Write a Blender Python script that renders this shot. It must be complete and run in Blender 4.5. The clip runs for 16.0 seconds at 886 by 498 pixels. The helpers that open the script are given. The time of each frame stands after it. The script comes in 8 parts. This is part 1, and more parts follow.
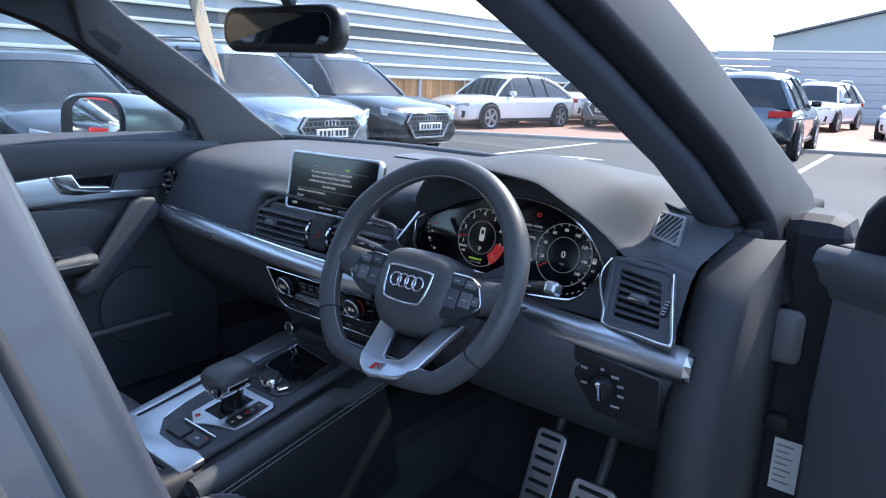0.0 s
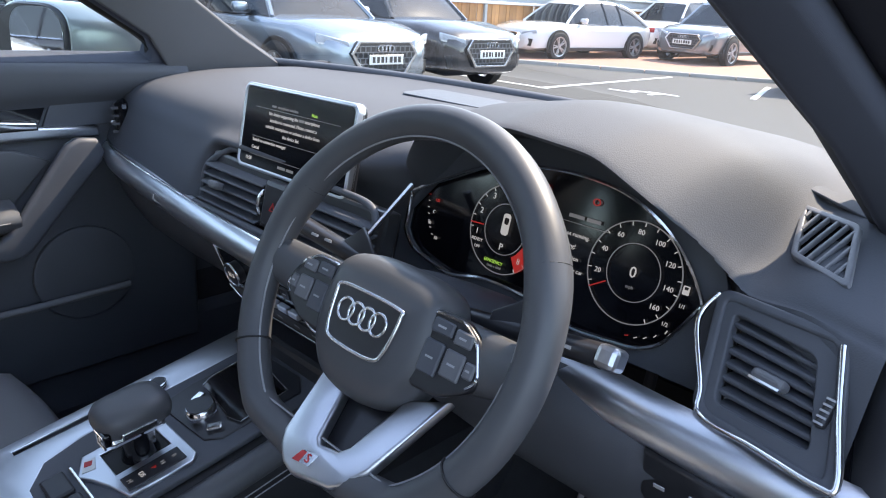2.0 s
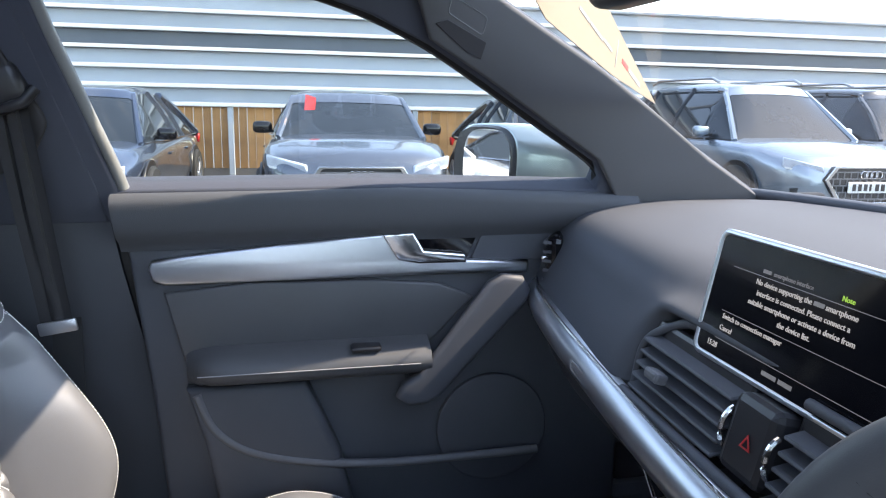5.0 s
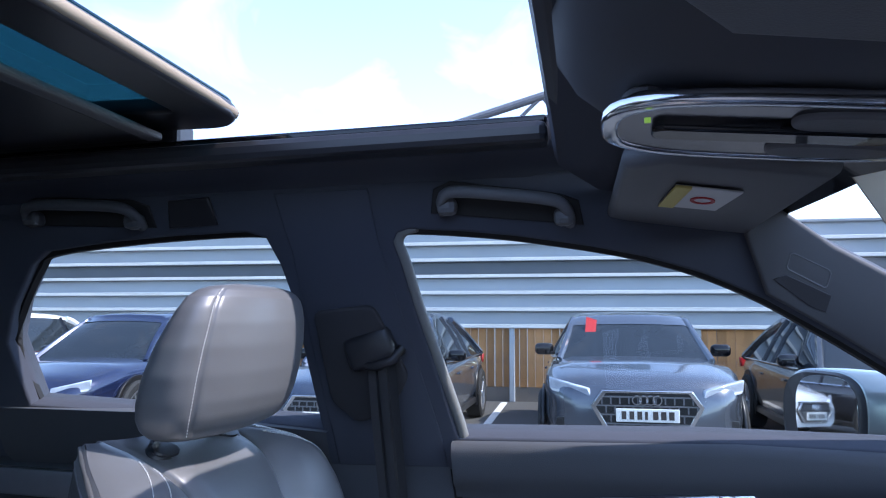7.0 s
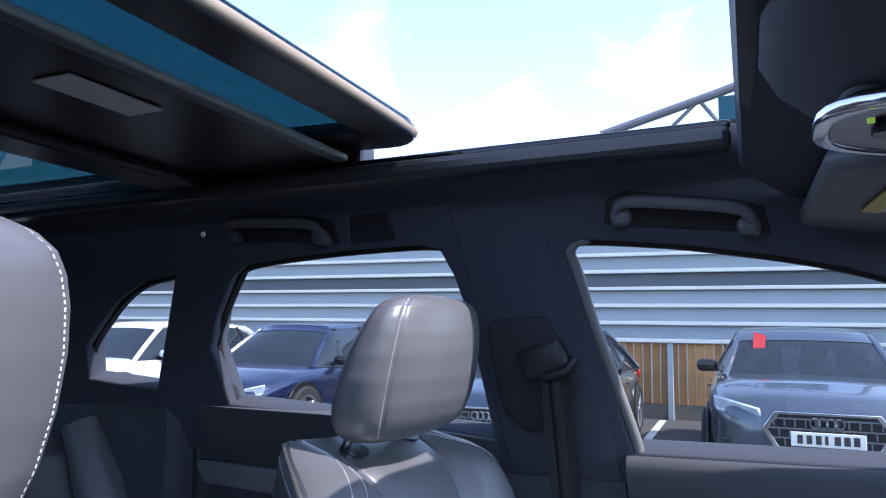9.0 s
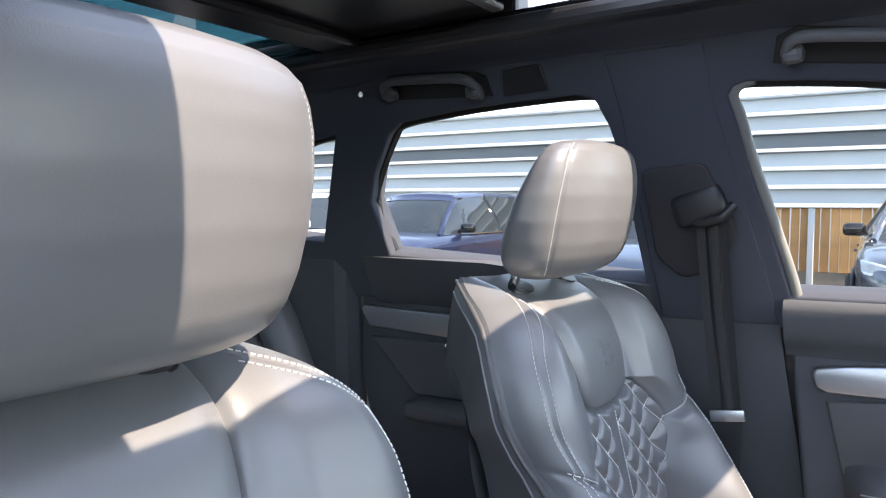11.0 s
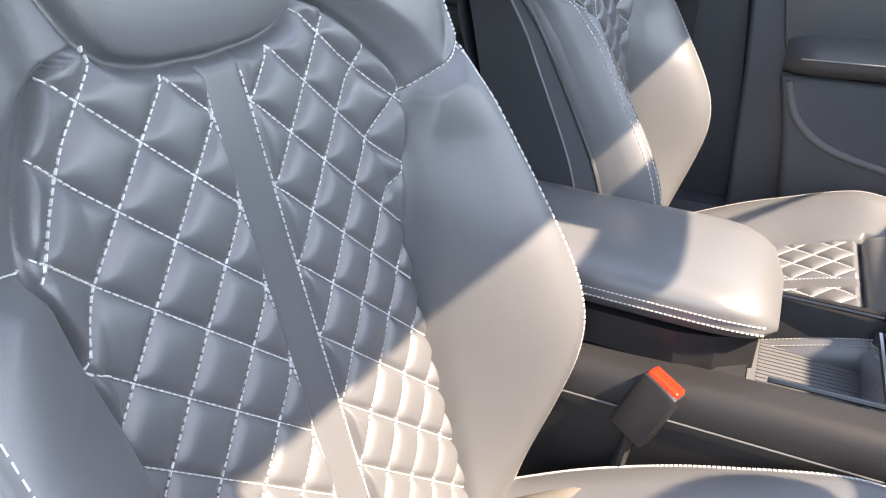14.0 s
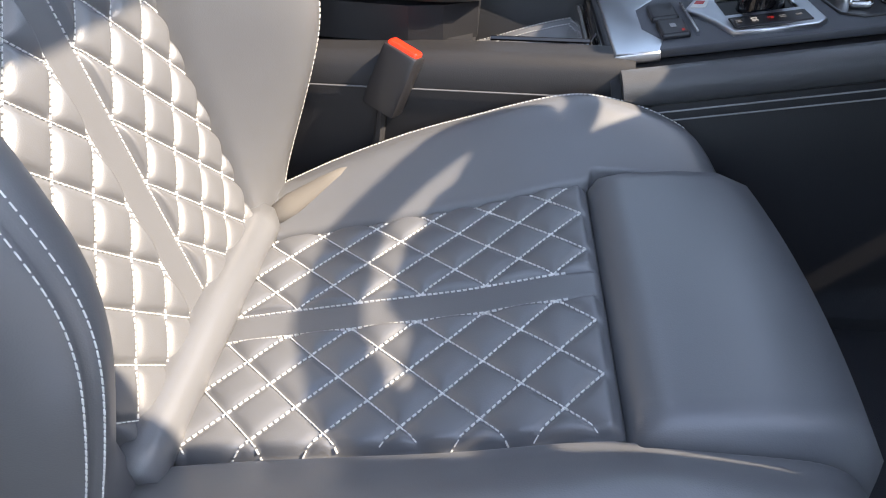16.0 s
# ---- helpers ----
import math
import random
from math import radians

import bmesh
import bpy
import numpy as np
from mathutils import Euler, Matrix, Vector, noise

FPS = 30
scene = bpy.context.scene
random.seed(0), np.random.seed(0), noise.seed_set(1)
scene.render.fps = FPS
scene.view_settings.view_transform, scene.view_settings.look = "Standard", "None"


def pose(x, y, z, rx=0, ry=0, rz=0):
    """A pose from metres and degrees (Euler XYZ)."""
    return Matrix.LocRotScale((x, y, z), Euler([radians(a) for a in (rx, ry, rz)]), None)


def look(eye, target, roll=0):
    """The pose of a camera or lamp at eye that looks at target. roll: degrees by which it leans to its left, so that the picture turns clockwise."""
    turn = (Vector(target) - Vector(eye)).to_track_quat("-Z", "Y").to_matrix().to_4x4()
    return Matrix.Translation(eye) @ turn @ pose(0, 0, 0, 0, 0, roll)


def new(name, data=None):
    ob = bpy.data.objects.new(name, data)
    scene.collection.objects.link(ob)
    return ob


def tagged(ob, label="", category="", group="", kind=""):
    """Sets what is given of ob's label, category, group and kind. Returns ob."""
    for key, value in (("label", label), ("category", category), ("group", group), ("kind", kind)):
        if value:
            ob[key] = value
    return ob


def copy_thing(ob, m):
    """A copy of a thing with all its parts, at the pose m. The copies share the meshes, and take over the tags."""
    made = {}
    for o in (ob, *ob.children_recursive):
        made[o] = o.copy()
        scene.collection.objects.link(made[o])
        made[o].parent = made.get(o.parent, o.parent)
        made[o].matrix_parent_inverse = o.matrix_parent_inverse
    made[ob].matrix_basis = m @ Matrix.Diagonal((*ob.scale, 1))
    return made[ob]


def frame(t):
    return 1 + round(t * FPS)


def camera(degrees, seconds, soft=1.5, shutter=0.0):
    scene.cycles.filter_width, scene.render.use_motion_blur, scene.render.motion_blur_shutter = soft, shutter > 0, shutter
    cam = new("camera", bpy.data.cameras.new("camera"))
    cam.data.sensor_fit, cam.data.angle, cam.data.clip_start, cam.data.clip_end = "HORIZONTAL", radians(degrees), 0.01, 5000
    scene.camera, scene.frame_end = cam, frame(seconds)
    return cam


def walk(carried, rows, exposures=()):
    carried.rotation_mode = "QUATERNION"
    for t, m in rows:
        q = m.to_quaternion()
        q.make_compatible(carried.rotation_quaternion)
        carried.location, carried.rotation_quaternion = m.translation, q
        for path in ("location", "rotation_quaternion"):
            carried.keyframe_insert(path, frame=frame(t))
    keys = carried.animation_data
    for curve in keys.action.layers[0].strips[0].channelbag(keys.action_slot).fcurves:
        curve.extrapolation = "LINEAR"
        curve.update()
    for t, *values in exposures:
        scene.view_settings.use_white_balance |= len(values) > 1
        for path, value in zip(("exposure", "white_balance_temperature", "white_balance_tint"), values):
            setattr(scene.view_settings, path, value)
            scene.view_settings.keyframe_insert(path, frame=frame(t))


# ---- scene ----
cam = camera(63.8, 16.0, soft=1.1)
PATH = [
    (0, (1.085, 0.04, 1.332), (-0.145, 1.534, 0.826), 1.6),
    (0.5, (0.968, 0.147, 1.308), (-0.212, 1.649, 0.716), 1.6),
    (1, (0.904, 0.24, 1.306), (-0.26, 1.731, 0.656), 2.0),
    (1.5, (0.88, 0.368, 1.297), (-0.344, 1.794, 0.613), 2.3),
    (2, (0.836, 0.448, 1.291), (-0.475, 1.789, 0.596), 2.5),
    (2.5, (0.722, 0.51, 1.276), (-0.685, 1.749, 0.58), 2.5),
    (3, (0.657, 0.555, 1.272), (-0.846, 1.68, 0.582), 2.5),
    (3.2, (0.632, 0.587, 1.268), (-0.918, 1.649, 0.584), 2.5),
    (5.3, (0.488, 0.616, 1.263), (-1.473, 0.845, 0.947), -0.4),
    (5.5, (0.489, 0.608, 1.27), (-1.489, 0.762, 1.014), -0.6),
    (6, (0.495, 0.576, 1.291), (-1.503, 0.528, 1.205), -1.0),
    (6.5, (0.51, 0.545, 1.309), (-1.474, 0.306, 1.394), -1.2),
    (7, (0.522, 0.529, 1.323), (-1.43, 0.146, 1.53), -1.0),
    (7.5, (0.527, 0.519, 1.331), (-1.384, 0.007, 1.625), -0.8),
    (8, (0.529, 0.509, 1.334), (-1.344, -0.106, 1.67), -0.5),
    (8.2, (0.531, 0.505, 1.334), (-1.328, -0.151, 1.674), -0.4),
    (10.5, (0.597, 0.482, 1.285), (-1.132, -0.523, 1.261), -0.8),
    (11, (0.614, 0.465, 1.285), (-1.065, -0.616, 1.173), -0.9),
    (11.5, (0.627, 0.453, 1.28), (-0.995, -0.696, 1.058), -0.8),
    (12, (0.637, 0.43, 1.25), (-0.968, -0.72, 0.933), -0.9),
    (12.5, (0.645, 0.433, 1.218), (-0.94, -0.699, 0.762), -0.1),
    (13, (0.655, 0.422, 1.187), (-0.915, -0.657, 0.579), 0.5),
    (13.5, (0.676, 0.392, 1.136), (-0.928, -0.53, 0.377), 0.6),
    (14, (0.697, 0.399, 1.092), (-0.908, -0.365, 0.175), 0.4),
    (14.5, (0.723, 0.407, 1.051), (-0.874, -0.161, -0.01), 1.2),
    (15, (0.743, 0.427, 1.017), (-0.848, 0.024, -0.126), 1.4),
    (15.5, (0.775, 0.444, 0.973), (-0.821, 0.207, -0.209), 1.3),
    (16, (0.821, 0.446, 0.937), (-0.786, 0.346, -0.249), 1.3),
]
EXPOSURES = [(0, 3.2, 6700, 11), (1.5, 3.6, 7800, 13), (3, 3.5, 8100, 14), (5.5, 3.6, 8100, 14), (6.5, 3.1, 7000, 16), (7.5, 2.65, 5700, 21), (8.2, 2.5, 5400, 22), (10.4, 3.75, 8700, 18), (11, 3.8, 8700, 17), (12.5, 4.2, 9400, 18), (13.5, 4.3, 9800, 18), (14, 4.1, 9500, 17), (14.5, 3.85, 9300, 16), (16, 3.8, 8700, 14)]
walk(cam, [(t, look(eye, target, roll)) for t, eye, target, roll in PATH], EXPOSURES)

# ---- light ----
world = bpy.data.worlds.new("sky")
scene.world = world
world.use_nodes = True
wn, wl = world.node_tree.nodes, world.node_tree.links
wn.clear()
SUN_EL, SUN_AZ = 46.5, 6.0     # degrees above the horizon, degrees from straight ahead towards the right
sky = wn.new("ShaderNodeTexSky")
sky.sky_type, sky.sun_disc = "NISHITA", False
sky.sun_elevation, sky.sun_rotation = radians(SUN_EL), radians(SUN_AZ)
sky.air_density, sky.dust_density, sky.ozone_density = 1.0, 0.3, 3.0
# thin cirrus
tc = wn.new("ShaderNodeTexCoord")
mp = wn.new("ShaderNodeMapping")
mp.inputs["Scale"].default_value = (2.6, 5.5, 7.0)
mp.inputs["Rotation"].default_value = (0.2, 0.3, 0.9)
cl = wn.new("ShaderNodeTexNoise")
cl.inputs["Scale"].default_value, cl.inputs["Detail"].default_value, cl.inputs["Distortion"].default_value = 1.4, 8.0, 0.6
cr = wn.new("ShaderNodeMapRange")
cr.inputs["From Min"].default_value, cr.inputs["From Max"].default_value = 0.54, 1.0
cr.inputs["To Max"].default_value = 0.6
mx = wn.new("ShaderNodeMix")
mx.data_type = "RGBA"
mx.inputs[7].default_value = (4.2, 4.5, 5.0, 1)
bg = wn.new("ShaderNodeBackground")
bg.inputs["Strength"].default_value = 0.078
wo = wn.new("ShaderNodeOutputWorld")
wl.new(tc.outputs["Generated"], mp.inputs["Vector"])
wl.new(mp.outputs["Vector"], cl.inputs["Vector"])
wl.new(cl.outputs["Fac"], cr.inputs["Value"])
wl.new(cr.outputs["Result"], mx.inputs[0])
hs = wn.new("ShaderNodeHueSaturation")
hs.inputs["Saturation"].default_value = 0.94
wl.new(sky.outputs["Color"], hs.inputs["Color"])
wl.new(hs.outputs["Color"], mx.inputs[6])
wl.new(mx.outputs[2], bg.inputs["Color"])
wl.new(bg.outputs["Background"], wo.inputs["Surface"])
sun = new("sun", bpy.data.lights.new("sun", "SUN"))
sun.data.energy, sun.data.angle, sun.data.color = 0.90, radians(0.6), (1.0, 0.978, 0.935)
_e, _a = radians(SUN_EL), radians(SUN_AZ)
SUN_DIR = Vector((math.cos(_e) * math.sin(_a), math.cos(_e) * math.cos(_a), math.sin(_e)))
sun.matrix_world = look(SUN_DIR * 30, (0, 0, 0))


# ---- materials ----
def mat(name, color, rough=0.5, metal=0.0, bump=0.0, scale=200.0, vary=0.15, vscale=8.0, spec=0.5, coat=0.0, emit=None, power=0.0, detail=4.0, kind="noise", per_object=0.0, rvary=0.12):
    """A surface with grain (bump), slow colour drift and uneven gloss; object coordinates in metres."""
    m = bpy.data.materials.new(name)
    m.use_nodes = True
    n, l = m.node_tree.nodes, m.node_tree.links
    b = n["Principled BSDF"]
    b.inputs["Roughness"].default_value, b.inputs["Metallic"].default_value = rough, metal
    b.inputs["Specular IOR Level"].default_value = spec
    b.inputs["Coat Weight"].default_value = coat
    b.inputs["Coat Roughness"].default_value = 0.06
    co = n.new("ShaderNodeTexCoord")
    slow = n.new("ShaderNodeTexNoise")
    slow.inputs["Scale"].default_value, slow.inputs["Detail"].default_value = vscale, detail
    l.new(co.outputs["Object"], slow.inputs["Vector"])
    mix = n.new("ShaderNodeMix")
    mix.data_type = "RGBA"
    mix.inputs[6].default_value = (*[c * (1 - vary) for c in color], 1)
    mix.inputs[7].default_value = (*[min(1, c * (1 + vary)) for c in color], 1)
    l.new(slow.outputs["Fac"], mix.inputs[0])
    out = mix.outputs[2]
    if per_object:
        oi = n.new("ShaderNodeObjectInfo")
        hv = n.new("ShaderNodeHueSaturation")
        mr = n.new("ShaderNodeMapRange")
        mr.inputs["To Min"].default_value, mr.inputs["To Max"].default_value = 1 - per_object, 1 + per_object
        l.new(oi.outputs["Random"], mr.inputs["Value"])
        l.new(mr.outputs["Result"], hv.inputs["Value"])
        l.new(out, hv.inputs["Color"])
        out = hv.outputs["Color"]
    l.new(out, b.inputs["Base Color"])
    rr = n.new("ShaderNodeMapRange")
    rr.inputs["To Min"].default_value, rr.inputs["To Max"].default_value = max(0.02, rough - rvary * rough), min(1, rough + rvary * rough)
    l.new(slow.outputs["Fac"], rr.inputs["Value"])
    l.new(rr.outputs["Result"], b.inputs["Roughness"])
    if bump:
        if kind == "grain":
            t = n.new("ShaderNodeTexVoronoi")
            t.inputs["Scale"].default_value = scale
            o = t.outputs["Distance"]
        else:
            t = n.new("ShaderNodeTexNoise")
            t.inputs["Scale"].default_value, t.inputs["Detail"].default_value = scale, 3.0
            o = t.outputs["Fac"]
        l.new(co.outputs["Object"], t.inputs["Vector"])
        bp = n.new("ShaderNodeBump")
        bp.inputs["Strength"].default_value, bp.inputs["Distance"].default_value = bump, 0.0006 if scale > 60 else 0.004
        l.new(o, bp.inputs["Height"])
        l.new(bp.outputs["Normal"], b.inputs["Normal"])
    if emit:
        b.inputs["Emission Color"].default_value = (*emit, 1)
        b.inputs["Emission Strength"].default_value = power
    return m


def glass(name, tint, rough=0.0, ior=1.45):
    """Thin pane: clear with a mirror sheen at grazing angles."""
    m = bpy.data.materials.new(name)
    m.use_nodes = True
    n, l = m.node_tree.nodes, m.node_tree.links
    n.clear()
    o = n.new("ShaderNodeOutputMaterial")
    t = n.new("ShaderNodeBsdfTransparent")
    t.inputs["Color"].default_value = (*tint, 1)
    g = n.new("ShaderNodeBsdfGlossy")
    g.inputs["Roughness"].default_value = rough
    w = n.new("ShaderNodeLayerWeight")
    w.inputs["Blend"].default_value = 0.5
    e = n.new("ShaderNodeMath")
    e.operation = "POWER"
    e.inputs[1].default_value = 4.5
    f = n.new("ShaderNodeMath")
    f.operation = "MULTIPLY_ADD"
    f.inputs[1].default_value, f.inputs[2].default_value = 0.85, 0.025
    l.new(w.outputs["Facing"], e.inputs[0])
    l.new(e.outputs["Value"], f.inputs[0])
    x = n.new("ShaderNodeMixShader")
    l.new(f.outputs["Value"], x.inputs["Fac"])
    l.new(t.outputs["BSDF"], x.inputs[1])
    l.new(g.outputs["BSDF"], x.inputs[2])
    l.new(x.outputs["Shader"], o.inputs["Surface"])
    return m


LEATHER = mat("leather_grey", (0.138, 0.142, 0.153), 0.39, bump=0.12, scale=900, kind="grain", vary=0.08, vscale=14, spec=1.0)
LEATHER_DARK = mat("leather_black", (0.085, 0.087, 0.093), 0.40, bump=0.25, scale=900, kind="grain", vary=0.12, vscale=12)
SUEDE = mat("suede_taupe", (0.16, 0.145, 0.13), 0.9, bump=0.3, scale=700, vary=0.2)
RIM_LEATHER = mat("rim_leather", (0.072, 0.073, 0.078), 0.45, bump=0.07, scale=1100, kind="grain", vary=0.10, vscale=20)
THREAD = mat("white_thread", (0.78, 0.78, 0.77), 0.7, vary=0.08)
THREAD_GREY = mat("grey_thread", (0.28, 0.28, 0.29), 0.7, vary=0.08)
DASH_SOFT = mat("soft_dash_plastic", (0.081, 0.086, 0.098), 0.78, bump=0.25, scale=620, kind="grain", vary=0.10, vscale=9, spec=0.3)
PLASTIC = mat("grained_black_plastic", (0.072, 0.077, 0.090), 0.55, bump=0.2, scale=1100, kind="grain", vary=0.15, vscale=10)
DARK_TRIM = mat("matt_dark_trim", (0.045, 0.045, 0.050), 0.68, bump=0.15, scale=1100, kind="grain", vary=0.15, vscale=10, spec=0.3)
PLASTIC_GREY = mat("grey_plastic", (0.13, 0.133, 0.143), 0.5, bump=0.25, scale=600, kind="grain", vary=0.1)
CONSOLE_BLACK = mat("black_console_plastic", (0.022, 0.022, 0.025), 0.5, bump=0.2, scale=1100, kind="grain", vary=0.15, vscale=10, spec=0.35)
SMOOTH_BLACK = mat("smooth_black_plastic", (0.025, 0.025, 0.029), 0.32, vary=0.2, vscale=20)
GLOSS_BLACK = mat("gloss_black", (0.006, 0.006, 0.008), 0.06, vary=0.2)
HEADLINER = mat("black_headliner_cloth", (0.062, 0.069, 0.092), 0.95, bump=0.6, scale=1500, vary=0.12, vscale=6)
PILLAR_CLOTH = mat("pillar_cloth", (0.100, 0.102, 0.110), 0.9, bump=0.5, scale=1500, vary=0.12, vscale=8)
CARPET = mat("black_carpet", (0.035, 0.035, 0.040), 1.0, bump=1.0, scale=500, vary=0.3, vscale=40)
ALU = mat("brushed_aluminium", (0.62, 0.64, 0.68), 0.33, metal=1.0, bump=0.12, scale=350, vary=0.05, vscale=40)
CHROME = mat("satin_chrome", (0.80, 0.81, 0.83), 0.14, metal=1.0, vary=0.03)
RUBBER = mat("black_rubber", (0.014, 0.014, 0.015), 0.65, vary=0.2, vscale=30)
WEBBING = mat("belt_webbing", (0.026, 0.026, 0.029), 0.75, bump=0.6, scale=900, vary=0.1)
GREY_METAL = mat("pale_grey_trim", (0.36, 0.36, 0.37), 0.45, vary=0.06)
CHANNEL_SUNLIT = mat("window_channel_grey", (0.20, 0.205, 0.20), 0.6, bump=0.15, scale=700, vary=0.08)
WHITE_LABEL = mat("white_label", (0.72, 0.72, 0.70), 0.6, vary=0.04)
YELLOW_LABEL = mat("yellow_label", (0.75, 0.62, 0.18), 0.6, vary=0.05)
INK_GREY = mat("grey_ink", (0.30, 0.30, 0.30), 0.6)
INK_RED = mat("red_ink", (0.55, 0.03, 0.03), 0.5)
INK_DARK = mat("dark_ink", (0.05, 0.04, 0.035), 0.6)
# emission added so that the buckle's red button looks lit
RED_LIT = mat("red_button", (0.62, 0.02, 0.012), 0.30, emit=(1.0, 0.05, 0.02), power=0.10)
SCREEN = mat("screen_black", (0.004, 0.004, 0.006), 0.10, vary=0.1)
GLOW_WHITE = mat("display_white", (0.18, 0.18, 0.19), 0.5, emit=(0.85, 0.90, 1.0), power=0.035)
GLOW_RED = mat("display_red", (0.20, 0.015, 0.015), 0.5, emit=(1.0, 0.05, 0.04), power=0.022)
GLOW_DIM = mat("display_grey", (0.12, 0.12, 0.13), 0.5, emit=(0.6, 0.65, 0.75), power=0.015)
GLOW_GREEN = mat("display_green", (0.12, 0.25, 0.03), 0.5, emit=(0.45, 0.9, 0.15), power=0.05)
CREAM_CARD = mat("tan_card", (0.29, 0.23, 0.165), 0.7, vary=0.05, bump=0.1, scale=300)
PAINT = mat("silver_green_paint", (0.42, 0.47, 0.46), 0.28, metal=0.75, coat=1.0, vary=0.03)
PAINT_DARK = mat("door_frame_paint", (0.020, 0.020, 0.026), 0.62, metal=0.0, spec=0.25, vary=0.06)
PILLAR_PAINT = mat("pillar_paint", (0.050, 0.054, 0.068), 0.42, metal=0.2, coat=0.15, vary=0.05)
CLEAR = glass("clear_glass", (0.93, 0.96, 0.95))
CLEAR_ROOF = glass("blue_tinted_glass", (0.10, 0.24, 0.26))
MIRROR = mat("mirror_glass", (0.85, 0.87, 0.88), 0.02, metal=1.0, vary=0.01)
MIRROR_DIM = mat("dimming_mirror_glass", (0.14, 0.145, 0.16), 0.03, metal=1.0, vary=0.01)


# ---- shape helpers ----
def part(name, bm, material, parent=None, label="", smooth=None):
    me = bpy.data.meshes.new(name)
    if isinstance(bm, bmesh.types.BMesh):
        bmesh.ops.recalc_face_normals(bm, faces=bm.faces)
        bm.to_mesh(me)
        bm.free()
    else:
        me.from_pydata(bm[0], [], bm[1])
        me.update()
    for mm in (material if isinstance(material, (list, tuple)) else (material,)):
        me.materials.append(mm)
    if smooth is not None and len(me.polygons):
        me.polygons.foreach_set("use_smooth", [True] * len(me.polygons))
        if smooth < 170:
            me.set_sharp_from_angle(angle=radians(smooth))
    ob = new(name, me)
    if parent is not None:
        ob.parent = parent
    if label:
        ob["label"] = label
    return ob


def thing(name, label, category, group="", at=None):
    ob = new(name)
    ob.empty_display_size = 0.1
    if at is not None:
        ob.matrix_world = at
    return tagged(ob, label, category, group)


def box(bm, c, s, rot=None, bevel=0.0, seg=2, m=None):
    r = bmesh.ops.create_cube(bm, size=1.0)
    M = Matrix.Translation(c) @ ((rot.to_4x4() if rot is not None else Matrix.Identity(4))) @ Matrix.Diagonal((*s, 1))
    if m is not None:
        M = m @ M
    bmesh.ops.transform(bm, matrix=M, verts=r["verts"])
    if bevel:
        es = list({e for v in r["verts"] for e in v.link_edges})
        bmesh.ops.bevel(bm, geom=es, offset=bevel, segments=seg, affect="EDGES", profile=0.5)
    return bm


def boxed(c, s, rot=None, bevel=0.0, seg=2, m=None):
    return box(bmesh.new(), c, s, rot, bevel, seg, m)


def spline(pts, n):
    """n points along a smooth curve (Catmull-Rom) through pts."""
    P = np.array(pts, float)
    k = len(P)
    out = []
    for i in range(n):
        f = i / (n - 1) * (k - 1)
        a = min(int(f), k - 2)
        t = f - a
        p0, p1, p2, p3 = P[max(a - 1, 0)], P[a], P[a + 1], P[min(a + 2, k - 1)]
        out.append(0.5 * ((2 * p1) + (p2 - p0) * t + (2 * p0 - 5 * p1 + 4 * p2 - p3) * t * t + (3 * p1 - p0 - 3 * p2 + p3) * t ** 3))
    return np.array(out)


def skin(rows, closed=False, caps=False, flip=False):
    """Quads over a table of rows of points; closed: each row is a ring."""
    k, n = len(rows), len(rows[0])
    v = [tuple(p) for r in rows for p in r]
    f = []
    for i in range(k - 1):
        for j in range(n if closed else n - 1):
            q = (i * n + j, i * n + (j + 1) % n, (i + 1) * n + (j + 1) % n, (i + 1) * n + j)
            f.append(q[::-1] if flip else q)
    if caps and closed:
        f.append(tuple(range(n))[::-1])
        f.append(tuple((k - 1) * n + j for j in range(n)))
    return v, f


def to_bm(vf):
    bm = bmesh.new()
    vs = [bm.verts.new(p) for p in vf[0]]
    for f in vf[1]:
        try:
            bm.faces.new([vs[i] for i in f])
        except ValueError:
            pass
    return bm


def merge(*lots):
    v, f = [], []
    for a, b in lots:
        o = len(v)
        v += list(a)
        f += [tuple(i + o for i in q) for q in b]
    return v, f


def tube(path, radius, sides=10, closed=False, squash=1.0, up=(0, 0, 1)):
    """A pipe along a path; radius a number or one per point; squash: height over width."""
    P = [Vector(p) for p in path]
    rows = []
    n = len(P)
    for i, p in enumerate(P):
        a, b = (P[(i - 1) % n], P[(i + 1) % n]) if closed else (P[max(i - 1, 0)], P[min(i + 1, n - 1)])
        d = (b - a).normalized()
        s = d.cross(Vector(up))
        s = s.normalized() if s.length > 1e-4 else d.cross(Vector((1, 0, 0))).normalized()
        u = s.cross(d)
        r = radius[i] if hasattr(radius, "__len__") else radius
        rows.append([tuple(p + s * r * math.cos(2 * math.pi * k / sides) + u * r * squash * math.sin(2 * math.pi * k / sides)) for k in range(sides)])
    if closed:
        rows.append(rows[0])
    return skin(rows, closed=True, caps=not closed)


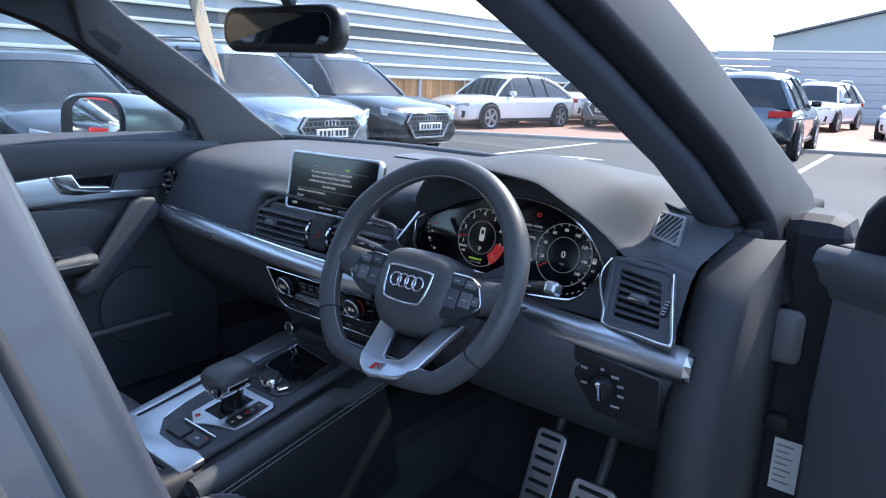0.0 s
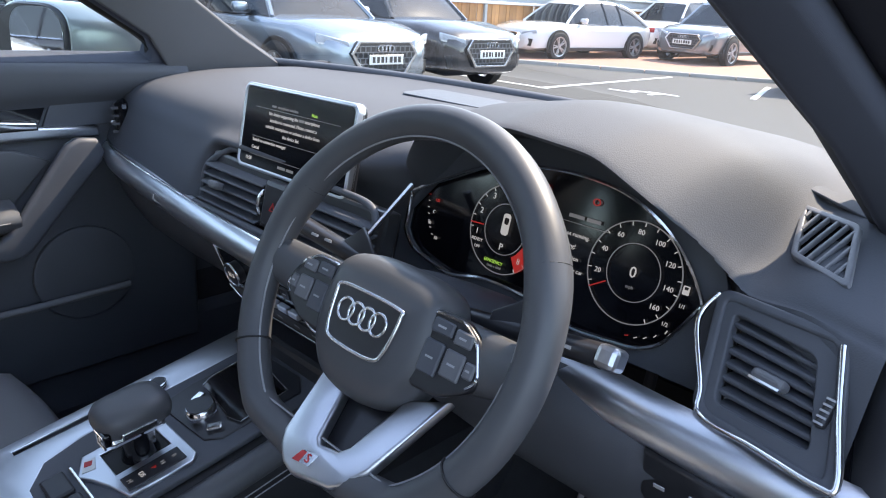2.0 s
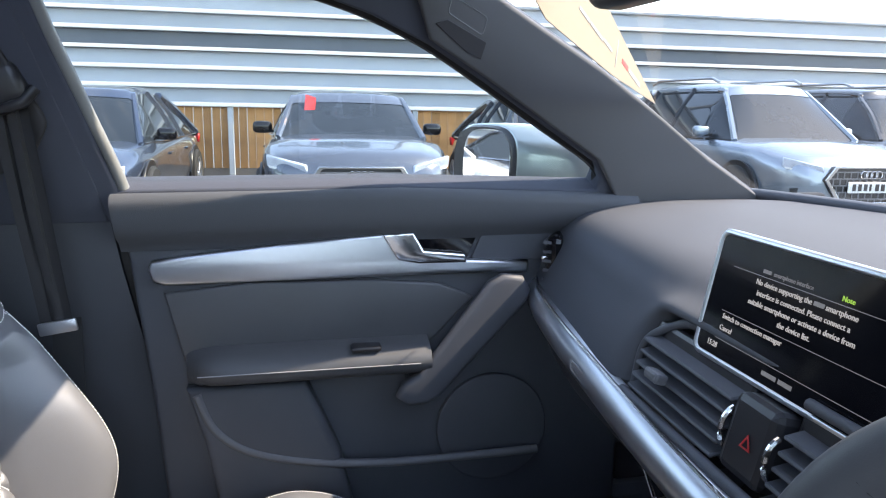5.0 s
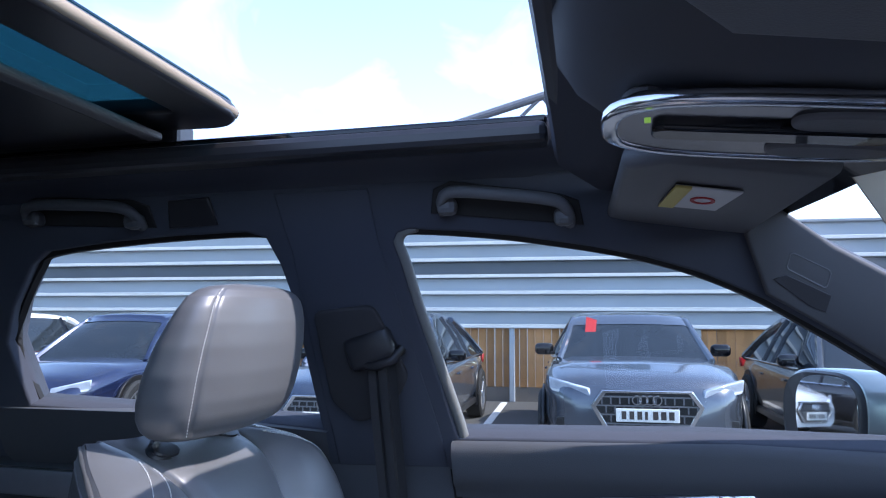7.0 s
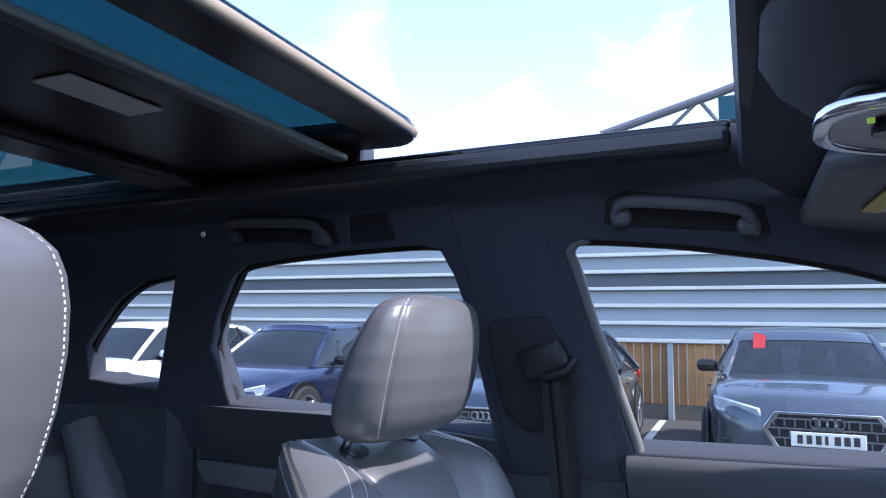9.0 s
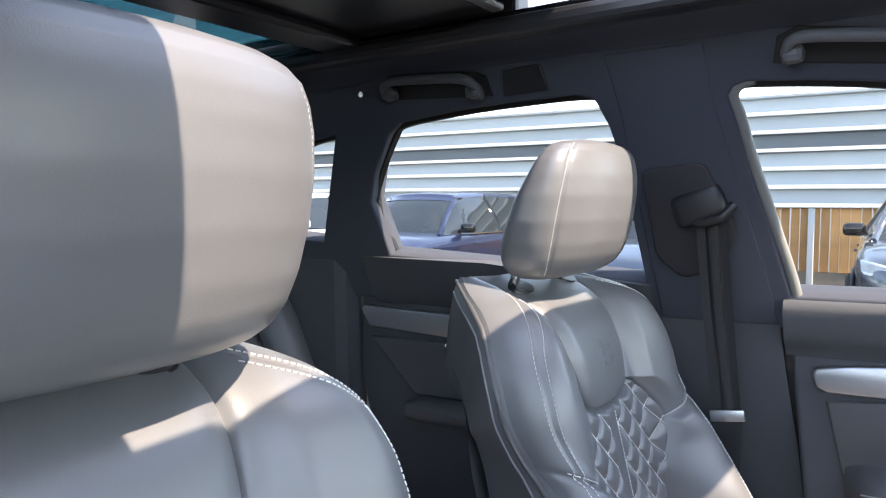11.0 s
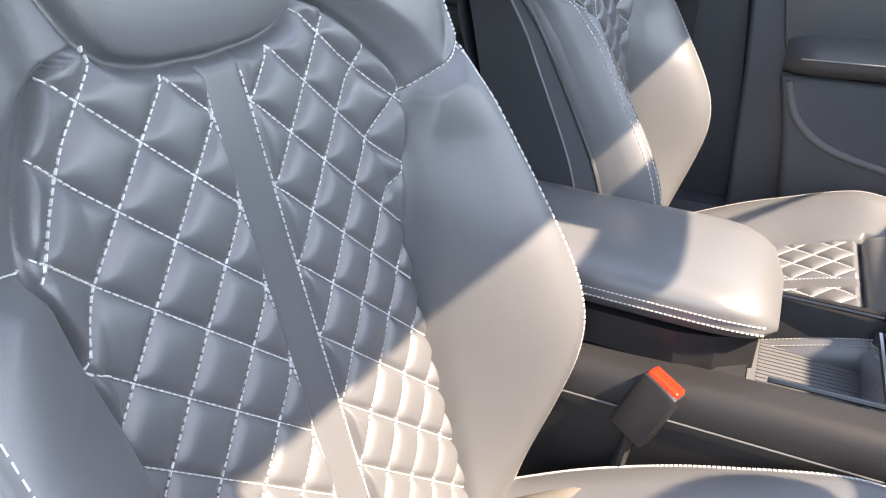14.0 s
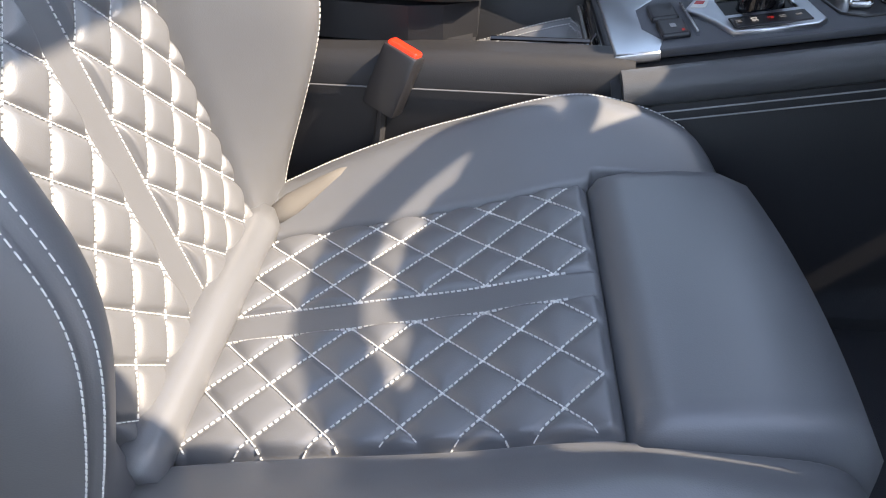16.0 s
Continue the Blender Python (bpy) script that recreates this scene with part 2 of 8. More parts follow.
def plate(outer, holes, thick, m, bevel=0.0):
    """A flat sheet with holes, thick along the local z of m; outlines in the local x and y."""
    cu = bpy.data.curves.new("outline", "CURVE")
    cu.dimensions, cu.fill_mode, cu.extrude, cu.bevel_depth, cu.bevel_resolution = "2D", "BOTH", max(thick / 2 - bevel, 0.0002), bevel, 2
    for ring in [outer, *holes]:
        sp = cu.splines.new("POLY")
        sp.points.add(len(ring) - 1)
        for p, q in zip(sp.points, ring):
            p.co = (q[0], q[1], 0, 1)
        sp.use_cyclic_u = True
    tmp = bpy.data.objects.new("outline", cu)
    me = bpy.data.meshes.new_from_object(tmp)
    bpy.data.objects.remove(tmp)
    bpy.data.curves.remove(cu)
    bm = bmesh.new()
    bm.from_mesh(me)
    bpy.data.meshes.remove(me)
    bmesh.ops.remove_doubles(bm, verts=bm.verts, dist=1e-5)
    bmesh.ops.transform(bm, matrix=m, verts=bm.verts)
    return bm


def frame_of(o, x, y):
    """A pose matrix with its origin at o, local x along x and local y towards y."""
    X = Vector(x).normalized()
    Z = X.cross(Vector(y)).normalized()
    Y = Z.cross(X)
    return Matrix(((X.x, Y.x, Z.x, o[0]), (X.y, Y.y, Z.y, o[1]), (X.z, Y.z, Z.z, o[2]), (0, 0, 0, 1)))


def words(text, size, m, material, parent, name="lettering", align="CENTER", depth=0.0003):
    cu = bpy.data.curves.new("text", "FONT")
    cu.body, cu.size, cu.align_x, cu.align_y, cu.extrude, cu.resolution_u = text, size, align, "CENTER", depth, 2
    tmp = bpy.data.objects.new("text", cu)
    me = bpy.data.meshes.new_from_object(tmp)
    bpy.data.objects.remove(tmp)
    bpy.data.curves.remove(cu)
    me.transform(m)
    me.materials.clear()
    me.materials.append(material)
    me.name = name
    ob = new(name, me)
    ob.parent = parent
    return ob


def rounded(w, h, r, n=5, cx=0.0, cy=0.0):
    pts = []
    for sx, sy, a0 in ((1, 1, 0), (-1, 1, 90), (-1, -1, 180), (1, -1, 270)):
        for k in range(n + 1):
            a = radians(a0 + 90 * k / n)
            pts.append((cx + sx * (w / 2 - r) + r * math.cos(a), cy + sy * (h / 2 - r) + r * math.sin(a)))
    return pts


def ring_band(outline, width):
    """A closed outline as a narrow frame: the outline and the same shrunk towards its centre."""
    P = np.array(outline)
    c = P.mean(0)
    d = P - c
    L = np.linalg.norm(d, axis=1, keepdims=True)
    return [tuple(p) for p in P], [tuple(p) for p in c + d * (L - width) / L]


def lerp(xs, ys):
    return lambda t: float(np.interp(t, xs, ys))

# ---- outside: car park ----
EXT = Matrix.Rotation(radians(-1.2), 4, "X")      # the yard falls gently away ahead

ASPHALT = mat("asphalt", (0.080, 0.078, 0.076), 0.9, bump=0.8, scale=90, vary=0.22, vscale=0.5, detail=8)
BRICK = mat("red_paving_brick", (0.34, 0.19, 0.14), 0.9, bump=0.5, scale=60, vary=0.25, vscale=1.2, per_object=0.18)
KERB = mat("concrete", (0.42, 0.40, 0.37), 0.9, bump=0.5, scale=80, vary=0.15, vscale=3)
ROAD_PAINT = mat("white_road_paint", (0.74, 0.73, 0.70), 0.7, bump=0.4, scale=120, vary=0.15, vscale=3)
CLAD = mat("grey_cladding", (0.34, 0.375, 0.41), 0.45, bump=0.1, scale=30, vary=0.08, vscale=1.5, per_object=0.05)
CLAD_DARK = mat("dark_cladding_gap", (0.10, 0.115, 0.135), 0.5, vary=0.15, vscale=2)
CLAD_EDGE = mat("white_cladding_edge", (0.70, 0.70, 0.68), 0.4, vary=0.08, vscale=2)
PLANK = mat("orange_fence_plank", (0.46, 0.225, 0.085), 0.8, bump=0.6, scale=40, vary=0.50, vscale=3.5, per_object=0.30)
GRAVEL_BOARD = mat("weathered_board", (0.20, 0.17, 0.14), 0.9, bump=0.6, scale=40, vary=0.3, vscale=4)
POST = mat("galvanised_post", (0.40, 0.43, 0.45), 0.5, vary=0.12, vscale=4)
STEEL = mat("grey_steel", (0.14, 0.15, 0.17), 0.5, vary=0.1)
SHED = mat("far_shed_cladding", (0.34, 0.36, 0.38), 0.7, vary=0.08, vscale=0.3)
LEAF = mat("leaves", (0.075, 0.12, 0.035), 0.7, vary=0.5, vscale=1.2, spec=0.3)
BARK = mat("bark", (0.12, 0.09, 0.07), 0.95, bump=0.8, scale=30, vary=0.3, vscale=6)
DARK_GLASS = mat("car_window_glass", (0.020, 0.026, 0.032), 0.04, spec=0.5, vary=0.2)
TYRE = mat("tyre_rubber", (0.018, 0.018, 0.018), 0.8, vary=0.2)
RIM_ALLOY = mat("alloy_rim", (0.45, 0.46, 0.48), 0.35, metal=0.9, vary=0.08)
LAMP_LENS = mat("headlamp_lens", (0.50, 0.55, 0.62), 0.12, metal=0.2, spec=0.9, vary=0.4, vscale=14)
TAIL = mat("tail_lamp_red", (0.45, 0.02, 0.02), 0.15, vary=0.2)
PLATE_WHITE = mat("number_plate", (0.78, 0.78, 0.74), 0.4, vary=0.04)
GRILLE = mat("grille_black", (0.012, 0.012, 0.013), 0.35, vary=0.2)


def ext(ob):
    ob.matrix_world = EXT @ ob.matrix_world
    return ob


def ground():
    bm = bmesh.new()
    bmesh.ops.create_grid(bm, x_segments=40, y_segments=40, size=600)
    g = part("ground", bm, ASPHALT)
    ext(tagged(g, "worn grey asphalt car park ground", "ground", kind="structure"))
    # brick apron beyond the bays
    bm = bmesh.new()
    vs = [bm.verts.new(p) for p in ((-11.3, 12.3, 0.012), (3.0, 20.6, 0.012), (14, 27, 0.012), (14, 35.8, 0.012), (-11.3, 35.8, 0.012))]
    f = bm.faces.new(vs)
    r = bmesh.ops.extrude_face_region(bm, geom=[f])
    bmesh.ops.translate(bm, vec=(0, 0, 0.03), verts=[v for v in r["geom"] if isinstance(v, bmesh.types.BMVert)])
    ext(tagged(part("pavement", bm, BRICK), "red brick paved apron with a low kerb", "pavement", kind="structure"))
    d = Vector((14.3, 8.3, 0)).normalized()
    for k in range(18):
        c = Vector((-11.2, 12.26, 0)) + d * (0.46 + 0.93 * k)
        rot = Matrix.Rotation(math.atan2(d.y, d.x), 3, "Z")
        kb = part("kerb", boxed((0, 0, 0), (0.91, 0.13, 0.12), rot, 0.012, 1), KERB)
        kb.matrix_world = Matrix.Translation(c + Vector((0, 0, 0.02)))
        ext(tagged(kb, "pale concrete kerb stone edging the brick apron", "kerb", "kerb stones", "structure"))


def bay_line(a, b, w=0.1):
    d = Vector(b) - Vector(a)
    rot = Matrix.Rotation(math.atan2(d.y, d.x), 3, "Z")
    c = (Vector(a) + Vector(b)) / 2
    ob = part("bay_line", boxed((0, 0, 0), (d.length, w, 0.006), rot), ROAD_PAINT)
    ob.matrix_world = Matrix.Translation((c.x, c.y, 0.006))
    return ext(tagged(ob, "worn white painted parking bay line", "bay line", "bay lines", "structure"))


def wall():
    w = thing("fence_wall", "grey horizontal cladding over an orange timber fence", "fence")
    w["kind"] = "structure"
    x0, y0, y1 = -11.45, -34.0, 35.5
    # cladding boards, each a sloping face with a bright folded edge under it
    zs = [1.20, 1.48, 1.76, 2.04, 2.32, 2.60]
    for k, z in enumerate(zs):
        dark = k == 3
        h = 0.28
        prof = [(x0 + 0.00, z), (x0 + 0.10, z + 0.005), (x0 + 0.10, z + 0.065), (x0 + 0.03, z + 0.075), (x0 + 0.015, z + h), (x0 - 0.04, z + h), (x0 - 0.04, z)]
        rows = [[(px, yy, pz) for px, pz in prof] for yy in (y0, y1)]
        part("cladding_board", to_bm(skin(rows, closed=True, caps=True)), CLAD_DARK if dark else CLAD, w)
        part("cladding_edge", boxed((x0 + 0.088, (y0 + y1) / 2, z + 0.036), (0.034, y1 - y0, 0.056), bevel=0.006, seg=1), CLAD_EDGE, w, "bright folded metal edge")
    part("coping", boxed((x0 - 0.0, (y0 + y1) / 2, 2.90), (0.16, y1 - y0, 0.05), bevel=0.01, seg=1), CLAD, w)
    yy = -0.69
    k = -12
    while yy + k * 2.95 < y1:
        y = yy + k * 2.95
        if y > y0:
            part("post", boxed((x0 + 0.03, y, 0.62), (0.10, 0.09, 1.24), bevel=0.008, seg=1), POST, w, "galvanised steel fence post")
        k += 1
    part("gravel_board", boxed((x0 - 0.02, (y0 + y1) / 2, 0.12), (0.05, y1 - y0, 0.24)), GRAVEL_BOARD, w)
    ext(w)
    # fence planks: the stretch opposite the car as single boards
    rng = random.Random(5)
    shapes = []
    for i in range(6):
        me = part("plank", boxed((0, 0, 0.48), (0.022, 0.118 + 0.012 * (i % 3), 0.97), bevel=0.004, seg=1), PLANK)
        shapes.append(me.data)
        bpy.data.objects.remove(me)
    n = 0
    y = -18.0
    while y < 16.0:
        ob = new("plank", shapes[rng.randrange(6)])
        ob.parent = w
        ob.matrix_basis = pose(x0 + rng.uniform(-0.006, 0.01), y, 0.24, 0, rng.uniform(-0.4, 0.4), rng.uniform(-1.0, 1.0))
        y += 0.128 + rng.uniform(0, 0.014)
        n += 1
    for a, b in ((-34.0, -18.1), (16.1, 35.5)):
        bm = bmesh.new()
        y = a
        while y < b:
            box(bm, (x0 + rng.uniform(-0.006, 0.006), y, 0.72), (0.022, 0.12, 0.97))
            y += 0.135
        part("planks_far", bm, PLANK, w)["kind"] = "stuff"
    return w


def far_wall():
    w = thing("wall_far", "blue-grey horizontally ribbed boundary wall", "wall")
    w["kind"] = "structure"
    for k in range(9):
        part("cladding_board", boxed((4.5, 36.0 - 0.03 * (k % 2), 0.18 + 0.33 * k), (32.5, 0.10, 0.31), bevel=0.02, seg=1), CLAD, w)
    part("coping", boxed((4.5, 36.0, 3.02), (32.5, 0.2, 0.08)), CLAD_EDGE, w)
    ext(w)
    # right and back walls are added out of view; they bounce light
    for nm, c, s in (("wall_right", (21.0, 0.0, 1.5), (0.2, 72.0, 3.0)), ("wall_back", (4.5, -36.0, 1.5), (32.5, 0.2, 3.0))):
        ext(tagged(part(nm, boxed(c, s), CLAD), "plain grey boundary wall added out of view", "wall", kind="structure"))
    # shed behind it
    s = thing("shed_building", "long grey shed with a low pitched roof behind the wall", "building")
    bm = bmesh.new()
    prof = [(-20, 0), (-20, 6.0), (-9, 8.6), (6, 6.0), (6, 0)]
    rows = [[(px, yy, pz) for px, pz in prof] for yy in (74, 100)]
    part("wall", to_bm(skin(rows, closed=True, caps=True)), SHED, s)
    for a, b in ((1, 2), (2, 3)):
        p, q = prof[a], prof[b]
        rw = [[(p[0], yy, p[1] + 0.05), (q[0], yy, q[1] + 0.05), (q[0], yy, q[1] + 0.25), (p[0], yy, p[1] + 0.25)] for yy in (73.5, 100.5)]
        part("roof", to_bm(skin(rw, closed=True, caps=True)), CLAD_DARK, s)
    ext(s)
    t = thing("lamp_mast", "tall thin lattice floodlight mast", "mast")
    part("pole", tube([(9.2, 78, 0), (9.2, 78, 15.5)], [0.45, 0.30], 8), STEEL, t)
    part("floodlight", boxed((9.2, 78, 15.2), (2.2, 0.4, 0.9), bevel=0.05, seg=1), STEEL, t)
    ext(t)


def truss():
    t = thing("steel_canopy_frame", "grey tubular steel canopy arm beyond the fence", "canopy frame")
    part("post", tube([(-16, 3.4, 0), (-16, 3.4, 7.9)], 0.12, 10), STEEL, t)
    part("main_tube", tube([(-16, -2.6, 6.0), (-16, 0.0, 6.72), (-16, 3.4, 7.75)], 0.10, 10), STEEL, t)
    part("lower_tube", tube([(-16, -2.6, 5.9), (-16, 3.4, 5.9)], 0.06, 8), STEEL, t)
    for a, b in (((-1.15, 5.9), (-0.4, 6.6)), ((-0.4, 6.6), (0.1, 5.9)), ((1.0, 5.9), (1.6, 7.2))):
        part("strut", tube([(-16, a[0], a[1]), (-16, b[0], b[1])], 0.045, 8), STEEL, t)
    part("panel", boxed((-16.05, 1.1, 6.3), (0.03, 2.2, 0.7)), CLEAR_ROOF, t, "blue translucent panel")
    ext(t)


def tree(name, x, y, h, seed):
    rng = random.Random(seed)
    t = thing("tree", "leafy green deciduous tree", "tree", "trees")
    trunk = tube([(0, 0, 0), (0.1, 0.05, h * 0.25), (0.05, 0.1, h * 0.5), (0.15, 0.0, h * 0.8)], [0.28, 0.2, 0.15, 0.05], 9)
    lots = [trunk]
    cl = []
    for k in range(16):
        a, z = rng.uniform(0, 6.28), rng.uniform(0.3, 0.75) * h
        L = rng.uniform(0.2, 0.36) * h * (1.15 - abs(z / h - 0.5))
        e = (L * math.cos(a), L * math.sin(a), z + L * rng.uniform(0.3, 0.8))
        lots.append(tube([(0.07, 0.05, z), (e[0] * 0.5, e[1] * 0.5, z + (e[2] - z) * 0.6), e], [0.09, 0.06, 0.02], 6))
        cl.append(e)
        cl.append((e[0] * 0.6, e[1] * 0.6, e[2] + 0.1 * h))
    part("trunk", merge(*lots), BARK, t)
    v, f = [], []
    for c in cl:
        R = rng.uniform(0.08, 0.15) * h
        for j in range(110):
            d = Vector((rng.gauss(0, 1), rng.gauss(0, 1), rng.gauss(0, 0.8)))
            d = d.normalized() * R * rng.uniform(0.3, 1.0) ** 0.5
            p = Vector(c) + d
            a = Vector((rng.uniform(-1, 1), rng.uniform(-1, 1), rng.uniform(-1, 1))).normalized() * rng.uniform(0.08, 0.2)
            b = a.orthogonal().normalized() * a.length * 0.6
            o = len(v)
            v += [tuple(p - a), tuple(p + b), tuple(p + a), tuple(p - b)]
            f.append((o, o + 1, o + 2, o + 3))
    part("crown", (v, f), LEAF, t)
    t.matrix_world = Matrix.Translation((x, y, 0))
    return ext(t)


WHEELS = {}


def wheel_meshes(r):
    """Tyre, rim and spoke meshes of one radius, shared by all cars."""
    if r in WHEELS:
        return WHEELS[r]
    prof = [(-0.10, r * 0.70), (-0.105, r * 0.92), (-0.085, r), (0.085, r), (0.105, r * 0.92), (0.10, r * 0.70)]
    rows = [[(rr * math.cos(a), py, rr * math.sin(a)) for py, rr in prof] for a in np.linspace(0, 2 * math.pi, 29)]
    ty = part("tyre", skin(rows, closed=False), TYRE, smooth=40)
    bm = bmesh.new()
    for k in range(5):
        for s in (-1, 1):
            a = 2 * math.pi * k / 5 + s * 0.16
            box(bm, (math.cos(a) * r * 0.37, 0.075, math.sin(a) * r * 0.37), (r * 0.66, 0.03, r * 0.085), Matrix.Rotation(-a, 3, "Y"), 0.006, 1)
    bmesh.ops.create_cone(bm, cap_ends=True, segments=16, radius1=r * 0.16, radius2=r * 0.13, depth=0.04, matrix=Matrix.Translation((0, 0.08, 0)) @ Matrix.Rotation(radians(-90), 4, "X"))
    sp = part("rim", bm, RIM_ALLOY)
    rg = part("rim_lip", skin([[(rr * math.cos(a), py, rr * math.sin(a)) for py, rr in ((0.10, r * 0.70), (0.095, r * 0.63), (-0.02, r * 0.62))] for a in np.linspace(0, 2 * math.pi, 29)]), RIM_ALLOY, smooth=40)
    dk = part("brake", boxed((0, 0.0, 0), (r * 0.9, 0.05, r * 0.9), bevel=r * 0.2), GRILLE)
    WHEELS[r] = tuple(o.data for o in (ty, sp, rg, dk))
    for o in (ty, sp, rg, dk):
        bpy.data.objects.remove(o)
    return WHEELS[r]


def car(label, color, m, suv=False, estate=False, metal=0.6, rough=0.25, grille_chrome=True, L=4.40, rear_plate=False, lift=0.0):
    """A parked car, its front along local +x, standing on local z = 0."""
    H, W = (1.64, 0.935) if suv else (1.43, 0.905)
    c = thing("parked_car", label, "car", "parked cars")
    pm = mat("car_paint", color, rough, metal=metal, coat=1.0, vary=0.03)
    hf = (0.98 if suv else 0.86) + lift           # bonnet height at the cowl
    nose = (0.84 if suv else 0.70) + lift * 1.3
    S = np.linspace(-L / 2, L / 2, 45)
    u = lambda s: (s + L / 2) / L
    top = lerp([0, 0.02, 0.06, 0.16, 0.30, 0.62, 0.70, 0.86, 0.95, 0.985, 1.0],
               [hf - 0.22, hf - 0.03, hf + 0.02, hf + 0.04, hf + 0.03, hf + 0.02, hf + 0.005, (hf + nose) / 2 + 0.05, nose + 0.03, nose - 0.03, nose - 0.13])
    wid = lerp([0, 0.03, 0.10, 0.25, 0.75, 0.88, 0.95, 0.985, 1.0], [0.70, 0.84, 0.96, 1.0, 1.0, 0.975, 0.91, 0.80, 0.68])
    bot = lerp([0, 0.05, 0.12, 0.88, 0.96, 1.0], [0.42, 0.30, 0.24, 0.24, 0.22, 0.26])
    if suv:
        bot = lerp([0, 0.05, 0.12, 0.88, 0.96, 1.0], [0.50, 0.38, 0.30, 0.30, 0.26, 0.32])
    rows = []
    for s in S:
        w, zt, zb = W * wid(u(s)), top(u(s)), bot(u(s))
        half = [(0.0, zb), (0.80 * w, zb), (0.96 * w, zb + 0.06), (1.0 * w, zb + (zt - zb) * 0.40), (0.985 * w, zb + (zt - zb) * 0.62), (1.0 * w, zb + (zt - zb) * 0.74),
                (0.965 * w, zb + (zt - zb) * 0.88), (0.90 * w, zb + (zt - zb) * 0.965), (0.74 * w, zt), (0.70 * w, zt + 0.012), (0.0, zt + 0.026)]
        rows.append([(s, -y, z) for y, z in half] + [(s, y, z) for y, z in half[-2:0:-1]])
    bm = to_bm(skin(rows, closed=True, caps=True))
    part("body", bm, pm, c, smooth=38)
    # greenhouse
    xr = -L / 2 + (0.18 if estate or suv else 0.42)
    xw, xt, xb = L * 0.235, L * 0.06, (xr + 0.55 if estate or suv else xr + 0.95)
    zb = hf - 0.02
    G = [(xw + 0.02, zb, zb + 0.005), (xw - 0.30, zb, zb + (H - zb) * 0.46), (xt + 0.18, zb, zb + (H - zb) * 0.84), (xt, zb, H - 0.03), ((xt + xb) / 2, zb, H), (xb, zb, H - 0.045), ((xb + xr) / 2, zb, zb + (H - zb) * 0.62), (xr, zb, zb + 0.02)]
    gx = [g[0] for g in G][::-1]
    gz = [g[2] for g in G][::-1]
    rows, roof_rows = [], []
    SS = np.linspace(xr, xw, 40)
    zs = spline([(a, b, 0) for a, b in zip(gx, gz)], 40)
    for s, _z in zip(SS, zs):
        s, zt = float(_z[0]), float(_z[1])
        k = (zt - zb) / (H - zb)
        wb = W * 0.93 * min(1.0, 0.90 + 0.1 * min(1, (xw - s) / 0.6))
        wt = wb - 0.27 * k * (H - zb) / 0.5
        half = [(wb, zb), (wb - (wb - wt) * 0.5, zb + (zt - zb) * 0.52), (wt, zb + (zt - zb) * 0.90), (wt * 0.90, zb + (zt - zb) * 0.975), (wt * 0.5, zt), (0, zt + 0.005)]
        rows.append([(s, -y, z) for y, z in half] + [(s, y, z) for y, z in half[-2::-1]])
        if zt > H - 0.16:
            roof_rows.append([(s, y * 1.004, z + 0.006) for y, z in [(-wt - 0.012, zb + (zt - zb) * 0.86)] + [(-a, b) for a, b in half[2:]] + [(a, b) for a, b in half[-2:1:-1]] + [(wt + 0.012, zb + (zt - zb) * 0.86)]])
    part("window_glass", skin(rows), DARK_GLASS, c, "dark reflective car windows", smooth=50)
    part("roof", skin(roof_rows), pm, c, smooth=50)
    # pillars
    def edge(fr, s):
        i = int(np.argmin([abs(r[0][0] - s) for r in rows]))
        return rows[i]
    for sg in (0, 1):
        pick = (lambda r, j: r[j] if sg == 0 else r[len(r) - 1 - j])
        a_p = [pick(r, 2) for r in rows if r[0][0] > xt - 0.05]
        c_p = [pick(r, 2) for r in rows if r[0][0] < xb + 0.05]
        part("pillar", tube(a_p, 0.035, 6), pm, c)
        part("pillar", tube(c_p, 0.055, 6), pm, c)
        for xm in (0.0 + xt - 0.62, xb + 0.12):
            r = edge(0, xm)
            part("pillar", tube([pick(r, 0), pick(r, 1), pick(r, 2)], 0.028, 6), GLOSS_BLACK, c)
        y = (-1 if sg == 0 else 1) * (W * 0.95)
        part("window_trim", tube([(r[0][0], (pick(r, 0)[1]) * 1.012, zb + 0.012) for r in rows], 0.010, 5), CHROME if not suv else GLOSS_BLACK, c)
        mr = part("door_mirror", boxed((xw - 0.42, y * 1.07, hf + 0.075), (0.13, 0.20, 0.125), bevel=0.045, seg=3), GLOSS_BLACK if color[2] < 0.2 else pm, c, smooth=60)
        part("mirror_foot", boxed((xw - 0.40, y * 0.99, hf + 0.035), (0.08, 0.10, 0.03)), GLOSS_BLACK, c)
    # wheels and arches
    r = 0.36 if suv else 0.33
    ty, sp, rg, dk = wheel_meshes(r)
    for s in (L * 0.315, -L * 0.295):
        for sg in (-1, 1):
            w = new("wheel", ty)
            w.parent = c
            w.matrix_basis = pose(s, sg * (W - 0.062), r, 0, 0, 0 if sg > 0 else 180)
            for nm, me in (("rim", sp), ("rim_lip", rg), ("brake_disc", dk)):
                o = new(nm, me)
                o.parent = w
            arch = plate([((r + 0.055) * math.cos(a), (r + 0.055) * math.sin(a)) for a in np.linspace(-0.35, math.pi + 0.35, 24)], [], 0.03,
                         frame_of((s, sg * (W - 0.012), r), (1, 0, 0), (0, 0, 1)))
            part("wheel_arch", arch, GRILLE, c)
    # front
    xf = L / 2
    gw, gz1, gz0 = (0.50, nose - 0.07, 0.40) if suv else (0.46, nose - 0.08, 0.33)
    hexa = [(-gw * 0.80, gz1), (gw * 0.80, gz1), (gw, gz1 - 0.13), (gw * 0.66, gz0), (-gw * 0.66, gz0), (-gw, gz1 - 0.13)]
    gm = frame_of((xf + 0.012, 0, 0), (0, 1, 0), (0, 0.0, 1))
